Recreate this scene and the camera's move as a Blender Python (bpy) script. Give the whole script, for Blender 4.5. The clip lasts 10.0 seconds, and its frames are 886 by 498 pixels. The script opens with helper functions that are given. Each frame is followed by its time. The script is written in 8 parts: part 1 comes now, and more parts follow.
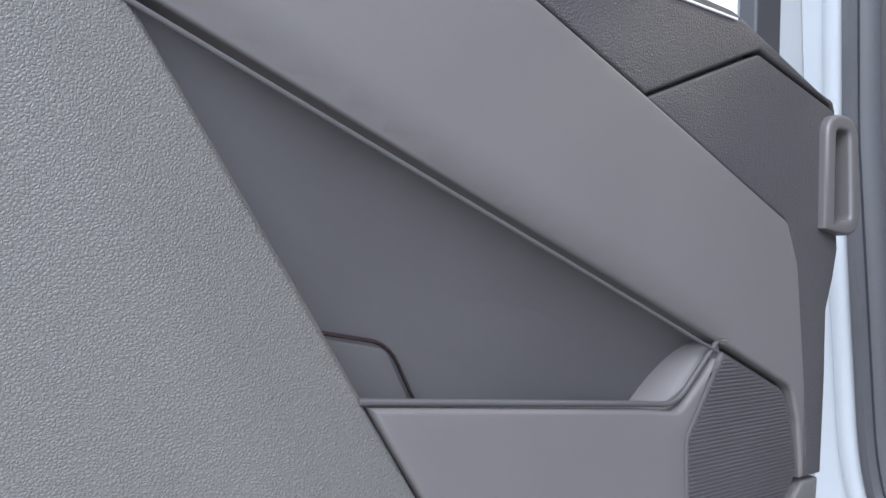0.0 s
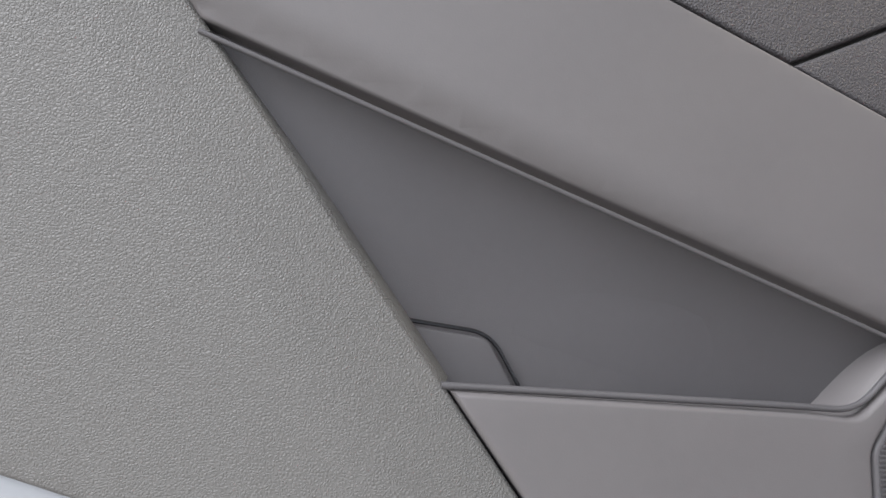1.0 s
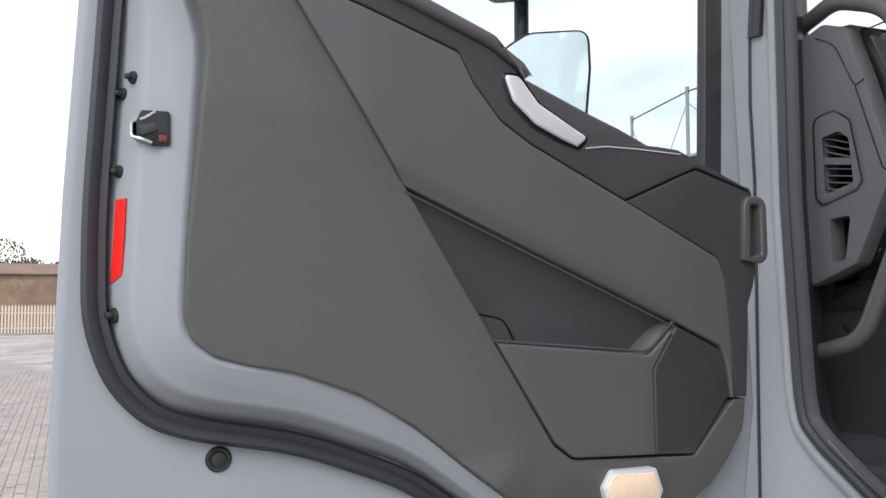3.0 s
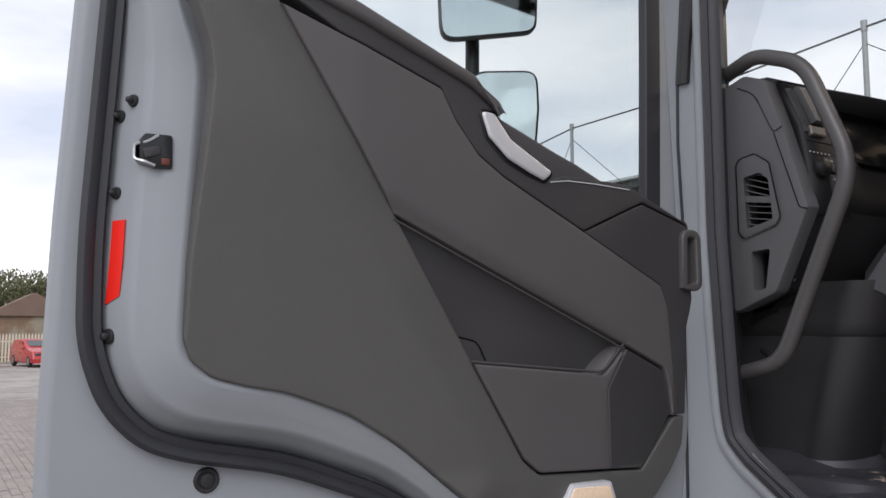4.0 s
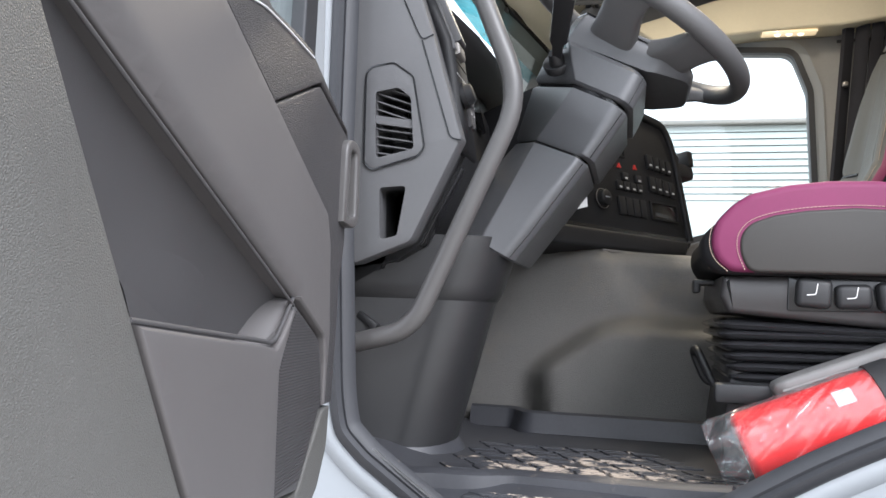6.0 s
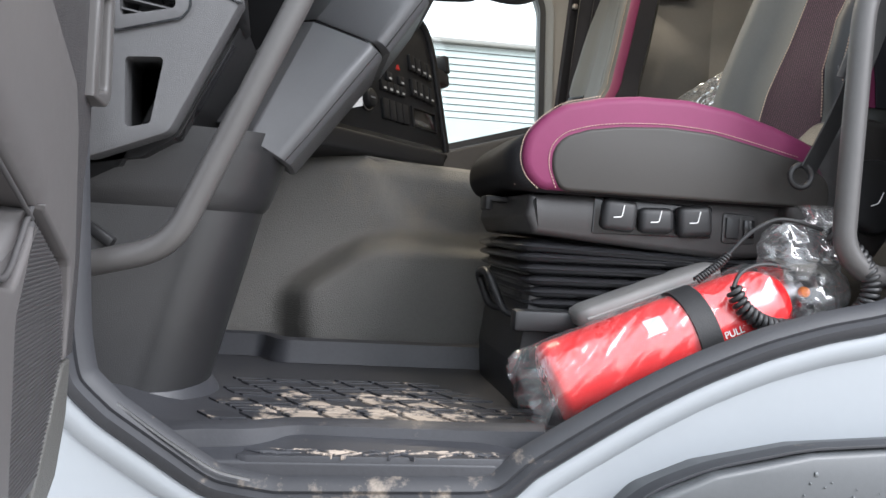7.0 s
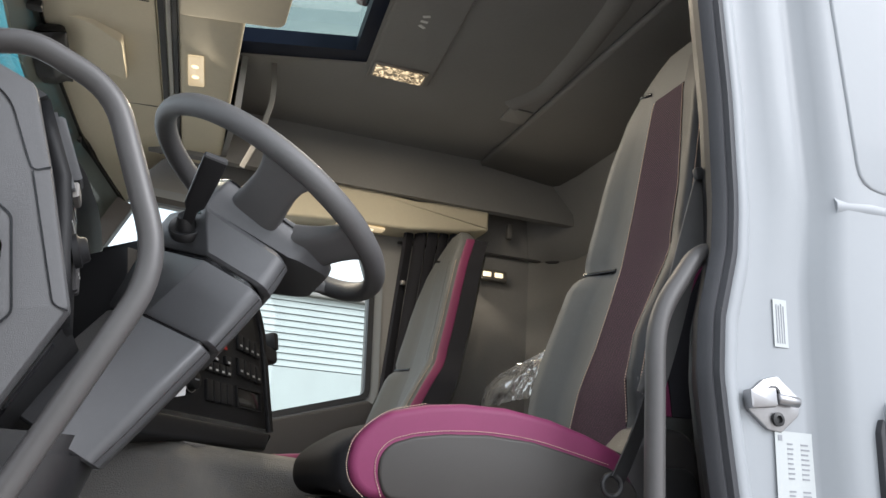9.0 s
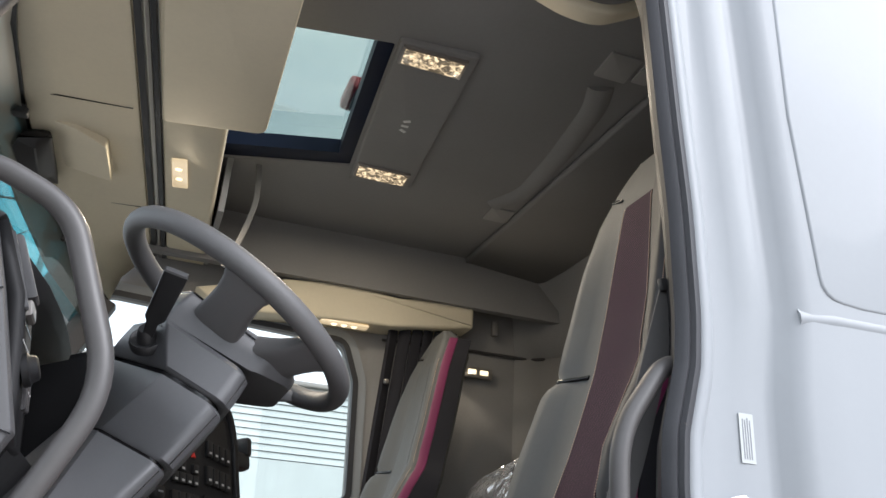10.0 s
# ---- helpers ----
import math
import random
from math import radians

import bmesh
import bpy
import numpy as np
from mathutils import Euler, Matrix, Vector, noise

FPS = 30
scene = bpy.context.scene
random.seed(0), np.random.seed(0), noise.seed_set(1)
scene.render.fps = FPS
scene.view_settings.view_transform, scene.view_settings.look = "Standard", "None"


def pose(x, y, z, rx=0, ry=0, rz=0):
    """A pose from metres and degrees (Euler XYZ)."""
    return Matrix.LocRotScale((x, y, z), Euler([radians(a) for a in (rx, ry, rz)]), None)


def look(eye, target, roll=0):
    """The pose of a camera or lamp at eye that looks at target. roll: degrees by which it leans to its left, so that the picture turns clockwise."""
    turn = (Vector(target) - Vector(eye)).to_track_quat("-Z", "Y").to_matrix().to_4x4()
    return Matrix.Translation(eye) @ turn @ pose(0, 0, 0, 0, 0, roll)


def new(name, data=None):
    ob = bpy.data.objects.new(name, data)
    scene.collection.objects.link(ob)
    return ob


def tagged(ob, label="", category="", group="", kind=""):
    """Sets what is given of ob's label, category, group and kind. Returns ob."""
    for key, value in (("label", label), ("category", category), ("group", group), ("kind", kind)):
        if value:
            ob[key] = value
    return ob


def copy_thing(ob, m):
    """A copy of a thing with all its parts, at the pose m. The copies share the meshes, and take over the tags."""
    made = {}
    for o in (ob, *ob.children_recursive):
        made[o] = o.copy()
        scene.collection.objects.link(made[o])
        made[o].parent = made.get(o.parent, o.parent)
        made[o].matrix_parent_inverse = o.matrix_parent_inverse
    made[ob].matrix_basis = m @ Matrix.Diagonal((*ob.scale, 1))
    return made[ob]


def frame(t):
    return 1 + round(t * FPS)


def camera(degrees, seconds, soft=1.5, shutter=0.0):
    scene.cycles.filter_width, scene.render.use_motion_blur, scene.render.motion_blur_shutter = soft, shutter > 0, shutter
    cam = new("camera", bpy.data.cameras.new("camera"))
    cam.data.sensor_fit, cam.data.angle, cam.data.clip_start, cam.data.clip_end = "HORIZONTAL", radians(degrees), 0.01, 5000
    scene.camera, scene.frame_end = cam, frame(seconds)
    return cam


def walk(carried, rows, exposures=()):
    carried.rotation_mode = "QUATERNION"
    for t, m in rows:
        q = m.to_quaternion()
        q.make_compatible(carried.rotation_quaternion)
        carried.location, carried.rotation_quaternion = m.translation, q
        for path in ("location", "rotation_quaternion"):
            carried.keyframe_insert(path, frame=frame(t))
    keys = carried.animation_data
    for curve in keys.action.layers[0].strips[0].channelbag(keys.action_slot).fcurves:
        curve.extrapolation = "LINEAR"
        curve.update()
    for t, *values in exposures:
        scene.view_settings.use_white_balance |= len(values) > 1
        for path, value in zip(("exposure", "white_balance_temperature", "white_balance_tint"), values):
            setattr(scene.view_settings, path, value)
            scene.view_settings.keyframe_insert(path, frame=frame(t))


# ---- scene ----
cam = camera(57.0, 10.0)
PATH = [
    (0, (0.421, -0.906, 1.588), (-1.266, 0.166, 1.658), 1.1),
    (0.5, (0.435, -0.797, 1.564), (-1.477, -0.230, 1.722), 1.1),
    (1, (0.482, -0.786, 1.565), (-1.485, -0.454, 1.706), -0.1),
    (1.5, (0.650, -0.861, 1.588), (-1.287, -0.371, 1.674), 0.5),
    (2, (0.761, -0.945, 1.561), (-1.108, -0.247, 1.692), -0.3),
    (2.5, (0.875, -1.084, 1.563), (-0.939, -0.250, 1.684), -0.3),
    (2.7, (0.935, -1.137, 1.572), (-0.885, -0.315, 1.686), -0.1),
    (3.8, (1.010, -1.346, 1.582), (-0.727, -0.370, 1.763), 0.3),
    (4, (0.970, -1.350, 1.569), (-0.710, -0.282, 1.760), 0.1),
    (4.4, (0.834, -1.347, 1.547), (-0.678, -0.051, 1.743), 0.2),
    (4.5, (0.788, -1.344, 1.547), (-0.662, 0.022, 1.736), 0.3),
    (5, (0.602, -1.274, 1.538), (-0.552, 0.350, 1.727), 0.7),
    (5.5, (0.474, -1.200, 1.524), (-0.342, 0.617, 1.710), 1.3),
    (5.7, (0.420, -1.188, 1.533), (-0.260, 0.684, 1.713), 1.5),
    (6.8, (0.201, -0.998, 1.535), (0.352, 0.996, 1.547), 3.1),
    (7, (0.191, -0.953, 1.542), (0.479, 1.026, 1.499), 3.3),
    (7.5, (0.170, -0.930, 1.570), (0.619, 1.017, 1.481), 3.6),
    (8, (0.160, -0.951, 1.573), (0.808, 0.939, 1.498), 3.8),
    (8.5, (0.166, -0.965, 1.586), (0.839, 0.907, 1.796), 3.9),
    (9, (0.176, -0.979, 1.616), (0.810, 0.828, 2.193), 3.7),
    (9.5, (0.197, -0.994, 1.640), (0.799, 0.747, 2.420), 3.9),
    (10, (0.219, -1.008, 1.653), (0.821, 0.732, 2.433), 3.8),
]
EXPOSURE = [(0.0, 1.58, 5600, 13), (0.5, 1.61, 5900, 14), (1.0, 1.50, 6120, 14), (1.5, 1.26, 6100, 14), (2.0, 0.95, 6050, 15), (2.7, 0.68, 6100, 15), (3.8, -0.20, 6200, 17), (4.2, 0.05, 6150, 17), (4.6, 0.60, 6100, 17), (5.0, 1.14, 6000, 17), (5.5, 1.5, 5950, 14), (6.8, 1.50, 6000, 12), (7.5, 1.25, 6050, 11), (8.0, 1.14, 6050, 11), (8.5, 1.04, 6050, 12), (9.0, 1.03, 6050, 12), (10.0, 1.06, 6000, 13)]
walk(cam, [(t, look(eye, target, roll)) for t, eye, target, roll in PATH], EXPOSURE)
# ---------------------------------------------------------------- light
world = bpy.data.worlds.new("overcast_sky")
scene.world = world
world.use_nodes = True
wn, wl = world.node_tree.nodes, world.node_tree.links
wn.clear()
w_out, w_bg = wn.new("ShaderNodeOutputWorld"), wn.new("ShaderNodeBackground")
w_sky = wn.new("ShaderNodeTexSky")
w_sky.sky_type, w_sky.sun_disc = "NISHITA", False
w_sky.sun_elevation, w_sky.sun_rotation = radians(40), radians(136)
w_co, w_map, w_noise, w_ramp = (wn.new("ShaderNodeTexCoord"), wn.new("ShaderNodeMapping"), wn.new("ShaderNodeTexNoise"), wn.new("ShaderNodeValToRGB"))
w_map.inputs["Scale"].default_value = (1.2, 1.2, 4.0)
w_noise.inputs["Scale"].default_value, w_noise.inputs["Detail"].default_value = 2.2, 6
w_ramp.color_ramp.elements[0].position, w_ramp.color_ramp.elements[0].color = 0.34, (6.2, 6.7, 7.2, 1)
w_ramp.color_ramp.elements[1].position, w_ramp.color_ramp.elements[1].color = 0.66, (10.4, 10.2, 9.7, 1)
w_mix = wn.new("ShaderNodeMix")
w_mix.data_type = "RGBA"
w_mix.inputs["Factor"].default_value = 0.88
wl.new(w_co.outputs["Generated"], w_map.inputs["Vector"])
wl.new(w_map.outputs["Vector"], w_noise.inputs["Vector"])
wl.new(w_noise.outputs["Fac"], w_ramp.inputs["Fac"])
wl.new(w_sky.outputs["Color"], w_mix.inputs["A"])
wl.new(w_ramp.outputs["Color"], w_mix.inputs["B"])
wl.new(w_mix.outputs["Result"], w_bg.inputs["Color"])
w_bg.inputs["Strength"].default_value = 0.14
wl.new(w_bg.outputs["Background"], w_out.inputs["Surface"])

sun = new("sun", bpy.data.lights.new("sun", "SUN"))
sun.data.energy, sun.data.angle, sun.data.color = 1.6, radians(35), (1.0, 0.97, 0.93)
sun.matrix_world = look((7.2, -7.4, 9), (0.4, 0, 1.5))


def cab_lamp(name, at, to, size, watts):
    """The light of one of the lit lamps in the cab."""
    ob = new(name, bpy.data.lights.new(name, "AREA"))
    ob.data.shape, ob.data.size, ob.data.size_y = "RECTANGLE", size[0], size[1]
    ob.data.energy, ob.data.color = watts, (1.0, 0.84, 0.60)
    ob.matrix_world = look(at, to)


cab_lamp("roof_lamp_light", (0.755, 0.69, 2.915), (0.80, 0.70, 1.6), (0.15, 0.06), 2.0)
cab_lamp("roof_lamp_light", (0.805, 1.36, 2.915), (0.85, 1.35, 1.6), (0.15, 0.06), 2.0)
cab_lamp("reading_lamp_light", (0.171, 1.30, 2.745), (0.25, 1.2, 1.8), (0.04, 0.07), 4.6)
cab_lamp("wall_lamp_light", (1.46, 2.02, 2.505), (1.2, 1.2, 2.0), (0.10, 0.03), 0.5)


# ---------------------------------------------------------------- shapes
def frame_of(u, v, w, o=(0, 0, 0)):
    m = Matrix((u, v, w)).transposed().to_4x4()
    m.translation = o
    return m


DOOR = frame_of((0, 1, 0), (0, 0, 1), (1, 0, 0))      # faces the rear
SIDE = frame_of((1, 0, 0), (0, 0, 1), (0, -1, 0))     # faces out of the driver's side
TOP = frame_of((1, 0, 0), (0, 1, 0), (0, 0, 1))       # faces up
DOWN = frame_of((1, 0, 0), (0, -1, 0), (0, 0, -1))    # faces down, v runs to -y
FAR = frame_of((-1, 0, 0), (0, 0, 1), (0, 1, 0))      # faces the far side, u runs to -x


def part(name, bm, material, parent=None, label="", smooth=35):
    bmesh.ops.recalc_face_normals(bm, faces=bm.faces)
    me = bpy.data.meshes.new(name)
    bm.to_mesh(me)
    bm.free()
    if smooth:
        me.shade_smooth()
        me.set_sharp_from_angle(angle=radians(smooth))
    for m in (material if isinstance(material, (list, tuple)) else [material]):
        me.materials.append(m)
    ob = new(name, me)
    if parent is not None:
        ob.parent = parent
    if label:
        tagged(ob, label)
    return ob


def thing(name, label, category, group="", at=(0, 0, 0)):
    ob = new(name)
    ob.empty_display_size = 0.05
    ob.location = (0, 0, 0)
    return tagged(ob, label, category, group)


def area2(p):
    return sum(a[0] * b[1] - b[0] * a[1] for a, b in zip(p, p[1:] + p[:1])) / 2


def ccw(p):
    p = [tuple(q[:2]) for q in p]
    return p if area2(p) > 0 else p[::-1]


def rounded(pts, r=0.0, n=4):
    """A polygon with rounded corners; a point may carry its own radius."""
    out, k = [], len(pts)
    for i, p in enumerate(pts):
        rr = p[2] if len(p) > 2 else r
        a, b, c = Vector(pts[i - 1][:2]), Vector(p[:2]), Vector(pts[(i + 1) % k][:2])
        d1, d2 = a - b, c - b
        if rr <= 0 or d1.length < 1e-6 or d2.length < 1e-6:
            out.append(tuple(b))
            continue
        ang = d1.angle(d2)
        if ang > 3.0:
            out.append(tuple(b))
            continue
        t = min(rr / math.tan(ang / 2), 0.48 * d1.length, 0.48 * d2.length)
        s, e = b + d1.normalized() * t, b + d2.normalized() * t
        for j in range(n + 1):
            f = j / n
            out.append(tuple(s * (1 - f) ** 2 + b * 2 * f * (1 - f) + e * f ** 2))
    return out


def spline(pts, n=6):
    """A smooth closed curve through the points."""
    out, k = [], len(pts)
    for i in range(k):
        a, b, c, d = (Vector(pts[(i + j) % k][:2]) for j in (-1, 0, 1, 2))
        for s in range(n):
            t = s / n
            out.append(tuple(0.5 * (2 * b + (c - a) * t + (2 * a - 5 * b + 4 * c - d) * t * t + (3 * b - a - 3 * c + d) * t ** 3)))
    return out


def inset(p, d):
    out, k = [], len(p)
    for i in range(k):
        a, b, c = Vector(p[i - 1]), Vector(p[i]), Vector(p[(i + 1) % k])
        n1, n2 = (b - a), (c - b)
        n1, n2 = Vector((-n1.y, n1.x)).normalized(), Vector((-n2.y, n2.x)).normalized()
        m = n1 + n2
        if m.length < 1e-4:
            out.append(tuple(b))
            continue
        m.normalize()
        out.append(tuple(b + m * d / max(0.35, m.dot(n1))))
    return out


def flat(z):
    return lambda u, v: z


def panel_bm(poly, M, front=0.0, thick=0.02, bev=0.004, gap=0.0, r=0.0, seg=2, bm=None, holes=()):
    """A moulded plate: polygon in the frame M, its face at front (a number or a function), with rounded edges."""
    f = front if callable(front) else flat(front)
    p = ccw(rounded(poly, r))
    if gap:
        p = inset(p, gap)
    bm = bm or bmesh.new()
    rings = [(p, lambda u, v: f(u, v) - thick)]
    for j in range(seg + 1):
        a = j / seg * math.pi / 2
        q = inset(p, bev * (1 - math.cos(a))) if bev else p
        rings.append((q, lambda u, v, a=a: f(u, v) - bev * (1 - math.sin(a))))
        if not bev:
            break
    loops = [[bm.verts.new((u, v, g(u, v))) for u, v in q] for q, g in rings]
    for lo, hi in zip(loops, loops[1:]):
        for i in range(len(lo)):
            j = (i + 1) % len(lo)
            bm.faces.new((lo[i], lo[j], hi[j], hi[i]))
    hole_loops = []
    for h in holes:
        q = ccw(rounded(h, r))[::-1]
        hb = [bm.verts.new((u, v, f(u, v) - thick)) for u, v in q]
        hf = [bm.verts.new((u, v, f(u, v))) for u, v in q]
        for i in range(len(q)):
            j = (i + 1) % len(q)
            bm.faces.new((hb[i], hb[j], hf[j], hf[i]))
        hole_loops.append((hb, hf))
    for k, lp in ((0, loops[0]), (1, loops[-1])):
        if hole_loops:
            es = [bm.edges.get((ring[i], ring[(i + 1) % len(ring)])) for ring in [lp] + [h[k] for h in hole_loops] for i in range(len(ring))]
            bmesh.ops.triangle_fill(bm, use_beauty=True, use_dissolve=False, edges=es)
        else:
            bm.faces.new(lp if k else lp[::-1])
    bm.transform(M)
    return bm


def plate(name, poly, M, front, thick, material, parent=None, label="", smooth=35, **kw):
    return part(name, panel_bm(poly, M, front, thick, **kw), material, parent, label, smooth)


def dense(p, step):
    """The same outline with no side longer than step."""
    out = []
    for a, b in zip(p, p[1:] + p[:1]):
        k = max(1, math.ceil(math.dist(a, b) / step))
        out += [(a[0] + (b[0] - a[0]) * j / k, a[1] + (b[1] - a[1]) * j / k) for j in range(k)]
    return out


def moulded(name, poly, M, f, thick, material, parent=None, label="", step=0.02, bev=0.004, gap=0.0, r=0.0, smooth=40):
    """A plate whose face follows f(u, v), with rounded edge and a closed back."""
    p = ccw(rounded(poly, r))
    if gap:
        p = inset(p, gap)
    p = dense(p, step)
    q = inset(p, bev)
    bm = bmesh.new()
    bm.faces.new([bm.verts.new((u, v, 0)) for u, v in q])
    for ax in (0, 1):
        lo, hi = min(c[ax] for c in q), max(c[ax] for c in q)
        x = lo + step
        while x < hi:
            co, no = [0, 0, 0], [0, 0, 0]
            co[ax], no[ax] = x, 1
            bmesh.ops.bisect_plane(bm, geom=bm.verts[:] + bm.edges[:] + bm.faces[:], plane_co=co, plane_no=no)
            x += step
    start = next(v for v in bm.verts if (v.co.to_2d() - Vector(q[0])).length < 1e-6)
    loop, prev, k = [start], None, len(q)
    rim = {v: [e for e in v.link_edges if len(e.link_faces) == 1] for v in bm.verts}
    cur = start
    while True:
        nxt = [e.other_vert(cur) for e in rim[cur] if e.other_vert(cur) is not prev]
        if prev is None:
            nxt.sort(key=lambda v: abs(_along(q, v.co.to_2d()) - 0.5))
        prev, cur = cur, nxt[0]
        if cur is start:
            break
        loop.append(cur)
    at = [_along(q, v.co.to_2d()) for v in loop]
    for v in bm.verts:
        v.co.z = f(v.co.x, v.co.y)
    last = loop
    for side, down in ((0.3, 0.05), (0.71, 0.29), (0.95, 0.69), (1.0, 1.0), (1.0, thick / bev)):
        ring = []
        o = inset(q, -bev * side)
        for t in at:
            i, fr = int(t) % k, t - int(t)
            a, b = o[i], o[(i + 1) % k]
            u, w = a[0] + (b[0] - a[0]) * fr, a[1] + (b[1] - a[1]) * fr
            ring.append(bm.verts.new((u, w, f(u, w) - bev * down)))
        for i in range(len(loop)):
            j = (i + 1) % len(loop)
            bm.faces.new((last[i], ring[i], ring[j], last[j]))
        last = ring
    bm.faces.new(last)
    bm.transform(M)
    return part(name, bm, material, parent, label, smooth)


def _along(poly, pt):
    """Where a point lies on an outline: the side's number and the part of it."""
    best, k = (9.0, 0.0), len(poly)
    for i in range(k):
        a, b = Vector(poly[i]), Vector(poly[(i + 1) % k])
        d = b - a
        t = max(0.0, min(0.999999, (pt - a).dot(d) / max(1e-12, d.length_squared)))
        best = min(best, ((pt - a - d * t).length, i + t))
    return best[1]


def smooth_path(pts, r=0.03, n=6):
    out = [Vector(pts[0][:3])]
    for a, b, c in zip(pts, pts[1:], pts[2:]):
        rr = b[3] if len(b) > 3 else r
        a, b, c = Vector(a[:3]), Vector(b[:3]), Vector(c[:3])
        d1, d2 = a - b, c - b
        t = min(rr, 0.48 * d1.length, 0.48 * d2.length)
        s, e = b + d1.normalized() * t, b + d2.normalized() * t
        out += [s * (1 - f) ** 2 + b * 2 * f * (1 - f) + e * f * f for f in (j / n for j in range(n + 1))]
    return out + [Vector(pts[-1][:3])]


def sweep_bm(path, prof, closed=False, up=(0, 0, 1), cap=True, bm=None, scale=None):
    """Sweeps a closed profile, given as (side, up) points, along a path."""
    bm = bm or bmesh.new()
    rings, up, k = [], Vector(up), len(path)
    last = None
    for i, p in enumerate(path):
        a = path[i - 1] if i or closed else path[i]
        b = path[(i + 1) % k] if i < k - 1 or closed else path[i]
        t = (b - a).normalized()
        ref = last if last is not None else (up if abs(t.dot(up)) < 0.98 else Vector((1, 0, 0)))
        n = (ref - t * ref.dot(t)).normalized()
        last = n
        s = t.cross(n)
        sc = scale(i / max(1, k - 1)) if scale else 1
        rings.append([bm.verts.new(p + s * x * sc + n * y * sc) for x, y in prof])
    m = len(prof)
    for i in range(k if closed else k - 1):
        lo, hi = rings[i], rings[(i + 1) % k]
        for j in range(m):
            bm.faces.new((lo[j], lo[(j + 1) % m], hi[(j + 1) % m], hi[j]))
    if cap and not closed:
        bm.faces.new(rings[0][::-1])
        bm.faces.new(rings[-1])
    return bm


def disc(r, n=12, sx=1, sy=1):
    return [(r * sx * math.cos(2 * math.pi * j / n), r * sy * math.sin(2 * math.pi * j / n)) for j in range(n)]


def tube(name, pts, r, material, parent=None, label="", bend=0.03, n=12, seg=6, bm=None, **kw):
    b = sweep_bm(smooth_path(pts, bend, seg), disc(r, n), bm=bm, **kw)
    return part(name, b, material, parent, label, 50) if name else b


def loft_bm(rings, cap=True, closed=True, bm=None):
    bm = bm or bmesh.new()
    vs = [[bm.verts.new(p) for p in ring] for ring in rings]
    m = len(vs[0])
    for lo, hi in zip(vs, vs[1:]):
        for j in range(m if closed else m - 1):
            bm.faces.new((lo[j], lo[(j + 1) % m], hi[(j + 1) % m], hi[j]))
    if cap:
        bm.faces.new(vs[0][::-1])
        bm.faces.new(vs[-1])
    return bm


def box_bm(c, s, bev=0.004, rot=None, bm=None, seg=2):
    b = bmesh.new()
    bmesh.ops.create_cube(b, size=1.0, matrix=Matrix.Diagonal((*s, 1)))
    if bev:
        bmesh.ops.bevel(b, geom=b.edges[:], offset=min(bev, min(s) * 0.45), segments=seg, affect="EDGES", profile=0.5)
    b.transform(Matrix.Translation(c) @ (rot.to_4x4() if rot else Matrix()))
    if bm is None:
        return b
    return join_bm(bm, b)


def join_bm(bm, b):
    me = bpy.data.meshes.new("tmp")
    b.to_mesh(me)
    b.free()
    bm.from_mesh(me)
    bpy.data.meshes.remove(me)
    return bm


def cyl_bm(p0, p1, r0, r1=None, n=20, bev=0.0, bm=None):
    p0, p1 = Vector(p0), Vector(p1)
    r1 = r0 if r1 is None else r1
    q = (p1 - p0).to_track_quat("Z", "Y").to_matrix()
    L = (p1 - p0).length
    prof = [(r0 - bev, 0), (r0, bev), (r1, L - bev), (r1 - bev, L)] if bev else [(r0, 0), (r1, L)]
    rings = [[p0 + q @ Vector((r * math.cos(2 * math.pi * j / n), r * math.sin(2 * math.pi * j / n), h)) for j in range(n)] for r, h in prof]
    return loft_bm(rings, bm=bm)


def turned_bm(p0, axis, prof, n=24, bm=None):
    """A turned body: rings of (radius, height) along axis from p0."""
    p0, q = Vector(p0), Vector(axis).to_track_quat("Z", "Y").to_matrix()
    rings = [[p0 + q @ Vector((r * math.cos(2 * math.pi * j / n), r * math.sin(2 * math.pi * j / n), h)) for j in range(n)] for r, h in prof]
    return loft_bm(rings, bm=bm)


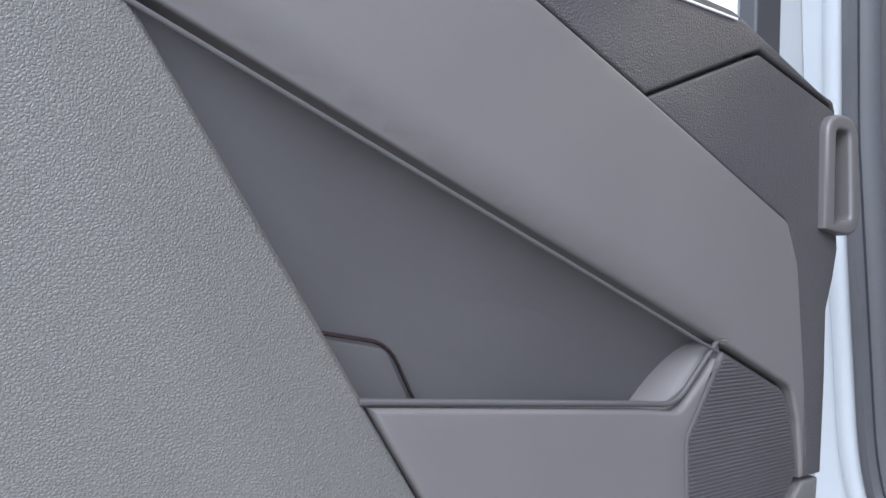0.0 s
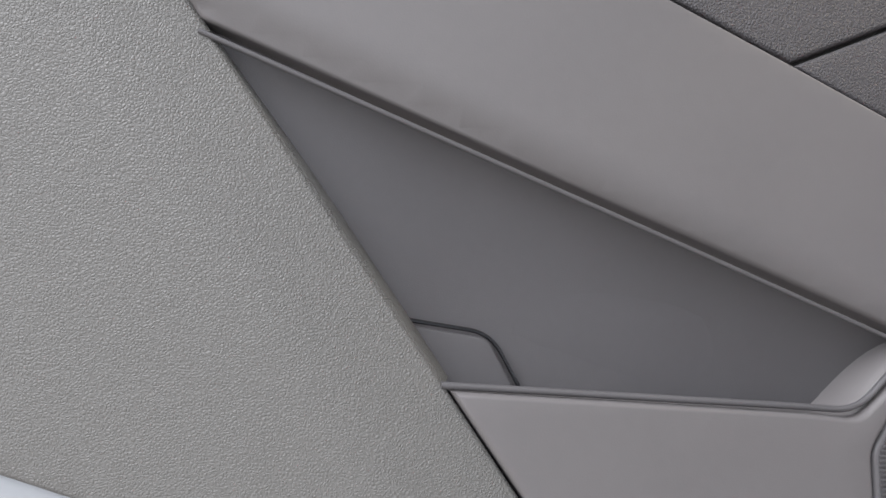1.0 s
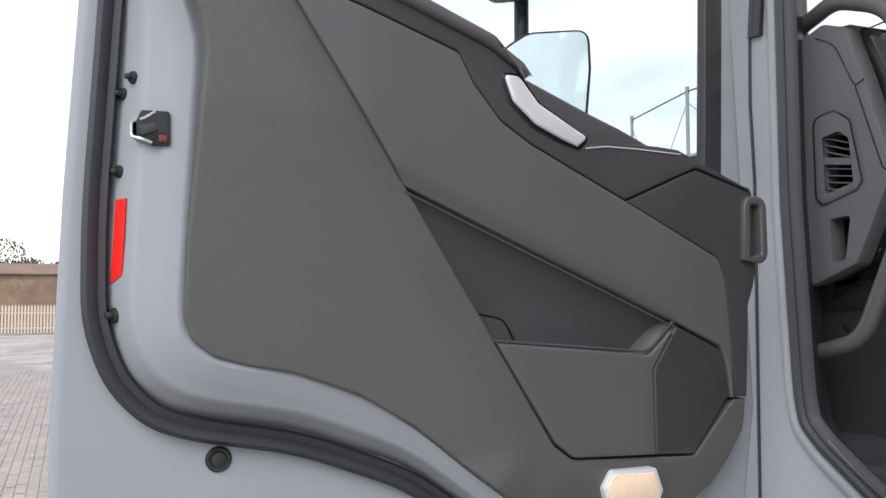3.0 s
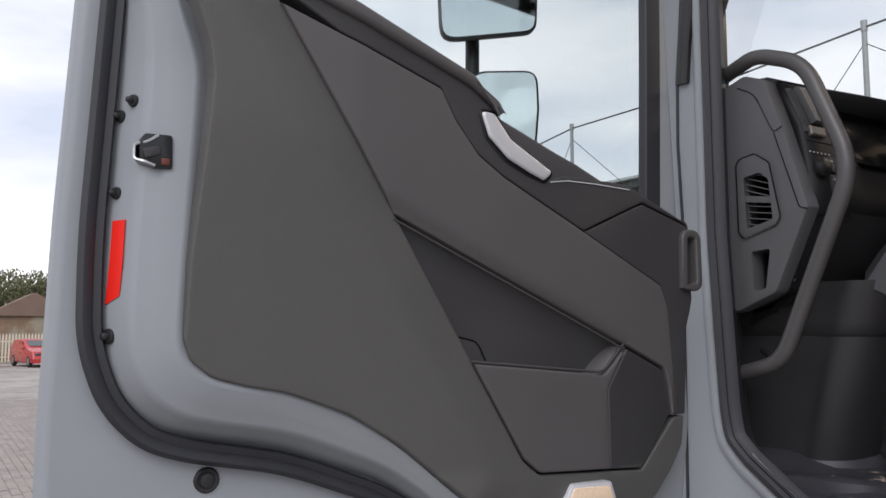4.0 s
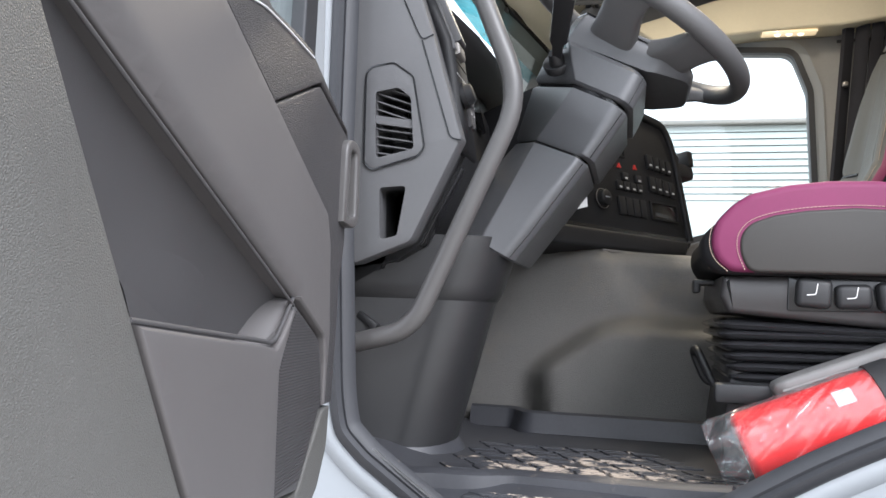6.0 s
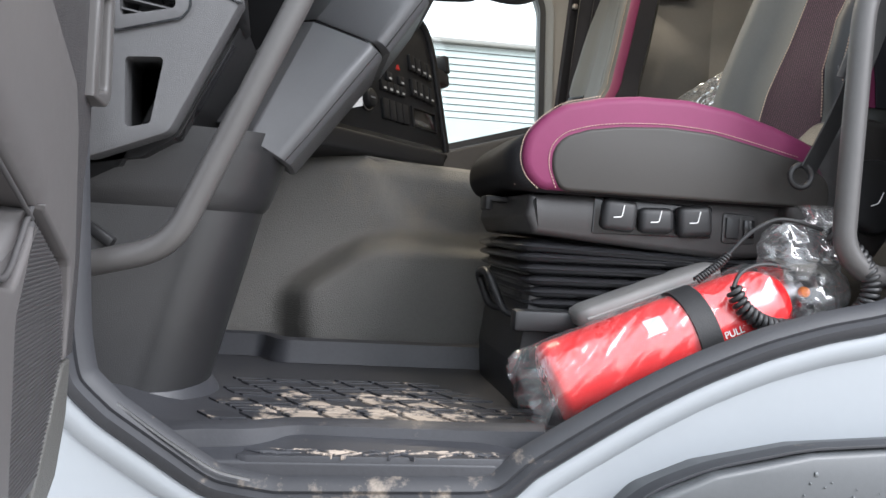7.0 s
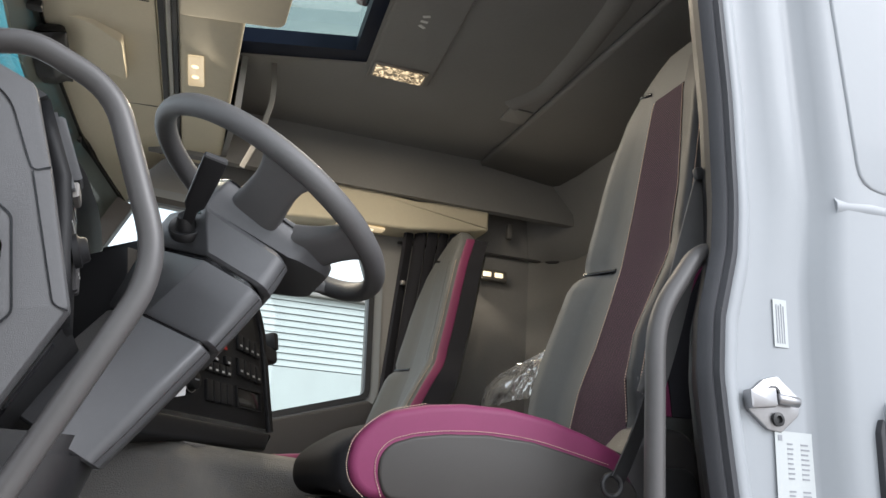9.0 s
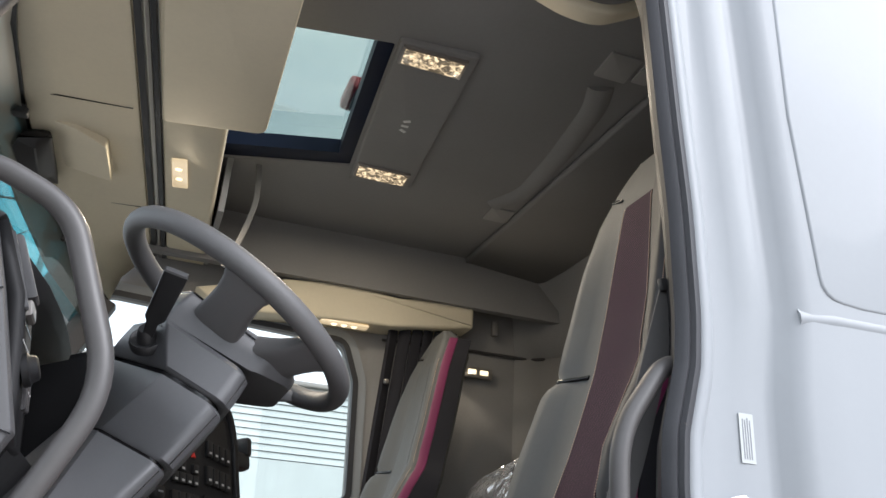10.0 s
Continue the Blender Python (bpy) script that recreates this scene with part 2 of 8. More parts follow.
# ---------------------------------------------------------------- materials
def mat(name, color, rough=0.5, metal=0.0, var=0.12, var_scale=6.0, grain=0.0, grain_scale=400.0, rough_var=0.1, kind="noise",
        spec=0.5, coat=0.0, alt=None, alt_scale=3.0, alt_edge=(0.5, 0.62), emit=None, emit_power=0.0, depth=0.0006, trans=0.0, alpha=1.0, place=False, heap=None):
    """A surface with broad stains, fine variation and grain in relief."""
    m = bpy.data.materials.new(name)
    m.use_nodes = True
    nt = m.node_tree
    n, l = nt.nodes, nt.links
    b = n["Principled BSDF"]
    b.inputs["Metallic"].default_value, b.inputs["Specular IOR Level"].default_value = metal, spec
    b.inputs["Coat Weight"].default_value = coat
    b.inputs["Transmission Weight"].default_value, b.inputs["Alpha"].default_value = trans, alpha
    co = n.new("ShaderNodeTexCoord")
    where = co.outputs["Object"]
    if place:
        where = n.new("ShaderNodeNewGeometry").outputs["Position"]
    big = n.new("ShaderNodeTexNoise")
    big.inputs["Scale"].default_value, big.inputs["Detail"].default_value = var_scale, 5
    l.new(co.outputs["Object"], big.inputs["Vector"])
    fine = n.new("ShaderNodeTexNoise")
    fine.inputs["Scale"].default_value, fine.inputs["Detail"].default_value = var_scale * 28, 2
    l.new(co.outputs["Object"], fine.inputs["Vector"])
    both = n.new("ShaderNodeMath")
    both.operation = "MULTIPLY_ADD"
    l.new(fine.outputs["Fac"], both.inputs[0])
    both.inputs[1].default_value = 0.35
    l.new(big.outputs["Fac"], both.inputs[2])
    ramp = n.new("ShaderNodeValToRGB")
    ramp.color_ramp.elements[0].position, ramp.color_ramp.elements[1].position = 0.42, 0.92
    lo, hi = [max(0, c * (1 - var)) for c in color], [min(1, c * (1 + var)) for c in color]
    ramp.color_ramp.elements[0].color, ramp.color_ramp.elements[1].color = (*lo, 1), (*hi, 1)
    l.new(both.outputs["Value"], ramp.inputs["Fac"])
    col = ramp.outputs["Color"]
    if alt:
        spots = n.new("ShaderNodeTexNoise")
        spots.inputs["Scale"].default_value, spots.inputs["Detail"].default_value, spots.inputs["Roughness"].default_value = alt_scale, 8, 0.65
        l.new(where, spots.inputs["Vector"])
        sr = n.new("ShaderNodeValToRGB")
        sr.color_ramp.elements[0].position, sr.color_ramp.elements[1].position = alt_edge
        cover = spots.outputs["Fac"]
        if heap:                                            # dirt lies thickest round one spot
            away = n.new("ShaderNodeVectorMath")
            away.operation = "DISTANCE"
            l.new(where, away.inputs[0])
            away.inputs[1].default_value = heap[:3]
            fall = n.new("ShaderNodeMapRange")
            fall.inputs["From Max"].default_value, fall.inputs["To Min"].default_value, fall.inputs["To Max"].default_value = heap[3], heap[4], -0.10
            l.new(away.outputs["Value"], fall.inputs["Value"])
            more = n.new("ShaderNodeMath")
            l.new(cover, more.inputs[0])
            l.new(fall.outputs["Result"], more.inputs[1])
            cover = more.outputs["Value"]
        l.new(cover, sr.inputs["Fac"])
        mx = n.new("ShaderNodeMix")
        mx.data_type = "RGBA"
        l.new(sr.outputs["Color"], mx.inputs["Factor"])
        l.new(col, mx.inputs["A"])
        mx.inputs["B"].default_value = (*alt, 1)
        col = mx.outputs["Result"]
    l.new(col, b.inputs["Base Color"])
    rr = n.new("ShaderNodeMapRange")
    rr.inputs["To Min"].default_value, rr.inputs["To Max"].default_value = max(0.02, rough - rough_var), min(1, rough + rough_var)
    l.new(both.outputs["Value"], rr.inputs["Value"])
    l.new(rr.outputs["Result"], b.inputs["Roughness"])
    if grain:
        if kind == "leather":
            g = n.new("ShaderNodeTexVoronoi")
            g.feature = "DISTANCE_TO_EDGE"
            g.inputs["Scale"].default_value, g.inputs["Randomness"].default_value = grain_scale, 1.0
            wob = n.new("ShaderNodeTexNoise")
            wob.inputs["Scale"].default_value = grain_scale * 0.8
            l.new(co.outputs["Object"], wob.inputs["Vector"])
            add = n.new("ShaderNodeVectorMath")
            add.operation = "MULTIPLY_ADD"
            l.new(wob.outputs["Color"], add.inputs[0])
            add.inputs[1].default_value = (0.8 / grain_scale,) * 3
            l.new(co.outputs["Object"], add.inputs[2])
            l.new(add.outputs["Vector"], g.inputs["Vector"])
            h = n.new("ShaderNodeMapRange")
            h.inputs["From Max"].default_value = 0.28
            l.new(g.outputs["Distance"], h.inputs["Value"])
            height = h.outputs["Result"]
        else:
            g = n.new("ShaderNodeTexNoise")
            g.inputs["Scale"].default_value, g.inputs["Detail"].default_value = grain_scale, 3
            l.new(co.outputs["Object"], g.inputs["Vector"])
            height = g.outputs["Fac"]
        bp = n.new("ShaderNodeBump")
        bp.inputs["Strength"].default_value, bp.inputs["Distance"].default_value = grain, depth
        l.new(height, bp.inputs["Height"])
        l.new(bp.outputs["Normal"], b.inputs["Normal"])
    if emit:
        b.inputs["Emission Color"].default_value, b.inputs["Emission Strength"].default_value = (*emit, 1), emit_power
    return m


def glass(name, tint=(1, 1, 1), rough=0.0, clear=0.9, gloss=0.03):
    """Thin window glass: mostly clear, with a mirror-like gloss that grows to grazing angles."""
    m = bpy.data.materials.new(name)
    m.use_nodes = True
    n, l = m.node_tree.nodes, m.node_tree.links
    n.clear()
    out, mix, tr, gl, lw, fr = (n.new("ShaderNodeOutputMaterial"), n.new("ShaderNodeMixShader"), n.new("ShaderNodeBsdfTransparent"), n.new("ShaderNodeBsdfGlossy"), n.new("ShaderNodeLayerWeight"), n.new("ShaderNodeMapRange"))
    tr.inputs["Color"].default_value = (*[clear * c for c in tint], 1)
    gl.inputs["Roughness"].default_value = rough
    lw.inputs["Blend"].default_value = 0.18
    fr.inputs["To Min"].default_value, fr.inputs["To Max"].default_value = gloss, 0.75
    l.new(lw.outputs["Facing"], fr.inputs["Value"])
    l.new(fr.outputs["Result"], mix.inputs["Fac"])
    l.new(tr.outputs["BSDF"], mix.inputs[1])
    l.new(gl.outputs["BSDF"], mix.inputs[2])
    l.new(mix.outputs["Shader"], out.inputs["Surface"])
    return m



def film(name, clear, gloss, white, scale, rough=0.16, stretch=(1.0, 1.0, 0.45), turn=(0, 0, 0), least=0.05):
    """Creased clear plastic: see-through, glossy, whitened along its folds."""
    m = glass(name, (1, 1, 1), rough, clear, gloss)
    n, l = m.node_tree.nodes, m.node_tree.links
    co, wob, rid, ramp = n.new("ShaderNodeTexCoord"), n.new("ShaderNodeMapping"), n.new("ShaderNodeTexNoise"), n.new("ShaderNodeMapRange")
    wob.vector_type = "TEXTURE"
    wob.inputs["Scale"].default_value, wob.inputs["Rotation"].default_value = stretch, turn
    rid.noise_type = "RIDGED_MULTIFRACTAL"
    rid.inputs["Scale"].default_value, rid.inputs["Detail"].default_value = scale, 3
    l.new(co.outputs["Object"], wob.inputs["Vector"])
    l.new(wob.outputs["Vector"], rid.inputs["Vector"])
    ramp.inputs["From Min"].default_value, ramp.inputs["From Max"].default_value = 0.45, 1.0
    ramp.inputs["To Min"].default_value, ramp.inputs["To Max"].default_value = white * least, white
    l.new(rid.outputs["Fac"], ramp.inputs["Value"])
    mix, df, old = n.new("ShaderNodeMixShader"), n.new("ShaderNodeBsdfDiffuse"), n["Mix Shader"]
    df.inputs["Color"].default_value = (0.86, 0.88, 0.90, 1)
    l.new(ramp.outputs["Result"], mix.inputs["Fac"])
    l.new(old.outputs["Shader"], mix.inputs[1])
    l.new(df.outputs["BSDF"], mix.inputs[2])
    l.new(mix.outputs["Shader"], n["Material Output"].inputs["Surface"])
    return m


M_TRIM = mat("grained_door_trim", (0.092, 0.0905, 0.085), 0.48, grain=0.52, grain_scale=560, kind="leather", depth=0.0007, var=0.06, var_scale=3, spec=0.4)
M_STRIP = mat("soft_touch_strip", (0.092, 0.087, 0.087), 0.5, grain=0.12, grain_scale=1100, var=0.06, var_scale=4, spec=0.4)
M_DARK = mat("dark_grained_plastic", (0.046, 0.044, 0.046), 0.5, grain=0.7, grain_scale=420, kind="leather", depth=0.0006, var=0.08, var_scale=5, spec=0.4)
M_POCKET = mat("pocket_plastic", (0.060, 0.058, 0.060), 0.52, grain=0.2, grain_scale=900, kind="leather", depth=0.0003, var=0.08, spec=0.4, alt=(0.078, 0.078, 0.08), alt_scale=7, alt_edge=(0.66, 0.8))
M_GRILLE = mat("grille_plastic", (0.060, 0.058, 0.060), 0.5, grain=0.1, grain_scale=900)
M_PAINT = mat("pale_grey_paint", (0.262, 0.280, 0.296), 0.50, spec=0.38, grain=0.03, grain_scale=260, var=0.03, var_scale=3, coat=0.06, alt=(0.288, 0.306, 0.324), alt_scale=1.4, alt_edge=(0.45, 0.95))
M_RUBBER = mat("black_rubber_seal", (0.026, 0.027, 0.031), 0.5, spec=0.45, grain=0.2, grain_scale=300, var=0.2, alt=(0.22, 0.185, 0.15), alt_scale=24, alt_edge=(0.58, 0.72), place=True, heap=(0.26, -0.05, 1.25, 0.36, 0.10))
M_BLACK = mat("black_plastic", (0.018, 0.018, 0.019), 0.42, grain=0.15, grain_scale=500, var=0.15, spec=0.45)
M_GLOSS = mat("glossy_black", (0.01, 0.01, 0.011), 0.15, var=0.1)
M_CHROME = mat("satin_chrome", (0.78, 0.79, 0.81), 0.36, metal=0.45, var=0.03, rough_var=0.05)
M_STEEL = mat("zinc_steel", (0.36, 0.36, 0.37), 0.35, metal=1.0, var=0.1, grain=0.1, grain_scale=300)
M_RAIL = mat("coated_rail", (0.072, 0.069, 0.068), 0.40, grain=0.2, grain_scale=900, var=0.08)
M_DASH = mat("dashboard_plastic", (0.083, 0.083, 0.086), 0.5, grain=0.36, grain_scale=620, kind="leather", depth=0.0006, var=0.07, spec=0.4)
M_COWL = mat("column_cowl_plastic", (0.080, 0.081, 0.085), 0.40, grain=0.25, grain_scale=800, kind="leather", depth=0.0003, var=0.08)
M_WHEEL = mat("wheel_leather", (0.092, 0.091, 0.092), 0.5, grain=0.3, grain_scale=700, kind="leather", depth=0.0003, var=0.08)
M_TUNNEL = mat("tunnel_lining", (0.102, 0.098, 0.091), 0.46, grain=0.6, grain_scale=300, kind="leather", depth=0.0010, var=0.12, alt=(0.140, 0.120, 0.094), alt_scale=4, alt_edge=(0.55, 0.75), spec=0.45)
M_MAT = mat("dirty_rubber_mat", (0.030, 0.031, 0.036), 0.46, grain=0.3, grain_scale=260, var=0.25, alt=(0.22, 0.18, 0.145), alt_scale=9, alt_edge=(0.60, 0.72), place=True, heap=(0.24, 0.06, 1.30, 0.30, 0.03))
M_SEATGREY = mat("grey_seat_leather", (0.096, 0.099, 0.098), 0.50, spec=0.32, grain=0.3, grain_scale=560, kind="leather", depth=0.0004, var=0.08)
M_PURPLE = mat("purple_seat_leather", (0.160, 0.026, 0.077), 0.5, grain=0.25, grain_scale=600, kind="leather", depth=0.0003, var=0.08, spec=0.28)
M_SEATDARK = mat("charcoal_seat_leather", (0.036, 0.033, 0.030), 0.46, grain=0.25, grain_scale=560, kind="leather", depth=0.0003, var=0.08, spec=0.35)
M_RED = mat("red_enamel", (0.72, 0.012, 0.014), 0.22, coat=0.6, var=0.05)
M_BEIGE = mat("beige_lining", (0.74, 0.67, 0.51), 0.75, grain=0.25, grain_scale=420, var=0.05, var_scale=3)
M_HEAD = mat("grey_headlining", (0.262, 0.258, 0.254), 0.85, grain=0.3, grain_scale=380, var=0.07, var_scale=3)
M_COVER = mat("grey_cover_plastic", (0.30, 0.295, 0.285), 0.6, grain=0.1, grain_scale=500, var=0.05)
M_FRAME = mat("satin_frame", (0.30, 0.28, 0.26), 0.35, metal=0.6, var=0.05)
M_GLASS = glass("clear_glass", (0.96, 1.0, 0.99), 0.0, 0.93)
M_PAVE = mat("block_paving", (0.34, 0.31, 0.28), 0.85, grain=0.4, grain_scale=90, var=0.2, var_scale=0.8, alt=(0.25, 0.23, 0.2), alt_scale=0.6)
M_SIDING = mat("pale_cladding", (0.43, 0.465, 0.455), 0.45, var=0.05, var_scale=1.5)
M_TEAL = glass("teal_acrylic", (0.36, 0.69, 0.72), 0.0, 0.9, 0.04)
M_FRAMEBLUE = mat("hatch_frame", (0.006, 0.011, 0.030), 0.5, var=0.1, spec=0.2)
M_HATCH = glass("hatch_glass", (0.80, 0.90, 0.84), 0.0, 0.66)
M_AMBER = mat("amber_lens", (0.80, 0.62, 0.44), 0.25, var=0.08, coat=0.5)
M_AMBERDARK = mat("dark_red_plastic", (0.30, 0.03, 0.035), 0.3, var=0.1)
M_REFLECT = mat("red_reflector", (0.82, 0.022, 0.012), 0.3, var=0.06, grain=0.4, grain_scale=900)


def mesh_fabric(name, base, spot, scale):
    """Woven 3D mesh: small dark holes in rows with coloured threads between."""
    m = mat(name, base, 0.8, grain=0.5, grain_scale=900, var=0.1, spec=0.2)
    n, l = m.node_tree.nodes, m.node_tree.links
    b = n["Principled BSDF"]
    co = n["Texture Coordinate"]
    mp = n.new("ShaderNodeMapping")
    mp.inputs["Rotation"].default_value, mp.inputs["Scale"].default_value = (radians(45), 0, 0), (0, 1, 1)
    l.new(co.outputs["Object"], mp.inputs["Vector"])
    ck = n.new("ShaderNodeTexVoronoi")
    ck.inputs["Scale"].default_value, ck.inputs["Randomness"].default_value = scale, 0.15
    l.new(mp.outputs["Vector"], ck.inputs["Vector"])
    rp = n.new("ShaderNodeValToRGB")
    rp.color_ramp.elements[0].position, rp.color_ramp.elements[1].position = 0.35, 0.55
    l.new(ck.outputs["Distance"], rp.inputs["Fac"])
    mx = n.new("ShaderNodeMix")
    mx.data_type = "RGBA"
    l.new(rp.outputs["Color"], mx.inputs["Factor"])
    old = b.inputs["Base Color"].links[0].from_socket
    l.new(old, mx.inputs["A"])
    mx.inputs["B"].default_value = (*spot, 1)
    l.new(mx.outputs["Result"], b.inputs["Base Color"])
    return m


M_MESH = mesh_fabric("seat_mesh", (0.017, 0.014, 0.018), (0.090, 0.044, 0.070), 280)
M_STITCH = mat("tan_thread", (0.45, 0.33, 0.26), 0.7, var=0.15)
M_BELT = mat("grey_webbing", (0.10, 0.098, 0.098), 0.7, grain=0.5, grain_scale=700, var=0.08)
M_WHITE = mat("white_print", (0.75, 0.75, 0.74), 0.5, var=0.04)
M_LABEL = mat("paper_label", (0.40, 0.425, 0.428), 0.45, var=0.04)
M_INK = mat("grey_ink", (0.22, 0.23, 0.25), 0.6, var=0.05)
M_REDDOT = mat("red_switch_mark", (0.32, 0.02, 0.02), 0.4, var=0.05, emit=(1.0, 0.08, 0.03), emit_power=0.03)
M_CURTAIN = mat("dark_curtain", (0.013, 0.013, 0.018), 0.85, grain=0.4, grain_scale=500, var=0.15)
M_FILM = film("clear_film", 0.97, 0.05, 0.60, 17, 0.10, (1.0, 0.25, 0.06), (0.0, -0.80, 0.0), 0.06)
M_ORANGE = mat("orange_sleeve", (0.7, 0.18, 0.02), 0.4, var=0.08)
M_SCREEN = mat("dark_display", (0.006, 0.006, 0.007), 0.12, var=0.05, coat=0.4)
M_DUST = mat("dusty_rubber", (0.024, 0.025, 0.030), 0.5, grain=0.3, grain_scale=260, var=0.2, alt=(0.33, 0.275, 0.225), alt_scale=26, alt_edge=(0.52, 0.60), place=True, heap=(0.25, 0.07, 1.30, 0.27, 0.13))
M_GREYPAD = mat("grey_vinyl", (0.17, 0.165, 0.16), 0.5, grain=0.25, grain_scale=620, kind="leather", depth=0.0003, var=0.08)
M_GUARD = mat("grey_mudguard_plastic", (0.062, 0.066, 0.07), 0.38, grain=0.1, grain_scale=500, var=0.1)
M_MIRROR = mat("mirror_glass", (0.85, 0.88, 0.9), 0.03, metal=1.0, var=0.01, rough_var=0.01)
M_BULB = mat("lamp_bulb", (1.0, 0.9, 0.7), 0.3, emit=(1.0, 0.80, 0.48), emit_power=0.75)
M_LENSDIM = mat("clear_lamp_lens", (0.62, 0.55, 0.42), 0.15, var=0.1, coat=0.6, emit=(1.0, 0.74, 0.40), emit_power=0.32)


def prism_lens(name, color, low, high, scale):
    """Clear ribbed lens of a lit lamp: bright where a prism faces the bulb, dim between."""
    m = mat(name, color, 0.15, var=0.1, coat=0.6, emit=(1.0, 0.74, 0.42), emit_power=1.0)
    n, l = m.node_tree.nodes, m.node_tree.links
    co, cell, rp = n["Texture Coordinate"], n.new("ShaderNodeTexNoise"), n.new("ShaderNodeMapRange")
    cell.inputs["Scale"].default_value, cell.inputs["Detail"].default_value, cell.inputs["Distortion"].default_value = scale, 3, 1.2
    l.new(co.outputs["Object"], cell.inputs["Vector"])
    rp.inputs["From Min"].default_value, rp.inputs["From Max"].default_value = 0.45, 0.68
    rp.inputs["To Min"].default_value, rp.inputs["To Max"].default_value = low, high
    l.new(cell.outputs["Fac"], rp.inputs["Value"])
    l.new(rp.outputs["Result"], n["Principled BSDF"].inputs["Emission Strength"])
    return m


M_PRISM = prism_lens("prismatic_lamp_lens", (0.30, 0.26, 0.20), 0.04, 0.85, 52)
M_FENCE = mat("cream_fence_paint", (0.62, 0.55, 0.44), 0.7, var=0.1)
M_BRICKWALL = mat("old_brick", (0.24, 0.16, 0.11), 0.9, grain=0.5, grain_scale=14, var=0.25, var_scale=0.8, alt=(0.30, 0.27, 0.20), alt_scale=0.5)
M_ROOFTILE = mat("brown_roof", (0.19, 0.13, 0.10), 0.9, grain=0.5, grain_scale=10, var=0.2, var_scale=0.6)
M_LEAF = mat("foliage", (0.125, 0.13, 0.06), 0.7, var=0.35, var_scale=1.5)
M_BARK = mat("bark", (0.10, 0.075, 0.055), 0.9, var=0.2, grain=0.5, grain_scale=20)
M_GRASS = mat("verge_grass", (0.10, 0.13, 0.04), 0.9, var=0.3, var_scale=1.0)
M_CARWHITE = mat("silver_white_car_paint", (0.62, 0.62, 0.64), 0.25, coat=0.6, var=0.03)
M_CARRED = mat("red_car_paint", (0.42, 0.025, 0.022), 0.25, coat=0.6, var=0.05)
M_CARGLASS = mat("dark_car_glass", (0.04, 0.05, 0.055), 0.08, var=0.1, coat=0.5)
M_TYRE = mat("tyre_rubber", (0.02, 0.02, 0.021), 0.8, var=0.2)
M_CANOPY = mat("dark_canopy", (0.05, 0.055, 0.055), 0.6, var=0.15)
M_POST = mat("galvanised_post", (0.30, 0.31, 0.31), 0.5, metal=0.4, var=0.1)
M_BRICKPAVER = mat("paving_block", (0.30, 0.265, 0.235), 0.85, grain=0.4, grain_scale=60, var=0.2, var_scale=2)
M_TAIL = mat("tail_lamp", (0.35, 0.01, 0.01), 0.2, var=0.05)
M_PLATE = mat("yellow_plate", (0.6, 0.42, 0.05), 0.4, var=0.05)
M_BROWN = mat("brown_plastic", (0.13, 0.03, 0.016), 0.3, var=0.1)
M_WRAP = film("milky_film", 0.95, 0.08, 0.75, 20, 0.08, (1.0, 0.5, 0.14), (0.0, 1.0, 0.0), 0.06)
M_LEG = mat("satin_leg_cover", (0.019, 0.019, 0.020), 0.33, grain=0.3, grain_scale=500, kind="leather", depth=0.0003, var=0.1, spec=0.55)
M_SHEET = film("pale_sheet_film", 0.80, 0.40, 0.75, 12, 0.10, (0.4, 1.0, 0.25), (0.5, 0.2, 0.6), 0.16)
# ---------------------------------------------------------------- ground and cab shell
def lerp(x, x0, x1, a, b):
    t = max(0.0, min(1.0, (x - x0) / (x1 - x0)))
    return a + (b - a) * t


def lines(x, pts):
    for (a, fa), (b, fb) in zip(pts, pts[1:]):
        if x <= b:
            return lerp(x, a, b, fa, fb)
    return pts[-1][1]


GROUND = -0.55


def ground():
    bm = bmesh.new()
    bmesh.ops.create_grid(bm, x_segments=1, y_segments=1, size=600, matrix=Matrix.Translation((0, 0, GROUND)))
    return tagged(part("ground", bm, M_PAVE, smooth=0), "grey brick-paved yard reaching to the horizon", "ground", kind="structure")


ground()

OPENING = [(-0.064, 1.41, 0.05), (-0.055, 1.365, 0.02), (-0.022, 1.334, 0.05), (0.086, 1.259, 0.05), (0.15, 1.248, 0.03), (0.40, 1.250, 0.03), (0.43, 1.281, 0.05), (0.49, 1.319, 0.06), (0.56, 1.361, 0.1), (0.635, 1.400, 0.1), (0.72, 1.435, 0.1),
           (0.80, 1.459, 0.1), (0.926, 1.484, 0.065), (0.931, 1.575, 0.06), (0.916, 1.70, 0.1), (0.906, 1.80, 0.1), (0.912, 1.885, 0.08), (0.938, 1.985, 0.08), (0.944, 2.06, 0.1), (0.941, 2.235, 0.2), (0.929, 2.41, 0.2), (0.915, 2.67, 0.1), (0.875, 2.80, 0.08), (0.10, 2.80, 0.1), (-0.02, 2.56, 0.2),
           (-0.085, 2.30, 0.2), (-0.083, 1.75, 0.2)]


def ring_sweep(ring, prof, y=0.0):
    """A band along a closed outline in the cab's side: prof in (outwards in the plane, out of the side)."""
    bm, k = bmesh.new(), len(ring)
    pts = [Vector((x, y, z)) for x, z in ring]
    rings = []
    for i, p in enumerate(pts):
        t = (pts[(i + 1) % k] - pts[i - 1]).normalized()
        side = Vector((t.z, 0, -t.x))
        rings.append([bm.verts.new(p + side * a + Vector((0, -b, 0))) for a, b in prof])
    for i in range(k):
        for j in range(len(prof)):
            bm.faces.new((rings[i][j], rings[i][(j + 1) % len(prof)], rings[(i + 1) % k][(j + 1) % len(prof)], rings[(i + 1) % k][j]))
    return bm


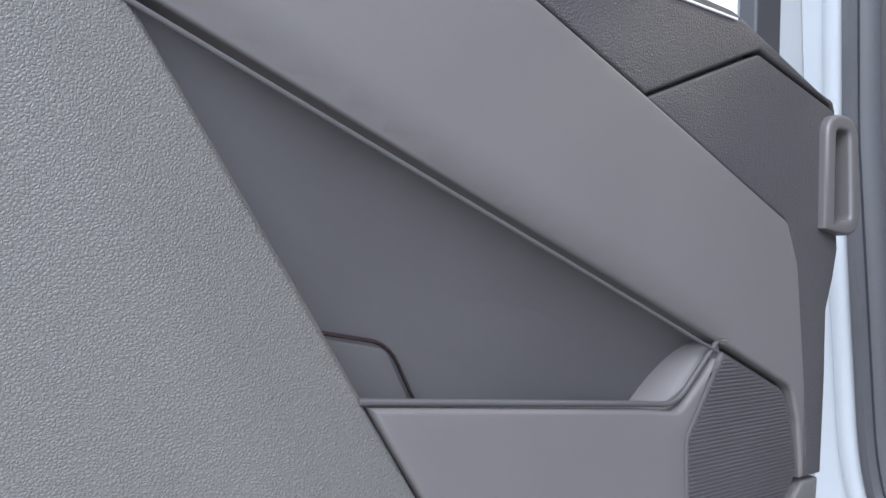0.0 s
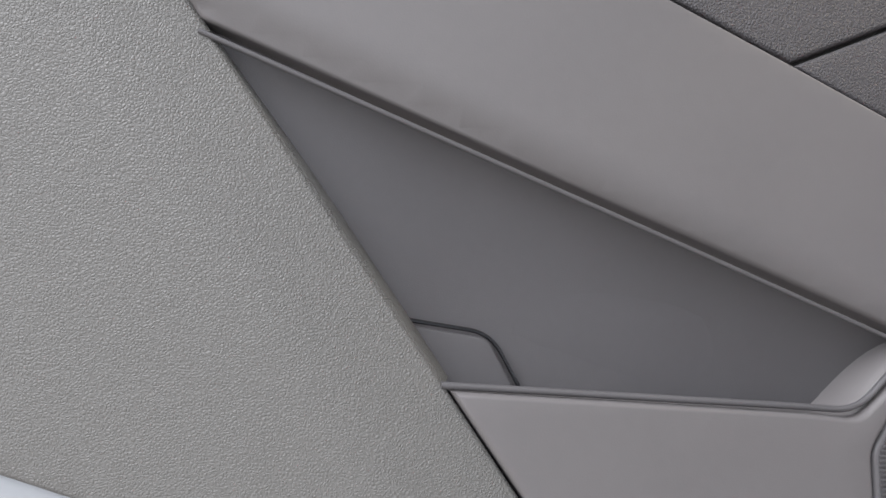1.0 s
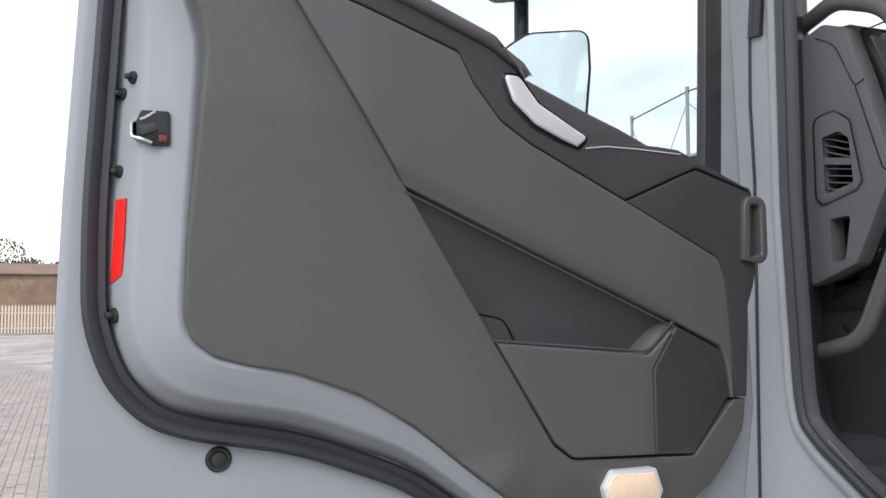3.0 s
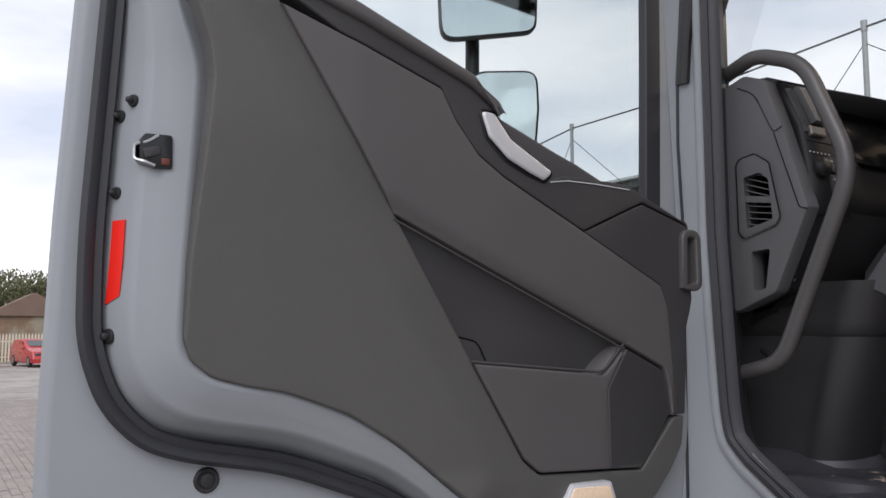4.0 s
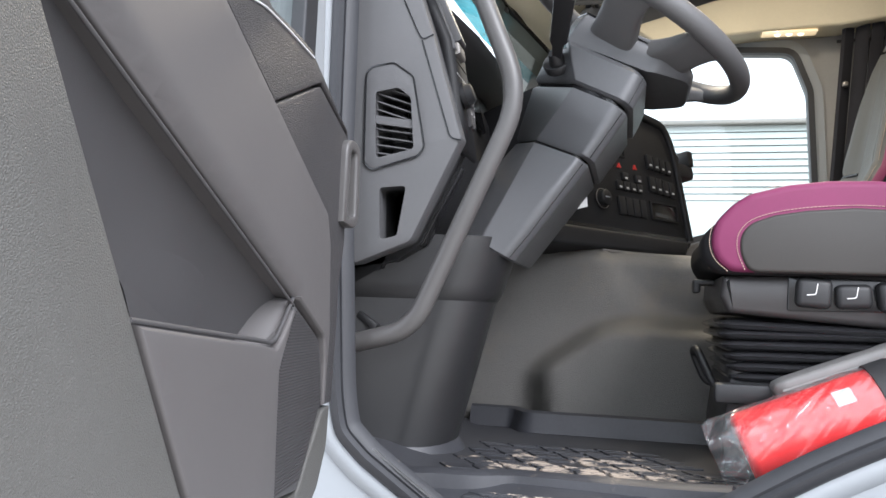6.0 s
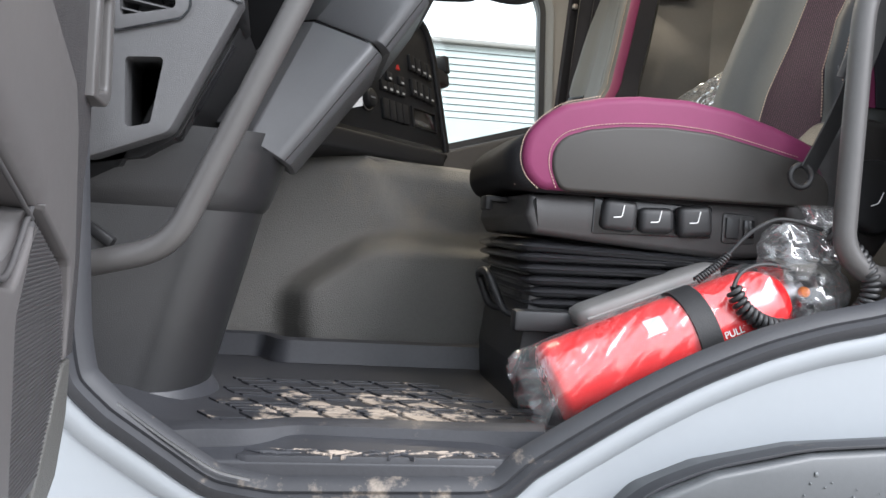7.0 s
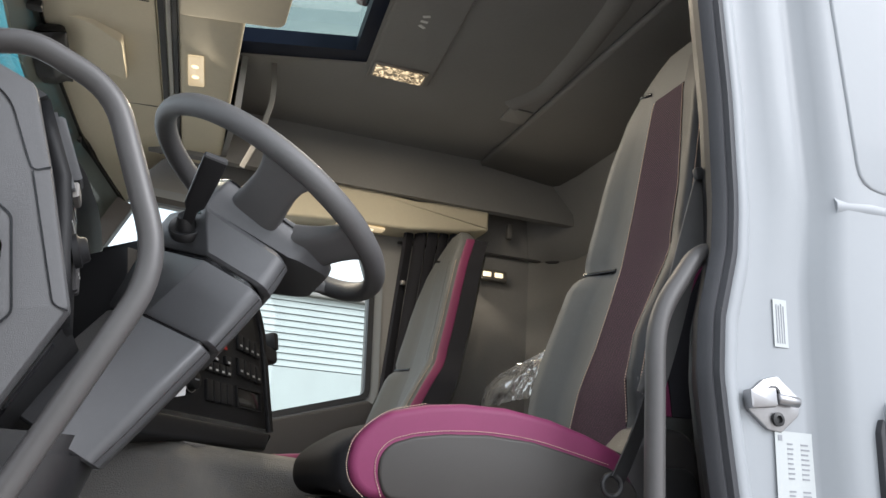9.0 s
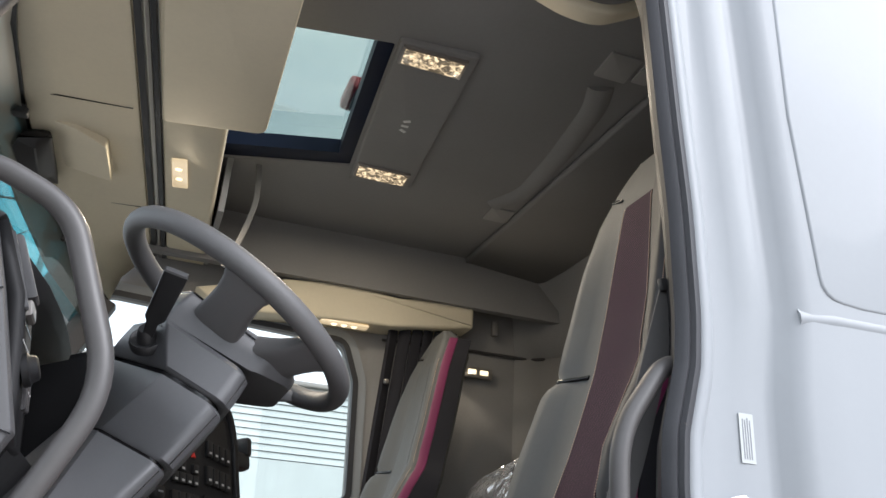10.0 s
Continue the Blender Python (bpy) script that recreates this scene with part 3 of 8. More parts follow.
def softened(ring, step=0.015, rounds=4):
    """The outline in even steps, with its bends eased."""
    out = []
    for a, b in zip(ring, ring[1:] + ring[:1]):
        k = max(1, round(math.dist(a, b) / step))
        out += [(a[0] + (b[0] - a[0]) * j / k, a[1] + (b[1] - a[1]) * j / k) for j in range(k)]
    for _ in range(rounds):
        out = [tuple(0.25 * p[i] + 0.5 * q[i] + 0.25 * r[i] for i in (0, 1)) for p, q, r in zip(out[-1:] + out[:-1], out, out[1:] + out[:1])]
    return out


def cab_shell():
    base = ccw(softened(rounded(OPENING)))
    outer = [(-0.30, 1.0), (-0.10, 0.75), (1.155, 0.75), (1.155, 3.08), (0.02, 3.08), (-0.06, 2.8), (-0.19, 2.56), (-0.255, 2.2), (-0.262, 1.78), (-0.30, 1.6)]
    wall = part("wall_left", panel_bm(outer, SIDE, 0.03, 0.05, bev=0.0, holes=[inset(base, -0.022)]), M_PAINT)
    tagged(wall, "pale grey painted cab side round the open doorway", "wall", kind="structure")
    # pressed step round the doorway and the flange that carries the seal
    part("door_flange", ring_sweep(base, [(0.020, 0.02), (0.060, 0.025), (0.052, 0.036), (0.040, 0.043), (0.030, 0.043), (0.022, 0.036)]), M_PAINT, wall, "", 60)
    part("inner_flange", ring_sweep(base, [(0.034, -0.05), (0.046, -0.05), (0.046, 0.0), (0.024, 0.005), (0.020, 0.0)]), M_BLACK, wall)
    seal = ring_sweep(base, [(0.010, -0.010), (0.018, -0.012), (0.026, 0.022), (0.027, 0.040), (0.021, 0.049), (0.011, 0.051), (0.006, 0.044), (0.002, 0.046), (-0.006, 0.042), (-0.012, 0.03)])
    tagged(part("door_seal", seal, M_RUBBER, smooth=50), "black rubber door seal round the doorway", "seal", kind="structure")

    strip = [Vector(p) for p in ((-0.090, -0.036, 2.52), (-0.122, -0.036, 2.38), (-0.147, -0.036, 2.25), (-0.160, -0.036, 2.16), (-0.168, -0.036, 2.076))]
    part("weatherstrip", sweep_bm(strip, rounded([(-0.016, -0.008), (0.016, -0.008), (0.016, 0.002), (0.004, 0.002), (0.001, -0.001), (-0.002, 0.004), (-0.016, 0.004)], 0.0015), up=(0, -1, 0)), M_BLACK, wall, "black rubber weatherstrip on the door pillar", 40)
    part("pillar_seam", sweep_bm([Vector(p) for p in ((-0.12, -0.031, 2.52), (-0.168, -0.031, 2.27), (-0.184, -0.031, 2.08), (-0.187, -0.031, 1.95), (-0.180, -0.031, 1.80), (-0.185, -0.031, 1.20))], [(-0.003, -0.002), (0.003, -0.002), (0.003, 0.001), (-0.003, 0.001)], up=(0, -1, 0)), M_BLACK, wall, "", 0)
    # door post pressings running into the outer panel behind it
    prof = [(0.985, -0.010), (0.992, -0.030), (1.010, -0.031), (1.022, -0.037), (1.040, -0.0425), (1.062, -0.044), (1.074, -0.042), (1.082, -0.0395), (1.092, -0.041), (1.108, -0.055), (1.122, -0.066), (1.140, -0.0705), (1.20, -0.0725), (2.0, -0.074), (2.0, 0.0)]
    rows = []
    for z in (0.75, 1.2, 1.5, 1.7, 1.85, 1.95, 2.0, 2.05, 2.10, 2.15, 2.22, 2.3, 2.45, 2.7, 3.08):
        s = lines(z, [(0.75, 0.0), (1.5, 0.006), (1.8, 0.0), (1.95, 0.002), (2.1, 0.018), (2.45, 0.0), (3.08, -0.03)])
        f = lines(z, [(1.5, 0.3), (1.95, 0.3), (2.15, 1.0), (3.0, 1.0)])
        rows.append([Vector((x + s * lerp(x, 0.985, 1.02, 0, 1) * lerp(x, 1.3, 2.0, 1, 0), y if x > 1.085 else -0.030 + (y + 0.030) * f if y < -0.03 else y, z)) for x, y in prof])
    q = tagged(part("wall_quarter", loft_bm(rows), M_PAINT, smooth=60), "smooth pale grey door post and outer panel", "wall", kind="structure")
    plate("raised_panel", [(1.150, 3.08), (1.152, 2.45, 0.4), (1.180, 2.118, 0.05), (1.26, 2.112, 0.05), (2.0, 2.125), (2.0, 3.08)], SIDE, 0.0749, 0.02, M_PAINT, q, bev=0.005, seg=4, smooth=80)
    part("swage", sweep_bm([Vector((1.135, -0.068, 2.082)), Vector((1.20, -0.0725, 2.086)), Vector((2.0, -0.074, 2.10))], [(-0.014, -0.004), (0.014, -0.004), (0.006, 0.0012), (-0.003, 0.0022)], up=(0, -1, 0)), M_PAINT, q, "", 60)
    # black joint and grey side fairing
    tagged(plate("side_joint", [(1.168, 0.8, 0.01), (1.186, 0.8, 0.01), (1.186, 1.74, 0.01), (1.176, 1.765, 0.01), (1.168, 1.74, 0.01)], SIDE, 0.082, 0.03, M_RUBBER, bev=0.003), "black rubber joint strip on the cab side", "joint", kind="structure")
    tagged(plate("side_fairing", [(1.188, 0.8), (2.0, 0.8), (2.0, 1.80), (1.188, 1.79, 0.02)], SIDE, 0.10, 0.04, M_PAINT, bev=0.01), "pale grey side fairing panel", "fairing", kind="structure")

    def flatbox(name, c, s, m, label, cat="wall"):
        return tagged(part(name, box_bm(c, s, 0.0), m, smooth=0), label, cat, kind="structure")
    flatbox("floor", (0.72, 1.03, 1.22), (2.30, 2.10, 0.05), M_BLACK, "dark cab floor under the rubber mat", "floor")
    # lined rear wall with rounded corner to the far side
    back = [Vector((1.83, -0.02, 0)), Vector((1.83, 1.80, 0)), Vector((1.82, 1.95, 0)), Vector((1.76, 2.06, 0)), Vector((1.65, 2.10, 0))]
    rear = loft_bm([[p + Vector((0, 0, 1.24)) for p in back], [p + Vector((0, 0, 2.60)) for p in back]], cap=False, closed=False)
    rear = loft_bm([[p + Vector((0, 0, 2.60)) for p in back], [p + Vector((-0.02, -0.01, 2.80)) for p in back], [p + Vector((-0.12, -0.05, 2.93)) for p in back], [p + Vector((-0.3, -0.1, 2.97)) for p in back]], cap=False, closed=False, bm=rear)
    w = tagged(part("wall_rear", rear, M_HEAD, smooth=60), "dark grey lined rear wall of the cab", "wall", kind="structure")
    w.modifiers.new("thickness", "SOLIDIFY").thickness = 0.03
    flatbox("wall_rear_outer", (1.90, 1.03, 2.0), (0.04, 2.2, 2.2), M_PAINT, "pale grey outer rear wall of the cab")
    # far side with the passenger window
    far = [(0.45, 0.75), (-2.0, 0.75), (-2.0, 3.08), (0.02, 3.08), (0.40, 2.2), (0.42, 1.6)]
    win = [(0.12, 1.73, 0.05), (-0.30, 1.768, 0.08), (-0.975, 1.957, 0.04), (-0.957, 2.40, 0.12), (-0.90, 2.555, 0.06), (0.02, 2.60, 0.06)]
    tagged(part("wall_right", panel_bm(far, FAR, 2.16, 0.08, bev=0.0, holes=[rounded(win)]), M_HEAD), "lined far side of the cab round the passenger window", "wall", kind="structure")
    w1 = thing("window_1", "closed passenger side window with a pale grey frame", "window")
    tagged(w1, kind="structure")
    part("window_frame", panel_bm([(a, b) for a, b in inset(ccw(rounded(win)), -0.045)], FAR, 2.10, 0.03, bev=0.006, holes=[inset(ccw(rounded(win)), 0.0)]), M_PAINT, w1, "pale grey window frame")
    part("window_rubber", panel_bm(inset(ccw(rounded(win)), -0.012), FAR, 2.092, 0.03, bev=0.004, holes=[inset(ccw(rounded(win)), 0.010)]), M_RUBBER, w1, "black glazing rubber")
    part("pane", panel_bm(inset(ccw(rounded(win)), -0.02), FAR, 2.13, 0.005, bev=0.0), M_GLASS, w1).visible_shadow = False
    sill = [(-0.40, 1.24), (-0.40, 1.71, 0.03), (0.30, 1.752, 0.08), (0.975, 1.942, 0.03), (1.02, 1.90), (1.02, 1.24)]
    d2 = tagged(thing("door_2", "closed passenger door with dark grey trim", "door"), kind="structure")
    plate("trim_panel", rounded(sill), SIDE, -2.02, 0.06, M_DARK, d2, bev=0.015, seg=3)
    plate("arm_ledge", rounded([(-0.30, 1.64, 0.03), (0.5, 1.66, 0.03), (0.98, 1.80, 0.03), (0.98, 1.74, 0.02), (0.5, 1.58, 0.03), (-0.30, 1.56, 0.03)]), SIDE, -1.99, 0.05, M_STRIP, d2, bev=0.012, seg=3)


cab_shell()

# windscreen: top edge bowed, bottom edge in front of the dashboard
TOP_EDGE = [(0.0, -0.02, 2.56), (-0.14, 0.25, 2.66), (-0.21, 0.65, 2.72), (-0.225, 1.02, 2.73), (-0.21, 1.39, 2.72), (-0.14, 1.79, 2.66), (0.0, 2.06, 2.56)]
LOW_EDGE = [(-0.25, -0.02, 2.0), (-0.36, 0.25, 2.0), (-0.48, 0.65, 2.0), (-0.50, 1.02, 2.0), (-0.48, 1.39, 2.0), (-0.36, 1.79, 2.0), (-0.25, 2.06, 2.0)]


M_FRIT = mat("frit_grey", (0.050, 0.058, 0.055), 0.3, var=0.2, var_scale=9, alpha=0.95, spec=0.3)


def front():
    f = tagged(thing("window_2", "bowed windscreen of the cab", "window"), kind="structure")
    bm = loft_bm([LOW_EDGE, TOP_EDGE], cap=False, closed=False)
    g = part("pane", bm, M_GLASS, f, "clear windscreen glass", 60)
    g.visible_shadow = False
    part("window_frame", sweep_bm(smooth_path(TOP_EDGE, 0.1), [(-0.012, -0.008), (0.012, -0.008), (0.012, 0.010), (-0.012, 0.010)], up=(0, 0, 1)), M_GLOSS, f, "black windscreen edge")
    frit = [(x - 0.045, y, z - 0.100) for x, y, z in TOP_EDGE]
    part("frit_band", loft_bm([[Vector(p) + Vector((0.006, 0, -0.002)) for p in frit], [Vector(p) + Vector((0.006, 0, -0.002)) for p in TOP_EDGE]], cap=False, closed=False), M_FRIT, f, "grey dotted edge of the glass", 60)
    part("camera_housing", loft_bm([[Vector((x, y, z)) for x, z in rounded([(-0.27, 2.70 + d), (-0.215, 2.735 + d), (-0.165, 2.735 + d), (-0.15, 2.70), (-0.19, 2.665 - d), (-0.26, 2.655 - d)], 0.015)] for y, d in ((1.13, -0.03), (1.15, -0.005), (1.33, 0.0), (1.40, -0.01), (1.42, -0.03))]), M_BLACK, f, "black sensor housing on the glass", 50)
    for y in (-0.02, 2.06):
        a, b = (LOW_EDGE[0], TOP_EDGE[0]) if y < 1 else (LOW_EDGE[-1], TOP_EDGE[-1])
        part("pillar_trim", sweep_bm([Vector(a), Vector(b)], rounded([(-0.045, -0.05 if y < 1 else -0.04), (0.045, -0.05 if y < 1 else -0.04), (0.045, -0.02 if y < 1 else 0.04), (-0.045, -0.02 if y < 1 else 0.04)], 0.008), up=(0, -1, 0) if y < 1 else (0, 1, 0)), M_DARK, f)
    fw = loft_bm([[Vector((x, y, 0.75)) for x, y, z in LOW_EDGE], [Vector((x - 0.01, y, z - 0.01)) for x, y, z in LOW_EDGE]], cap=False, closed=False)
    wf = tagged(part("wall_front", fw, M_PAINT, smooth=60), "pale grey lower front of the cab", "wall", kind="structure")
    wf.modifiers.new("thickness", "SOLIDIFY").thickness = 0.02
    # tinted visor outside over the windscreen
    v = thing("outer_visor", "translucent teal sun visor over the windscreen", "sun visor")
    up = [(x - 0.02, y, z + 0.035) for x, y, z in TOP_EDGE]
    lo = [(x - 0.10, y, z - 0.10) for x, y, z in TOP_EDGE]
    part("visor_sheet", loft_bm([lo, up], cap=False, closed=False), M_TEAL, v, smooth=60).modifiers.new("thickness", "SOLIDIFY").thickness = 0.004
    for y in (0.3, 1.02, 1.75):
        part("bracket", box_bm((-0.235 if y == 1.02 else -0.175, y, 2.70 if y == 1.02 else 2.655), (0.07, 0.03, 0.02), 0.004), M_BLACK, v)


front()


def ceiling():
    """Headlining with the roof hatch and its lamps."""
    outline = [(-0.05, 0.02), (1.34, 0.02), (1.34, 2.09), (-0.05, 2.09)]
    hole = [(0.27, 0.742, 0.01), (0.637, 0.678, 0.01), (0.694, 1.372, 0.01), (0.288, 1.505, 0.01)]
    c = tagged(part("ceiling", panel_bm([(x, -y) for x, y in outline], DOWN, -2.95, 0.04, bev=0.004, holes=[rounded([(p[0], -p[1], p[2]) for p in hole])]), M_HEAD), "dark grey fabric headlining with a roof hatch", "ceiling", kind="structure")
    slope = [[Vector((1.336, y, z)) for y, z in ((0.0, 2.946), (2.1, 2.946))], [Vector((1.35, y, z)) for y, z in ((0.0, 2.951), (2.1, 2.951))], [Vector((1.86, y, z)) for y, z in ((0.0, 2.90), (2.1, 2.90))]]
    r = tagged(part("ceiling_rear", loft_bm(slope, cap=False, closed=False), M_HEAD), "rear part of the dark grey headlining", "ceiling", kind="structure")
    r.modifiers.new("thickness", "SOLIDIFY").thickness = 0.02
    roof = [(-0.05, -0.0), (2.0, -0.0), (2.0, -2.12), (-0.05, -2.12)]
    tagged(part("roof", panel_bm(roof, DOWN, -3.05, 0.03, bev=0.0, holes=[[(0.22, -0.60), (0.76, -0.60), (0.80, -1.62), (0.20, -1.62)]]), M_PAINT, smooth=0), "pale grey roof skin", "roof", kind="structure")
    # coving between headlining and far side
    bm = sweep_bm([Vector((-0.05, 2.03, 2.86)), Vector((1.86, 2.03, 2.86))], [(0.10, 0.12), (-0.02, 0.12), (-0.010, 0.090), (0.020, 0.070), (0.042, 0.045), (0.055, 0.0), (0.06, -0.12), (0.10, -0.12)], up=(0, 0, 1))
    tagged(part("trim_cove", bm, M_HEAD, smooth=60), "rounded grey lining edge below the ceiling", "trim", kind="structure")
    h = tagged(thing("window_3", "glazed roof hatch in a dark frame", "window"), kind="structure")
    part("window_frame", panel_bm([(0.24, -0.62), (0.68, -0.62), (0.73, -1.42), (0.25, -1.55)], DOWN, -2.958, 0.05, bev=0.004, holes=[[(0.31, -0.70), (0.590, -0.66), (0.643, -1.315), (0.285, -1.424)]]), M_FRAMEBLUE, h, "dark blue-black hatch frame")
    part("pane", box_bm((0.49, 1.11, 3.03), (0.66, 1.14, 0.006), 0.0), M_HATCH, h, "tinted hatch glass").visible_shadow = False


ceiling()


# ---------------------------------------------------------------- the open door
SEAM0, SEAM1 = Vector((-1.006, 1.960)), Vector((-0.616, 1.380))


def f_right(y, z):
    return 0.05 - 0.11 * (max(y, -0.9) + 0.82)


def f_left(y, z):
    t = (SEAM1 - SEAM0).normalized()
    d = -(-(y - SEAM0.x) * t.y + (z - SEAM0.y) * t.x)
    seam_y = SEAM0.x + (SEAM1.x - SEAM0.x) * (z - SEAM0.y) / (SEAM1.y - SEAM0.y)
    base = f_right(max(y, min(seam_y, -0.60)), z) - 0.001 if z > 1.37 else f_right(max(y, -0.62), z) - 0.001
    d = max(d, 0.0) if z > 1.37 else max(0.0, d - (1.37 - z) * 1.2)
    return base + 0.008 * lerp(d, 0.0, 0.052, 0, 1) - lerp(d, 0.054, 0.30, 0, 0.028) - lerp(z, 1.33, 1.23, 0, 0.02)


def recess(y, z):
    edge = 1.716 - (y + 0.829) * 0.3957      # lower edge of the strip
    down = max(0.0, edge - z)
    deep = 0.030 * lerp(y, -0.84, -0.55, 0.30, 1.0)          # shallow at the pointed end
    return f_right(y, z) - 0.014 - 0.006 * lerp(y, -0.84, -0.70, 0, 1) - deep * (1 - math.exp(-down / 0.045)) + 0.016 * lerp(down, 0.10, 0.24, 0, 1)


# the pressing between trim and door seal: both edges in (y, z), and its height across
PRESS_IN = [(-1.14, 2.30), (-1.116, 1.99), (-1.109, 1.952), (-1.088, 1.894), (-1.083, 1.858), (-1.087, 1.76), (-1.093, 1.644), (-1.096, 1.558), (-1.087, 1.530), (-1.062, 1.510), (-1.022, 1.499), (-0.969, 1.489), (-0.889, 1.460), (-0.815, 1.416), (-0.723, 1.344), (-0.60, 1.255)]
PRESS_OUT = [(-1.160, 2.30), (-1.167, 1.99), (-1.168, 1.952), (-1.171, 1.894), (-1.173, 1.858), (-1.177, 1.76), (-1.182, 1.644), (-1.179, 1.558), (-1.158, 1.490), (-1.116, 1.450), (-1.066, 1.433), (-0.955, 1.411), (-0.874, 1.382), (-0.796, 1.350), (-0.693, 1.276), (-0.585, 1.190)]
PRESS_PROFILE = [(0.0, 0.011), (0.05, 0.0135), (0.11, 0.013), (0.16, 0.0105), (0.38, 0.009), (0.42, 0.006), (0.58, 0.004), (0.64, 0.0), (0.70, -0.009), (0.90, -0.046), (1.0, -0.053)]


def pressed(y, z):
    """Height of the pressing on the latch side."""
    yi = lines(z, [(p[1], p[0]) for p in PRESS_IN[:8][::-1]])
    yo = lines(z, [(p[1], p[0]) for p in PRESS_OUT[:8][::-1]])
    return lines((y - yi) / (yo - yi), PRESS_PROFILE)


def door():
    d = thing("truck_door", "pale grey truck door standing wide open, lined with dark grey plastic", "door")
    outer = [(-1.232, 0.85, 0.03), (-1.232, 1.45), (-1.225, 1.70), (-1.21, 2.0), (-1.185, 2.6, 0.1), (-1.10, 2.78, 0.1), (-0.28, 2.78, 0.1), (-0.205, 2.2), (-0.18, 1.7), (-0.165, 1.40), (-0.25, 0.85, 0.05)]
    LATCH = [(-1.146, 1.790, 0.004), (-1.115, 1.791, 0.004), (-1.114, 1.751, 0.004), (-1.134, 1.751, 0.003), (-1.140, 1.756, 0.003), (-1.150, 1.758, 0.003), (-1.151, 1.778, 0.003)]
    window = [(-1.07, 2.06, 0.03), (-0.66, 1.87, 0.05), (-0.42, 1.79, 0.05), (-0.236, 1.73, 0.02), (-0.222, 2.62, 0.05), (-1.05, 2.68, 0.06)]
    part("door_shell", panel_bm(rounded(outer), DOOR, -0.055, 0.045, bev=0.012, seg=3, holes=[rounded(window)]), M_PAINT, d, "pale grey painted sheet metal")
    part("window_pane", panel_bm([(-1.09, 2.03), (-0.66, 1.85), (-0.236, 1.72), (-0.23, 2.64), (-1.07, 2.70)], DOOR, -0.070, 0.005, bev=0.0), M_GLASS, d, "clear side window glass").visible_shadow = False
    run = [(-0.254, 1.74), (-0.244, 2.05), (-0.232, 2.63), (-1.05, 2.69), (-1.07, 2.05)]
    part("glazing_rubber", sweep_bm(smooth_path([(-0.06, y, z) for y, z in run], 0.05), rounded([(-0.019, -0.012), (0.019, -0.012), (0.019, 0.008), (-0.019, 0.008)], 0.004), up=(1, 0, 0)), M_RUBBER, d, "black window channel")

    left = [(-1.14, 2.12), (-1.113, 1.984), (-1.109, 1.955, 0.03), (-1.087, 1.894, 0.05), (-1.081, 1.858, 0.05), (-1.087, 1.76, 0.1), (-1.095, 1.644, 0.1), (-1.096, 1.556, 0.02), (-1.087, 1.530, 0.02), (-1.062, 1.510, 0.03),
            (-1.022, 1.499, 0.03), (-0.969, 1.489, 0.05), (-0.889, 1.460, 0.08), (-0.815, 1.416, 0.08), (-0.723, 1.344, 0.08), (-0.60, 1.255, 0.05), (-0.40, 1.235, 0.04), (-0.30, 1.29, 0.04), (-0.234, 1.37, 0.04), (-0.228, 1.417),
            (-0.254, 1.417), (-0.262, 1.412, 0.01), (-0.345, 1.338, 0.01), (-0.580, 1.355, 0.02), (-0.613, 1.378, 0.02), (-0.842, 1.717), (-1.022, 1.99), (-1.06, 2.09)]
    moulded("trim_panel", left, DOOR, f_left, 0.030, M_TRIM, d, "large dark grey grained trim panel", step=0.012, bev=0.003)
    wall = []                                               # side wall from the panel's edge down into the pocket
    for k in range(17):
        p = Vector((-0.842, 1.717)).lerp(Vector((-0.7105, 1.5215)), k / 16)
        x, s = f_left(p.x, p.y), 0.3 + 0.7 * math.sin(math.pi * min(1.0, k / 10) / 2)
        wall.append([Vector((x - h, p.x + 0.83 * g * s, p.y + 0.558 * g * s)) for g, h in ((-0.004, 0.008), (-0.0012, 0.0022), (0.0, 0.0016), (0.0012, 0.0026), (0.0065, 0.018), (0.007, 0.03), (-0.004, 0.03))])
    part("pocket_side", loft_bm(wall), M_TRIM, d, "sloping side wall of the pocket", 50)
    strip = [(-1.006, 1.960), (-0.924, 1.936, 0.05), (-0.766, 1.894, 0.01), (-0.742, 1.855, 0.03), (-0.700, 1.811, 0.03), (-0.652, 1.785, 0.05), (-0.482, 1.718, 0.1), (-0.292, 1.641, 0.01), (-0.275, 1.605, 0.03), (-0.254, 1.42), (-0.262, 1.42),
             (-0.273, 1.470, 0.02), (-0.287, 1.501, 0.02), (-0.386, 1.541, 0.01), (-0.842, 1.715)]
    rolled = lambda y, z: 0.007 * lerp(z - (1.716 - (y + 0.829) * 0.3957), 0.018, 0.0, 0, 1) ** 2 if y < -0.385 else 0.0     # its lower edge rolls away
    moulded("soft_strip", strip, DOOR, lambda y, z: f_right(y, z) + 0.006 * (lerp(z, 1.42, 1.50, 0.1, 1) if y > -0.30 else 1) - rolled(y, z), 0.045, M_STRIP, d, "smooth dark taupe soft-touch strip", step=0.011, bev=0.003, gap=0.0008)
    upper = [(-1.018, 1.985), (-0.99, 1.99, 0.03), (-0.715, 1.908, 0.03), (-0.672, 1.884, 0.01), (-0.660, 1.868, 0.01), (-0.62, 1.828, 0.02), (-0.556, 1.789, 0.015), (-0.525, 1.803, 0.01), (-0.415, 1.806, 0.02), (-0.372, 1.805, 0.02), (-0.207, 1.7535, 0.004), (-0.205, 1.749), (-0.333, 1.7785, 0.01), (-0.360, 1.7685, 0.01), (-0.482, 1.719), (-0.652, 1.786, 0.05),
             (-0.700, 1.812, 0.03), (-0.742, 1.856, 0.03), (-0.766, 1.895, 0.01), (-0.924, 1.937, 0.05)]
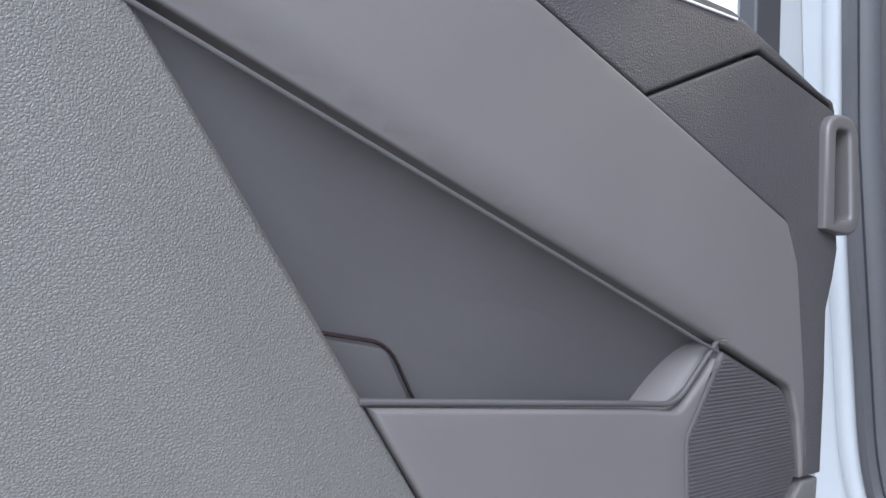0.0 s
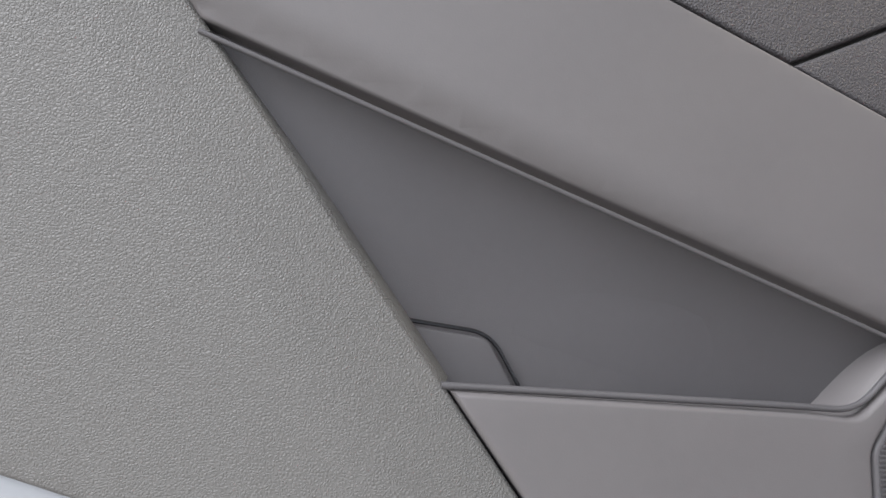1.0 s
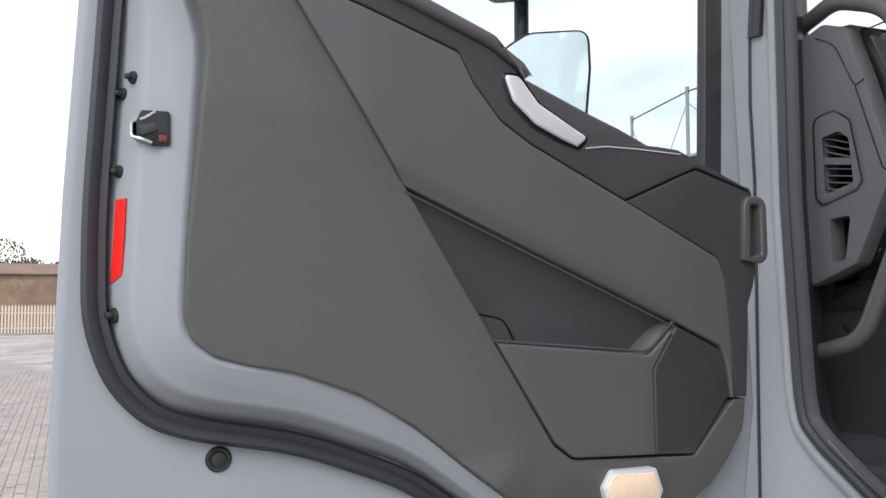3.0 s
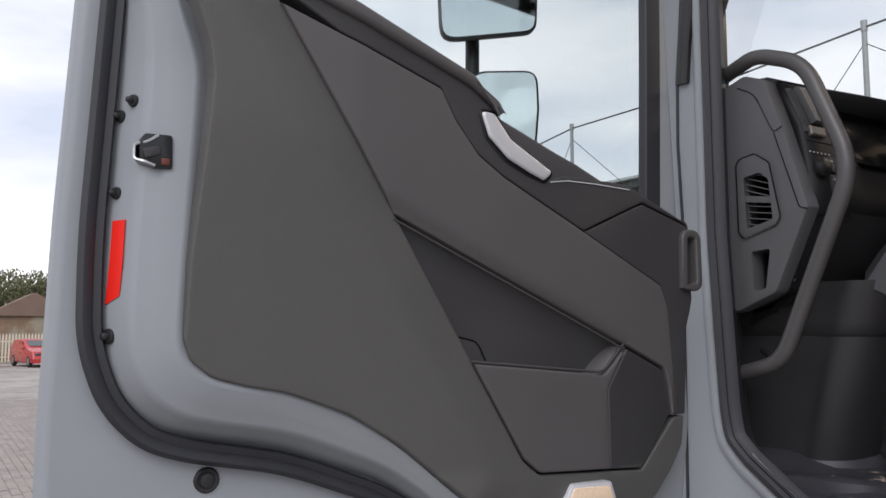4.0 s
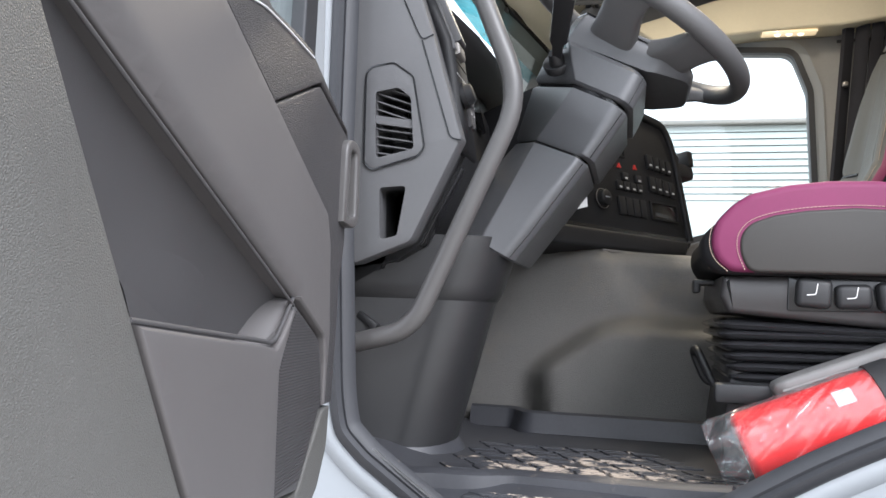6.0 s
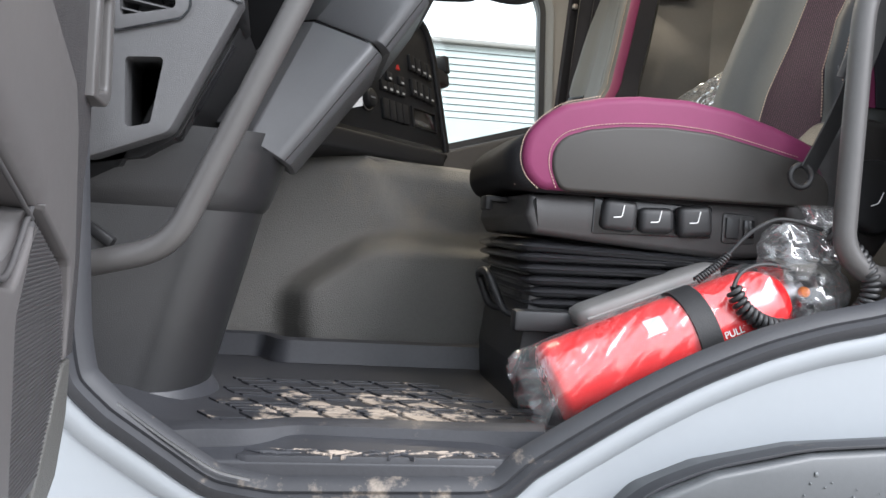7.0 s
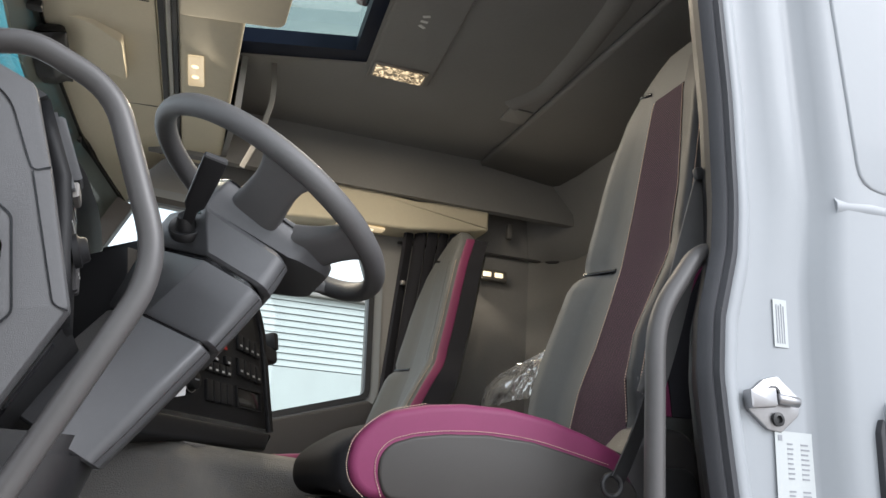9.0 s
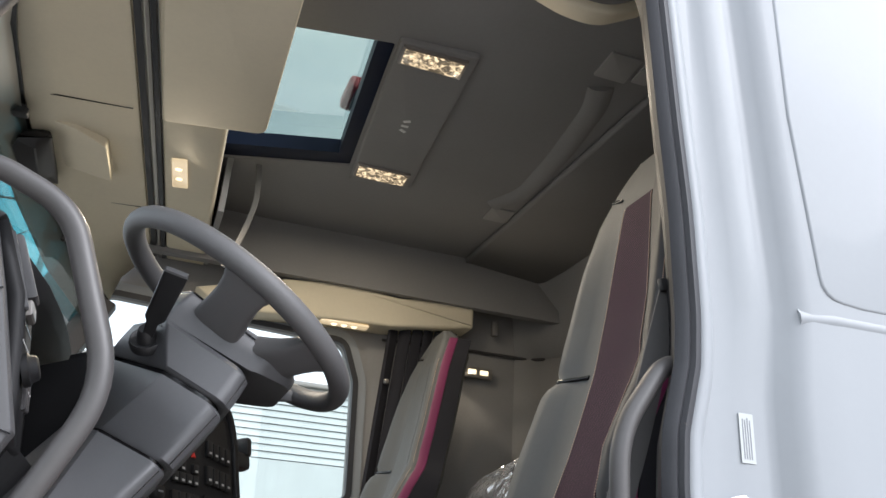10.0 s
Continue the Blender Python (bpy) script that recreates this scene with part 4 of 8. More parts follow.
    moulded("window_ledge", upper, DOOR, lambda y, z: f_right(y, z) + 0.003, 0.05, M_DARK, d, "dark grained window ledge", step=0.03, bev=0.003, gap=0.0008)
    cap = [(-1.03, 1.995), (-0.715, 1.908, 0.03), (-0.672, 1.886, 0.01), (-0.652, 1.862, 0.012), (-0.672, 1.892, 0.01), (-0.71, 1.925, 0.02), (-1.03, 2.02)]
    moulded("ledge_cap", cap, DOOR, lambda y, z: f_right(y, z) + 0.012, 0.10, M_STRIP, d, "padded ledge cap", step=0.04, bev=0.008)
    behind = [(-0.70, 1.910), (-0.641, 1.888), (-0.524, 1.845), (-0.41, 1.807), (-0.30, 1.768), (-0.26, 1.66), (-0.70, 1.76)]
    moulded("ledge_inner", behind, DOOR, lambda y, z: min(0.0, f_right(y, z) - 0.012), 0.03, M_POCKET, d, "", step=0.05, bev=0.008)
    hinge_cover = [(-0.482, 1.718), (-0.360, 1.767, 0.01), (-0.333, 1.777, 0.01), (-0.204, 1.748, 0.01), (-0.202, 1.66, 0.01), (-0.198, 1.62, 0.01), (-0.206, 1.595, 0.02), (-0.219, 1.565, 0.02), (-0.225, 1.42), (-0.252, 1.42), (-0.273, 1.605, 0.03), (-0.290, 1.641, 0.01)]
    moulded("hinge_cover", hinge_cover, DOOR, lambda y, z: f_right(y, z) + lerp(z, 1.42, 1.50, 0, 0.002), 0.05, M_DARK, d, "dark grained hinge-side cover", step=0.03, bev=0.0025, gap=0.0008)
    bead = [(f_right(y, z) - 0.001, y, z - 0.0065) for y, z in ((-0.842, 1.715), (-0.70, 1.661), (-0.55, 1.604), (-0.386, 1.541))]
    part("strip_bead", sweep_bm([Vector(p) for p in bead], disc(0.0016, 8), up=(1, 0, 0)), M_POCKET, d, "rolled lower edge of the strip", 60)
    hollow = [(-0.90, 1.78), (-0.36, 1.57), (-0.34, 1.43), (-0.70, 1.43), (-0.75, 1.52)]
    moulded("pocket_back", hollow, DOOR, recess, 0.015, M_POCKET, d, "recessed dark pocket wall", step=0.012, bev=0.003)
    flap = [(-0.735, 1.556), (-0.678, 1.546, 0.012), (-0.648, 1.49), (-0.70, 1.49)]
    moulded("pocket_flap", flap, DOOR, lambda y, z: recess(y, z) + 0.007, 0.012, M_POCKET, d, "small flap in the pocket", step=0.012, bev=0.0015)
    gap = smooth_path([(recess(y, z) + 0.0055, y, z) for y, z in ((-0.740, 1.5595), (-0.676, 1.549), (-0.643, 1.488))], 0.014)
    part("flap_gap", sweep_bm(gap, disc(0.0013, 6), up=(1, 0, 0)), M_GLOSS, d, "dark gap round the flap", 0)
    scoop = []
    for k in range(9):
        f = k / 8
        y = -0.446 + 0.060 * f
        zt = 1.497 + 0.048 * math.sin(f * math.pi / 2) ** 1.3
        scoop.append([Vector((recess(y, 1.50) - 0.002, y, 1.485)), Vector((recess(y, 1.50) + 0.001, y, zt)), Vector((f_right(y, 1.5) - 0.022 + 0.018 * f, y + 0.004, zt - 0.004)), Vector((f_right(y, 1.5) - 0.006, y + 0.008, zt - 0.018 + 0.010 * f)), Vector((f_right(y, 1.5) - 0.004, y + 0.008, 1.485))])
    part("pocket_scoop", loft_bm(scoop), M_STRIP, d, "curved end of the pocket", 60)
    low = [(-0.709, 1.520), (-0.475, 1.499, 0.01), (-0.439, 1.494, 0.02), (-0.408, 1.518, 0.02), (-0.383, 1.540, 0.004), (-0.398, 1.515, 0.02), (-0.430, 1.473, 0.02), (-0.427, 1.3475), (-0.581, 1.3575, 0.02), (-0.612, 1.380, 0.02)]
    moulded("pocket_front", low, DOOR, lambda y, z: f_right(y, z) + 0.003, 0.04, M_STRIP, d, "dark taupe pocket front", step=0.03, bev=0.0035, gap=0.001)
    lip = smooth_path([(f_right(y, z) - 0.002, y, z + 0.002) for y, z in ((-0.712, 1.520), (-0.475, 1.500), (-0.438, 1.496), (-0.410, 1.520), (-0.382, 1.544))], 0.02)
    part("pocket_lip", sweep_bm(lip, disc(0.0022, 8), up=(1, 0, 0)), M_POCKET, d, "", 60)
    sp = [(-0.379, 1.537, 0.006), (-0.287, 1.500, 0.02), (-0.274, 1.472, 0.02), (-0.264, 1.426, 0.01), (-0.345, 1.340, 0.006), (-0.426, 1.3465), (-0.428, 1.473, 0.02), (-0.396, 1.515, 0.02)]
    spk = moulded("speaker_cover", sp, DOOR, lambda y, z: f_right(y, z) - 0.001, 0.03, M_GRILLE, d, "ribbed loudspeaker cover", step=0.04, bev=0.004, gap=0.001)
    ribs = bmesh.new()
    poly = inset(ccw(rounded(sp)), 0.005)
    z = 1.352
    while z < 1.533:
        xs = sorted(x1 + (z - z1) * (x2 - x1) / (z2 - z1) for (x1, z1), (x2, z2) in zip(poly, poly[1:] + poly[:1]) if (z1 > z) != (z2 > z))
        if len(xs) >= 2:
            a, b = xs[0], xs[-1]
            pa, pb = Vector((f_right(a, z) - 0.0005, a, z)), Vector((f_right(b, z) - 0.0005, b, z))
            sweep_bm([pa, pb], [(-0.0008, -0.002), (0.0008, -0.002), (0.0005, 0.0009), (-0.0005, 0.0009)], up=(1, 0, 0), bm=ribs)
        z += 0.0030
    tagged(part("grille_ribs", ribs, M_GRILLE, spk, smooth=0), kind="stuff")

    # chrome pull in its hollow
    pull = [(-0.697, 1.875, 0.006), (-0.672, 1.875, 0.01), (-0.640, 1.842, 0.02), (-0.553, 1.803, 0.006), (-0.572, 1.789, 0.006), (-0.600, 1.797, 0.02), (-0.645, 1.813, 0.02), (-0.682, 1.840, 0.01)]
    moulded("pull_handle", pull, DOOR, lambda y, z: f_right(y, z) + 0.009, 0.018, M_CHROME, d, "satin chrome door pull", step=0.02, bev=0.004)
    # gloss black surround; its black also paints the shadow round the pull
    moulded("pull_shadow", [(-0.702, 1.879, 0.01), (-0.668, 1.879, 0.01), (-0.636, 1.845, 0.02), (-0.546, 1.803, 0.01), (-0.568, 1.784, 0.01), (-0.605, 1.792, 0.02), (-0.65, 1.808, 0.02), (-0.688, 1.838, 0.01)], DOOR, lambda y, z: f_right(y, z) + 0.005, 0.03, M_GLOSS, d, "gloss black surround that doubles as the pull's shadow", step=0.03, bev=0.002)
    part("chrome_line", sweep_bm([Vector((f_right(y, z) + 0.004, y, z - 0.009)) for y, z in [(-0.555, 1.798), (-0.518, 1.804), (-0.453, 1.806), (-0.369, 1.806)]], rounded([(-0.0009, -0.003), (0.0009, -0.003), (0.0009, 0.0006), (-0.0009, 0.0006)], 0.0003), up=(1, 0, 0)), M_CHROME, d, "thin chrome line on the ledge", 0)
    # door lamp
    part("lamp_bezel", panel_bm([(-0.531, 1.312, 0.008), (-0.517, 1.336, 0.008), (-0.437, 1.333, 0.006), (-0.425, 1.30, 0.006), (-0.437, 1.275, 0.006), (-0.52, 1.283, 0.006)], DOOR, 0.022, 0.02, bev=0.003), M_CHROME, d, "chrome lamp surround")
    part("lamp_lens", panel_bm([(-0.525, 1.312, 0.008), (-0.514, 1.330, 0.008), (-0.441, 1.327, 0.006), (-0.431, 1.30, 0.006), (-0.440, 1.282, 0.006), (-0.516, 1.289, 0.006)], DOOR, 0.0245, 0.02, bev=0.003), M_AMBER, d, "pale amber door lamp lens")

    # looped grip at the hinge edge
    loop = smooth_path([(-0.02, -0.229, 1.64), (-0.02, -0.226, 1.735), (-0.02, -0.192, 1.735), (-0.02, -0.190, 1.64), (-0.02, -0.229, 1.64)], 0.014)
    part("check_strap", sweep_bm(loop[:-1], rounded([(-0.007, -0.016), (0.007, -0.016), (0.007, 0.016), (-0.007, 0.016)], 0.004), closed=True, up=(1, 0, 0)), M_RAIL, d, "dark plastic loop at the hinge edge", 50)

    run = [(-1.165, 2.75), (-1.179, 1.985), (-1.194, 1.67), (-1.192, 1.548), (-1.167, 1.479), (-1.125, 1.436), (-1.076, 1.419), (-0.955, 1.395), (-0.881, 1.367), (-0.802, 1.335), (-0.70, 1.26), (-0.60, 1.17), (-0.3, 1.12)]
    seal = smooth_path([(-0.040, y + 0.004, z + 0.002) for y, z in run], 0.05)
    part("edge_seal", sweep_bm(seal, [(-0.013, -0.012), (0.013, -0.012), (0.015, 0.002), (0.009, 0.010), (0.002, 0.009), (-0.003, 0.004), (-0.011, 0.006), (-0.014, 0.0)], up=(1, 0, 0)), M_RUBBER, d, "black rubber door seal", 50)
    def open_curve(pts, n=5):
        out = []
        for i in range(len(pts) - 1):
            p, q, r, s = (Vector(pts[max(0, min(len(pts) - 1, i + j))]) for j in (-1, 0, 1, 2))
            out += [0.5 * (2 * q + (r - p) * t + (2 * p - 5 * q + 4 * r - s) * t * t + (3 * q - p - 3 * r + s) * t ** 3) for t in (k / n for k in range(n))]
        return out + [Vector(pts[-1])]
    near = open_curve(PRESS_IN)
    far = open_curve(PRESS_OUT)
    rows = []
    for p, q in zip(near, far):
        rows.append([Vector((x, p.x + (q.x - p.x) * f, p.y + (q.y - p.y) * f)) for f, x in [(-0.25, -0.04), (-0.20, 0.006)] + PRESS_PROFILE + [(1.06, -0.07)]])
    part("pressed_frame", loft_bm(rows, cap=False, closed=False), M_PAINT, d, "pale grey pressed inner frame", 55)

    # latch, reflector, plugs
    # raised plate, no hole: its black stands for the shade inside the latch
    part("latch_recess", panel_bm(rounded(LATCH), DOOR, 0.0125, 0.02, bev=0.0008), M_GLOSS, d, "raised black plate standing for the shaded latch opening")
    claw = smooth_path([(0.0125, -1.131, 1.789), (0.0120, -1.143, 1.780), (0.004, -1.155, 1.778), (0.004, -1.155, 1.760), (0.0120, -1.146, 1.757), (0.0125, -1.134, 1.753)], 0.005)
    part("latch_lip", sweep_bm(claw, rounded([(-0.0016, -0.012), (0.0016, -0.012), (0.0016, 0.003), (-0.0016, 0.003)], 0.0006), up=(1, 0, 0)), M_STEEL, d, "bent steel lip of the latch", 50)
    part("latch_jaw", box_bm((0.0130, -1.138, 1.769), (0.006, 0.020, 0.012), 0.003, Matrix.Rotation(radians(20), 3, "X")), M_DARK, d, "dark latch claw")
    part("latch_jaw", box_bm((0.0122, -1.122, 1.759), (0.003, 0.010, 0.008), 0.0012), M_BROWN, d, "dark red latch pawl")
    grid = []
    for k in range(9):
        z = 1.594 + 0.098 * k / 8
        y0, y1 = -1.1700 + 0.0035 * k / 8, -1.1595 + 0.003 * k / 8
        zs = [z + (0.010 * j / 5 if k == 0 else 0) for j in range(6)]
        ys = [y0 + (y1 - y0) * j / 5 for j in range(6)]
        grid.append([Vector((pressed(y, zz) + 0.0016, y - 0.0022, zz)) for y, zz in zip(ys, zs)] + [Vector((pressed(y, zz) - 0.003, y, zz)) for y, zz in zip(ys[::-1], zs[::-1])])
    part("reflector", loft_bm(grid), M_REFLECT, d, "red reflector strip", 30)
    for y, z, r in ((-1.152, 1.834, 0.0075), (-1.162, 1.818, 0.0075), (-1.164, 1.725, 0.0075), (-1.166, 1.558, 0.009)):
        part("plug", turned_bm((pressed(y, z) - 0.001, y, z), (0.5, -0.86, 0), [(r, 0), (r, 0.003), (r * 0.85, 0.005), (r * 0.5, 0.005), (r * 0.45, 0.011), (r * 0.3, 0.012)], 16), M_BLACK, d, "black rubber plug", 50)
    for y, z, r in ((-1.044, 1.381, 0.016), (-0.904, 1.376, 0.009)):
        part("plug", turned_bm((-0.057, y, z), (1, 0, 0), [(r, 0), (r, 0.004), (r * 0.85, 0.006), (r * 0.62, 0.005), (r * 0.55, 0.009), (r * 0.3, 0.010)], 16), M_BLACK, d, "black rubber plug", 50)
    # hinges
    for z in (1.10, 2.45):
        part("hinge", box_bm((-0.115, -0.105, z), (0.05, 0.19, 0.06), 0.008), M_STEEL, d, "steel door hinge")
    return d


door()


# ---------------------------------------------------------------- grab rails
def grab_rails():
    for pts, lab in (([(-0.14, 0.03, 2.078), (-0.012, -0.003, 2.099, 0.03), (0.088, 0.0, 2.058, 0.045), (0.172, 0.0, 1.85, 0.06), (0.020, 0.0, 1.506, 0.04), (-0.12, 0.02, 1.470)], "dark grey coated grab rail beside the dashboard"),
                     ([(1.0, 0.03, 2.0), (0.93, 0.0, 1.995, 0.04), (0.85, 0.0, 1.88, 0.05), (0.842, 0.0, 1.55, 0.05), (0.88, 0.0, 1.515, 0.04), (1.0, 0.03, 1.515)], "dark grey coated grab rail on the rear door post")):
        g = thing("grab_rail", lab, "rail")
        tube("tube", pts, 0.0148, M_RAIL, g, bend=0.06)
        for a, b in ((pts[0], pts[1]), (pts[-1], pts[-2])):
            u = (Vector(b[:3]) - Vector(a[:3])).normalized()
            part("mount", cyl_bm(Vector(a[:3]), Vector(a[:3]) + u * 0.02, 0.026, n=18, bev=0.003), M_BLACK, g, "black rail mount", 50)


grab_rails()
# ---------------------------------------------------------------- dashboard
M_BLACKPANEL = mat("switch_panel_black", (0.013, 0.013, 0.014), 0.5, grain=0.2, grain_scale=800, var=0.1, spec=0.3)
M_LEGEND = mat("switch_legend", (0.40, 0.40, 0.40), 0.5, var=0.05)


def dashboard():
    d = thing("dashboard", "dark grey grained truck dashboard with switches and vents", "dashboard")
    side = [(-0.22, 2.04), (-0.087, 2.055, 0.02), (-0.046, 2.068, 0.02), (0.003, 2.048, 0.02), (0.037, 1.95, 0.004), (0.085, 1.79, 0.006), (0.012, 1.635, 0.02), (-0.07, 1.602), (-0.22, 1.58)]
    vent = [(-0.066, 1.900, 0.02), (-0.022, 1.906, 0.015), (0.009, 1.884, 0.015), (0.030, 1.776, 0.015), (0.020, 1.763, 0.012), (-0.052, 1.742, 0.012), (-0.064, 1.755, 0.012)]
    slot = [(-0.039, 1.716, 0.006), (0.003, 1.719, 0.006), (-0.009, 1.644, 0.006), (-0.036, 1.637, 0.006)]
    grid = [(-0.050, 1.862, 0.006), (-0.014, 1.868, 0.012), (0.006, 1.852, 0.01), (0.013, 1.774, 0.006), (-0.046, 1.760, 0.006)]
    end = part("end_panel", panel_bm(rounded(side), SIDE, 0.0, 0.035, bev=0.006, holes=[rounded(slot), rounded(grid)]), M_DASH, d, "dark grained dashboard end")
    part("end_filler", panel_bm(inset(ccw(rounded(side)), 0.006), SIDE, -0.095, 0.03, bev=0.002), M_GLOSS, d)
    part("end_core", panel_bm(inset(ccw(rounded(side)), 0.010), SIDE, -0.034, 0.055, bev=0.0, holes=[rounded(slot), rounded(grid)]), M_BLACK, d)
    # seam of the upper end cover
    for run in (((-0.058, 2.045), (-0.02, 2.025), (0.012, 1.955), (0.020, 1.94), (0.0375, 1.948)), ((0.02, 1.94), (0.068, 1.79), (0.084, 1.786))):
        part("seam", sweep_bm(smooth_path([(x, -0.0004, z) for x, z in run], 0.02), [(-0.0009, -0.001), (0.0009, -0.001), (0.0009, 0.0008), (-0.0009, 0.0008)], up=(0, -1, 0)), M_GLOSS, end, smooth=0)
    # side vent
    part("vent_frame", panel_bm(rounded(vent), SIDE, 0.003, 0.008, bev=0.002, holes=[rounded(grid)]), M_DASH, d, "side air vent surround")
    ring = [Vector((x, -0.0032, z)) for x, z in rounded(vent)]
    part("vent_seam", sweep_bm(ring, [(-0.0012, -0.001), (0.0012, -0.001), (0.0012, 0.0008), (-0.0012, 0.0008)], closed=True, up=(0, -1, 0)), M_GLOSS, end, smooth=0)
    for k in range(9):
        z = 1.764 + k * 0.0122
        if k == 4:
            part("vent_bar", sweep_bm([Vector((-0.050, 0.005, z + 0.008)), Vector((0.013, 0.005, z - 0.002))], [(-0.006, -0.004), (0.006, -0.004), (0.006, 0.005), (-0.006, 0.005)], up=(0, -1, 0)), M_DASH, d, smooth=0)
            continue
        tilt = 0.007 if k < 4 else 0.013
        part("vent_slat", sweep_bm([Vector((-0.050, 0.012, z + tilt)), Vector((0.014, 0.012, z - tilt + 0.004))], [(-0.0010, -0.010), (0.0010, -0.010), (0.0010, 0.006), (-0.0010, 0.006)], up=(0.0, -1, 0.0)), M_DASH, d, smooth=0)

    # rear face beside the wheel: sloping bezel, switches, knob, vertical vent
    def face(y, z, out=0.0):
        """A point on the face: y across, z up."""
        x = lines(z, [(1.78, 0.083), (1.90, 0.066), (1.955, 0.056), (2.045, 0.016)]) - 0.05 * lerp(y, 0.13, 0.30, 0, 1)
        return Vector((x + out * 0.93, y, z + out * 0.32))
    def on_face(name, y0, y1, z0, z1, t, m, label="", base=0.0, parent=None):
        """A low block that follows the face."""
        q = [(y0, z0), (y1, z0), (y1, z1), (y0, z1)]
        e = min(0.002, (y1 - y0) * 0.2, (z1 - z0) * 0.2)
        inner = [(y0 + e, z0 + e), (y1 - e, z0 + e), (y1 - e, z1 - e), (y0 + e, z1 - e)]
        return part(name, loft_bm([[face(a, b, base - 0.004) for a, b in q], [face(a, b, base + t * 0.7) for a, b in q], [face(a, b, base + t) for a, b in inner]]), m, parent or d, label, 30)
    panel = bmesh.new()
    loft_bm([[face(y, z) for z in (1.78, 1.84, 1.90, 1.955, 2.0, 2.045)] for y in (0.034, 0.08, 0.13, 0.18, 0.24, 0.30, 0.45, 0.62, 0.85)], cap=False, closed=False, bm=panel)
    p = part("switch_face", panel, M_BLACKPANEL, d, "black instrument face", 40)
    p.modifiers.new("thickness", "SOLIDIFY").thickness = 0.02
    for k in range(5):
        on_face("vent_slat", 0.036 + k * 0.0055, 0.0385 + k * 0.0055, 1.938, 2.030, 0.004, M_DASH)
    on_face("vent_bar", 0.066, 0.106, 1.958, 2.036, 0.012, M_DASH, "smooth upright vent bar")
    on_face("vent_clip", 0.050, 0.096, 1.932, 1.950, 0.008, M_FRAME, "small grey vent slider")
    on_face("face_seam", 0.036, 0.125, 1.921, 1.9225, 0.0008, M_GLOSS)
    for k in range(6):
        on_face("switch_mark", 0.040 + k * 0.012, 0.045 + k * 0.012, 1.8985, 1.9010, 0.0008, M_LEGEND)
    part("knob", turned_bm(face(0.062, 1.868, 0.0), (0.93, 0, 0.32), [(0.021, 0), (0.021, 0.008), (0.017, 0.010), (0.015, 0.017), (0.012, 0.019), (0.004, 0.019)], 24), M_BLACKPANEL, d, "round light switch", 50)
    for k, (y, z) in enumerate(((0.098, 1.878), (0.118, 1.878), (0.098, 1.842), (0.118, 1.842), (0.140, 1.860))):
        sw = on_face("switch", y - 0.008, y + 0.008, z - 0.015, z + 0.015, 0.006, M_DARK)
        on_face("switch_mark", y - 0.004, y + 0.003, z + 0.004, z + 0.0065, 0.0008, M_LEGEND, "", 0.006, sw)
    # hood over the instruments and the top of the dashboard
    hood = [[Vector(p) for p in ((max(-0.42, -0.22 - 0.5 * max(0, y - 0.05)), y, 2.02), (max(-0.25, -0.18 - 0.3 * max(0, y - 0.05)), y, 2.05), (-0.06, y, zt), (xe - 0.025, y, zt - 0.004), (xe, y, zt - 0.016), (xe - 0.015, y, zt - 0.028), (-0.2, y, zt - 0.035))] for y, zt, xe in ((0.034, 2.066, 0.012), (0.10, 2.067, 0.015), (0.16, 2.066, 0.022), (0.30, 2.064, 0.045), (0.46, 2.066, 0.055), (0.62, 2.074, 0.055), (0.80, 2.082, 0.050), (0.95, 2.082, 0.030), (1.06, 2.06, -0.02), (2.02, 2.03, -0.05))]
    part("dash_top", loft_bm(hood), M_DASH, d, "grained dashboard top", 50)
    part("dash_body", loft_bm([[Vector(p) for p in ((-0.24 if y < 0.1 else -0.40, y, 2.02), (-0.05, y, 2.02), (-0.02, y, 1.80), (0.02, y, 1.78), (-0.06, y, 1.60), (-0.24 if y < 0.1 else -0.40, y, 1.50))] for y in (0.088, 0.30, 0.70)]), M_BLACK, d)
    part("gauge_display", box_bm((0.004, 0.36, 1.955), (0.02, 0.30, 0.10), 0.004, Matrix.Rotation(radians(-15), 3, "Y")), M_SCREEN, d, "dark instrument display")
    # lower knee panel with screw bosses
    knee = [[Vector(p) for p in ((0.078, y, 1.788), (0.005, y, 1.640), (-0.035, y, 1.612), (-0.30, y, 1.56), (-0.30, y, 1.75))] for y in (0.088, 0.14, 0.22, 0.30, 0.55)]
    part("knee_panel", loft_bm(knee), M_BLACK, d, "black lower dashboard panel", 30)
    for y, z in ((0.05, 1.665), (0.12, 1.665)):
        part("screw_boss", turned_bm((0.012, y, z), (0.9, 0, -0.43), [(0.012, 0), (0.011, 0.006), (0.006, 0.006), (0.004, 0.001)], 14), M_BLACK, d, "", 50)
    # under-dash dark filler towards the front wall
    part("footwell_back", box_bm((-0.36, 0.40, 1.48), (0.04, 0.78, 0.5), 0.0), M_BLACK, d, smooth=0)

    # centre switch panel turned to the driver
    h, up = Vector((0.57, 0.82, 0)).normalized(), Vector((-0.22, 0.0, 1.0))
    n = h.cross(up).normalized()
    up = n.cross(h).normalized()
    C = Vector((0.256, 0.711, 1.80))
    M = Matrix((h, up, n)).transposed().to_4x4()
    M.translation = C
    face_poly = rounded([(-0.20, -0.066), (0.343, -0.068, 0.006), (0.333, 0.064), (0.325, 0.162, 0.05), (0.298, 0.222, 0.03), (0.05, 0.245, 0.03), (-0.20, 0.22)])
    part("centre_panel", panel_bm(face_poly, M, 0.0, 0.16, bev=0.005), M_BLACKPANEL, d, "black centre panel turned towards the driver")
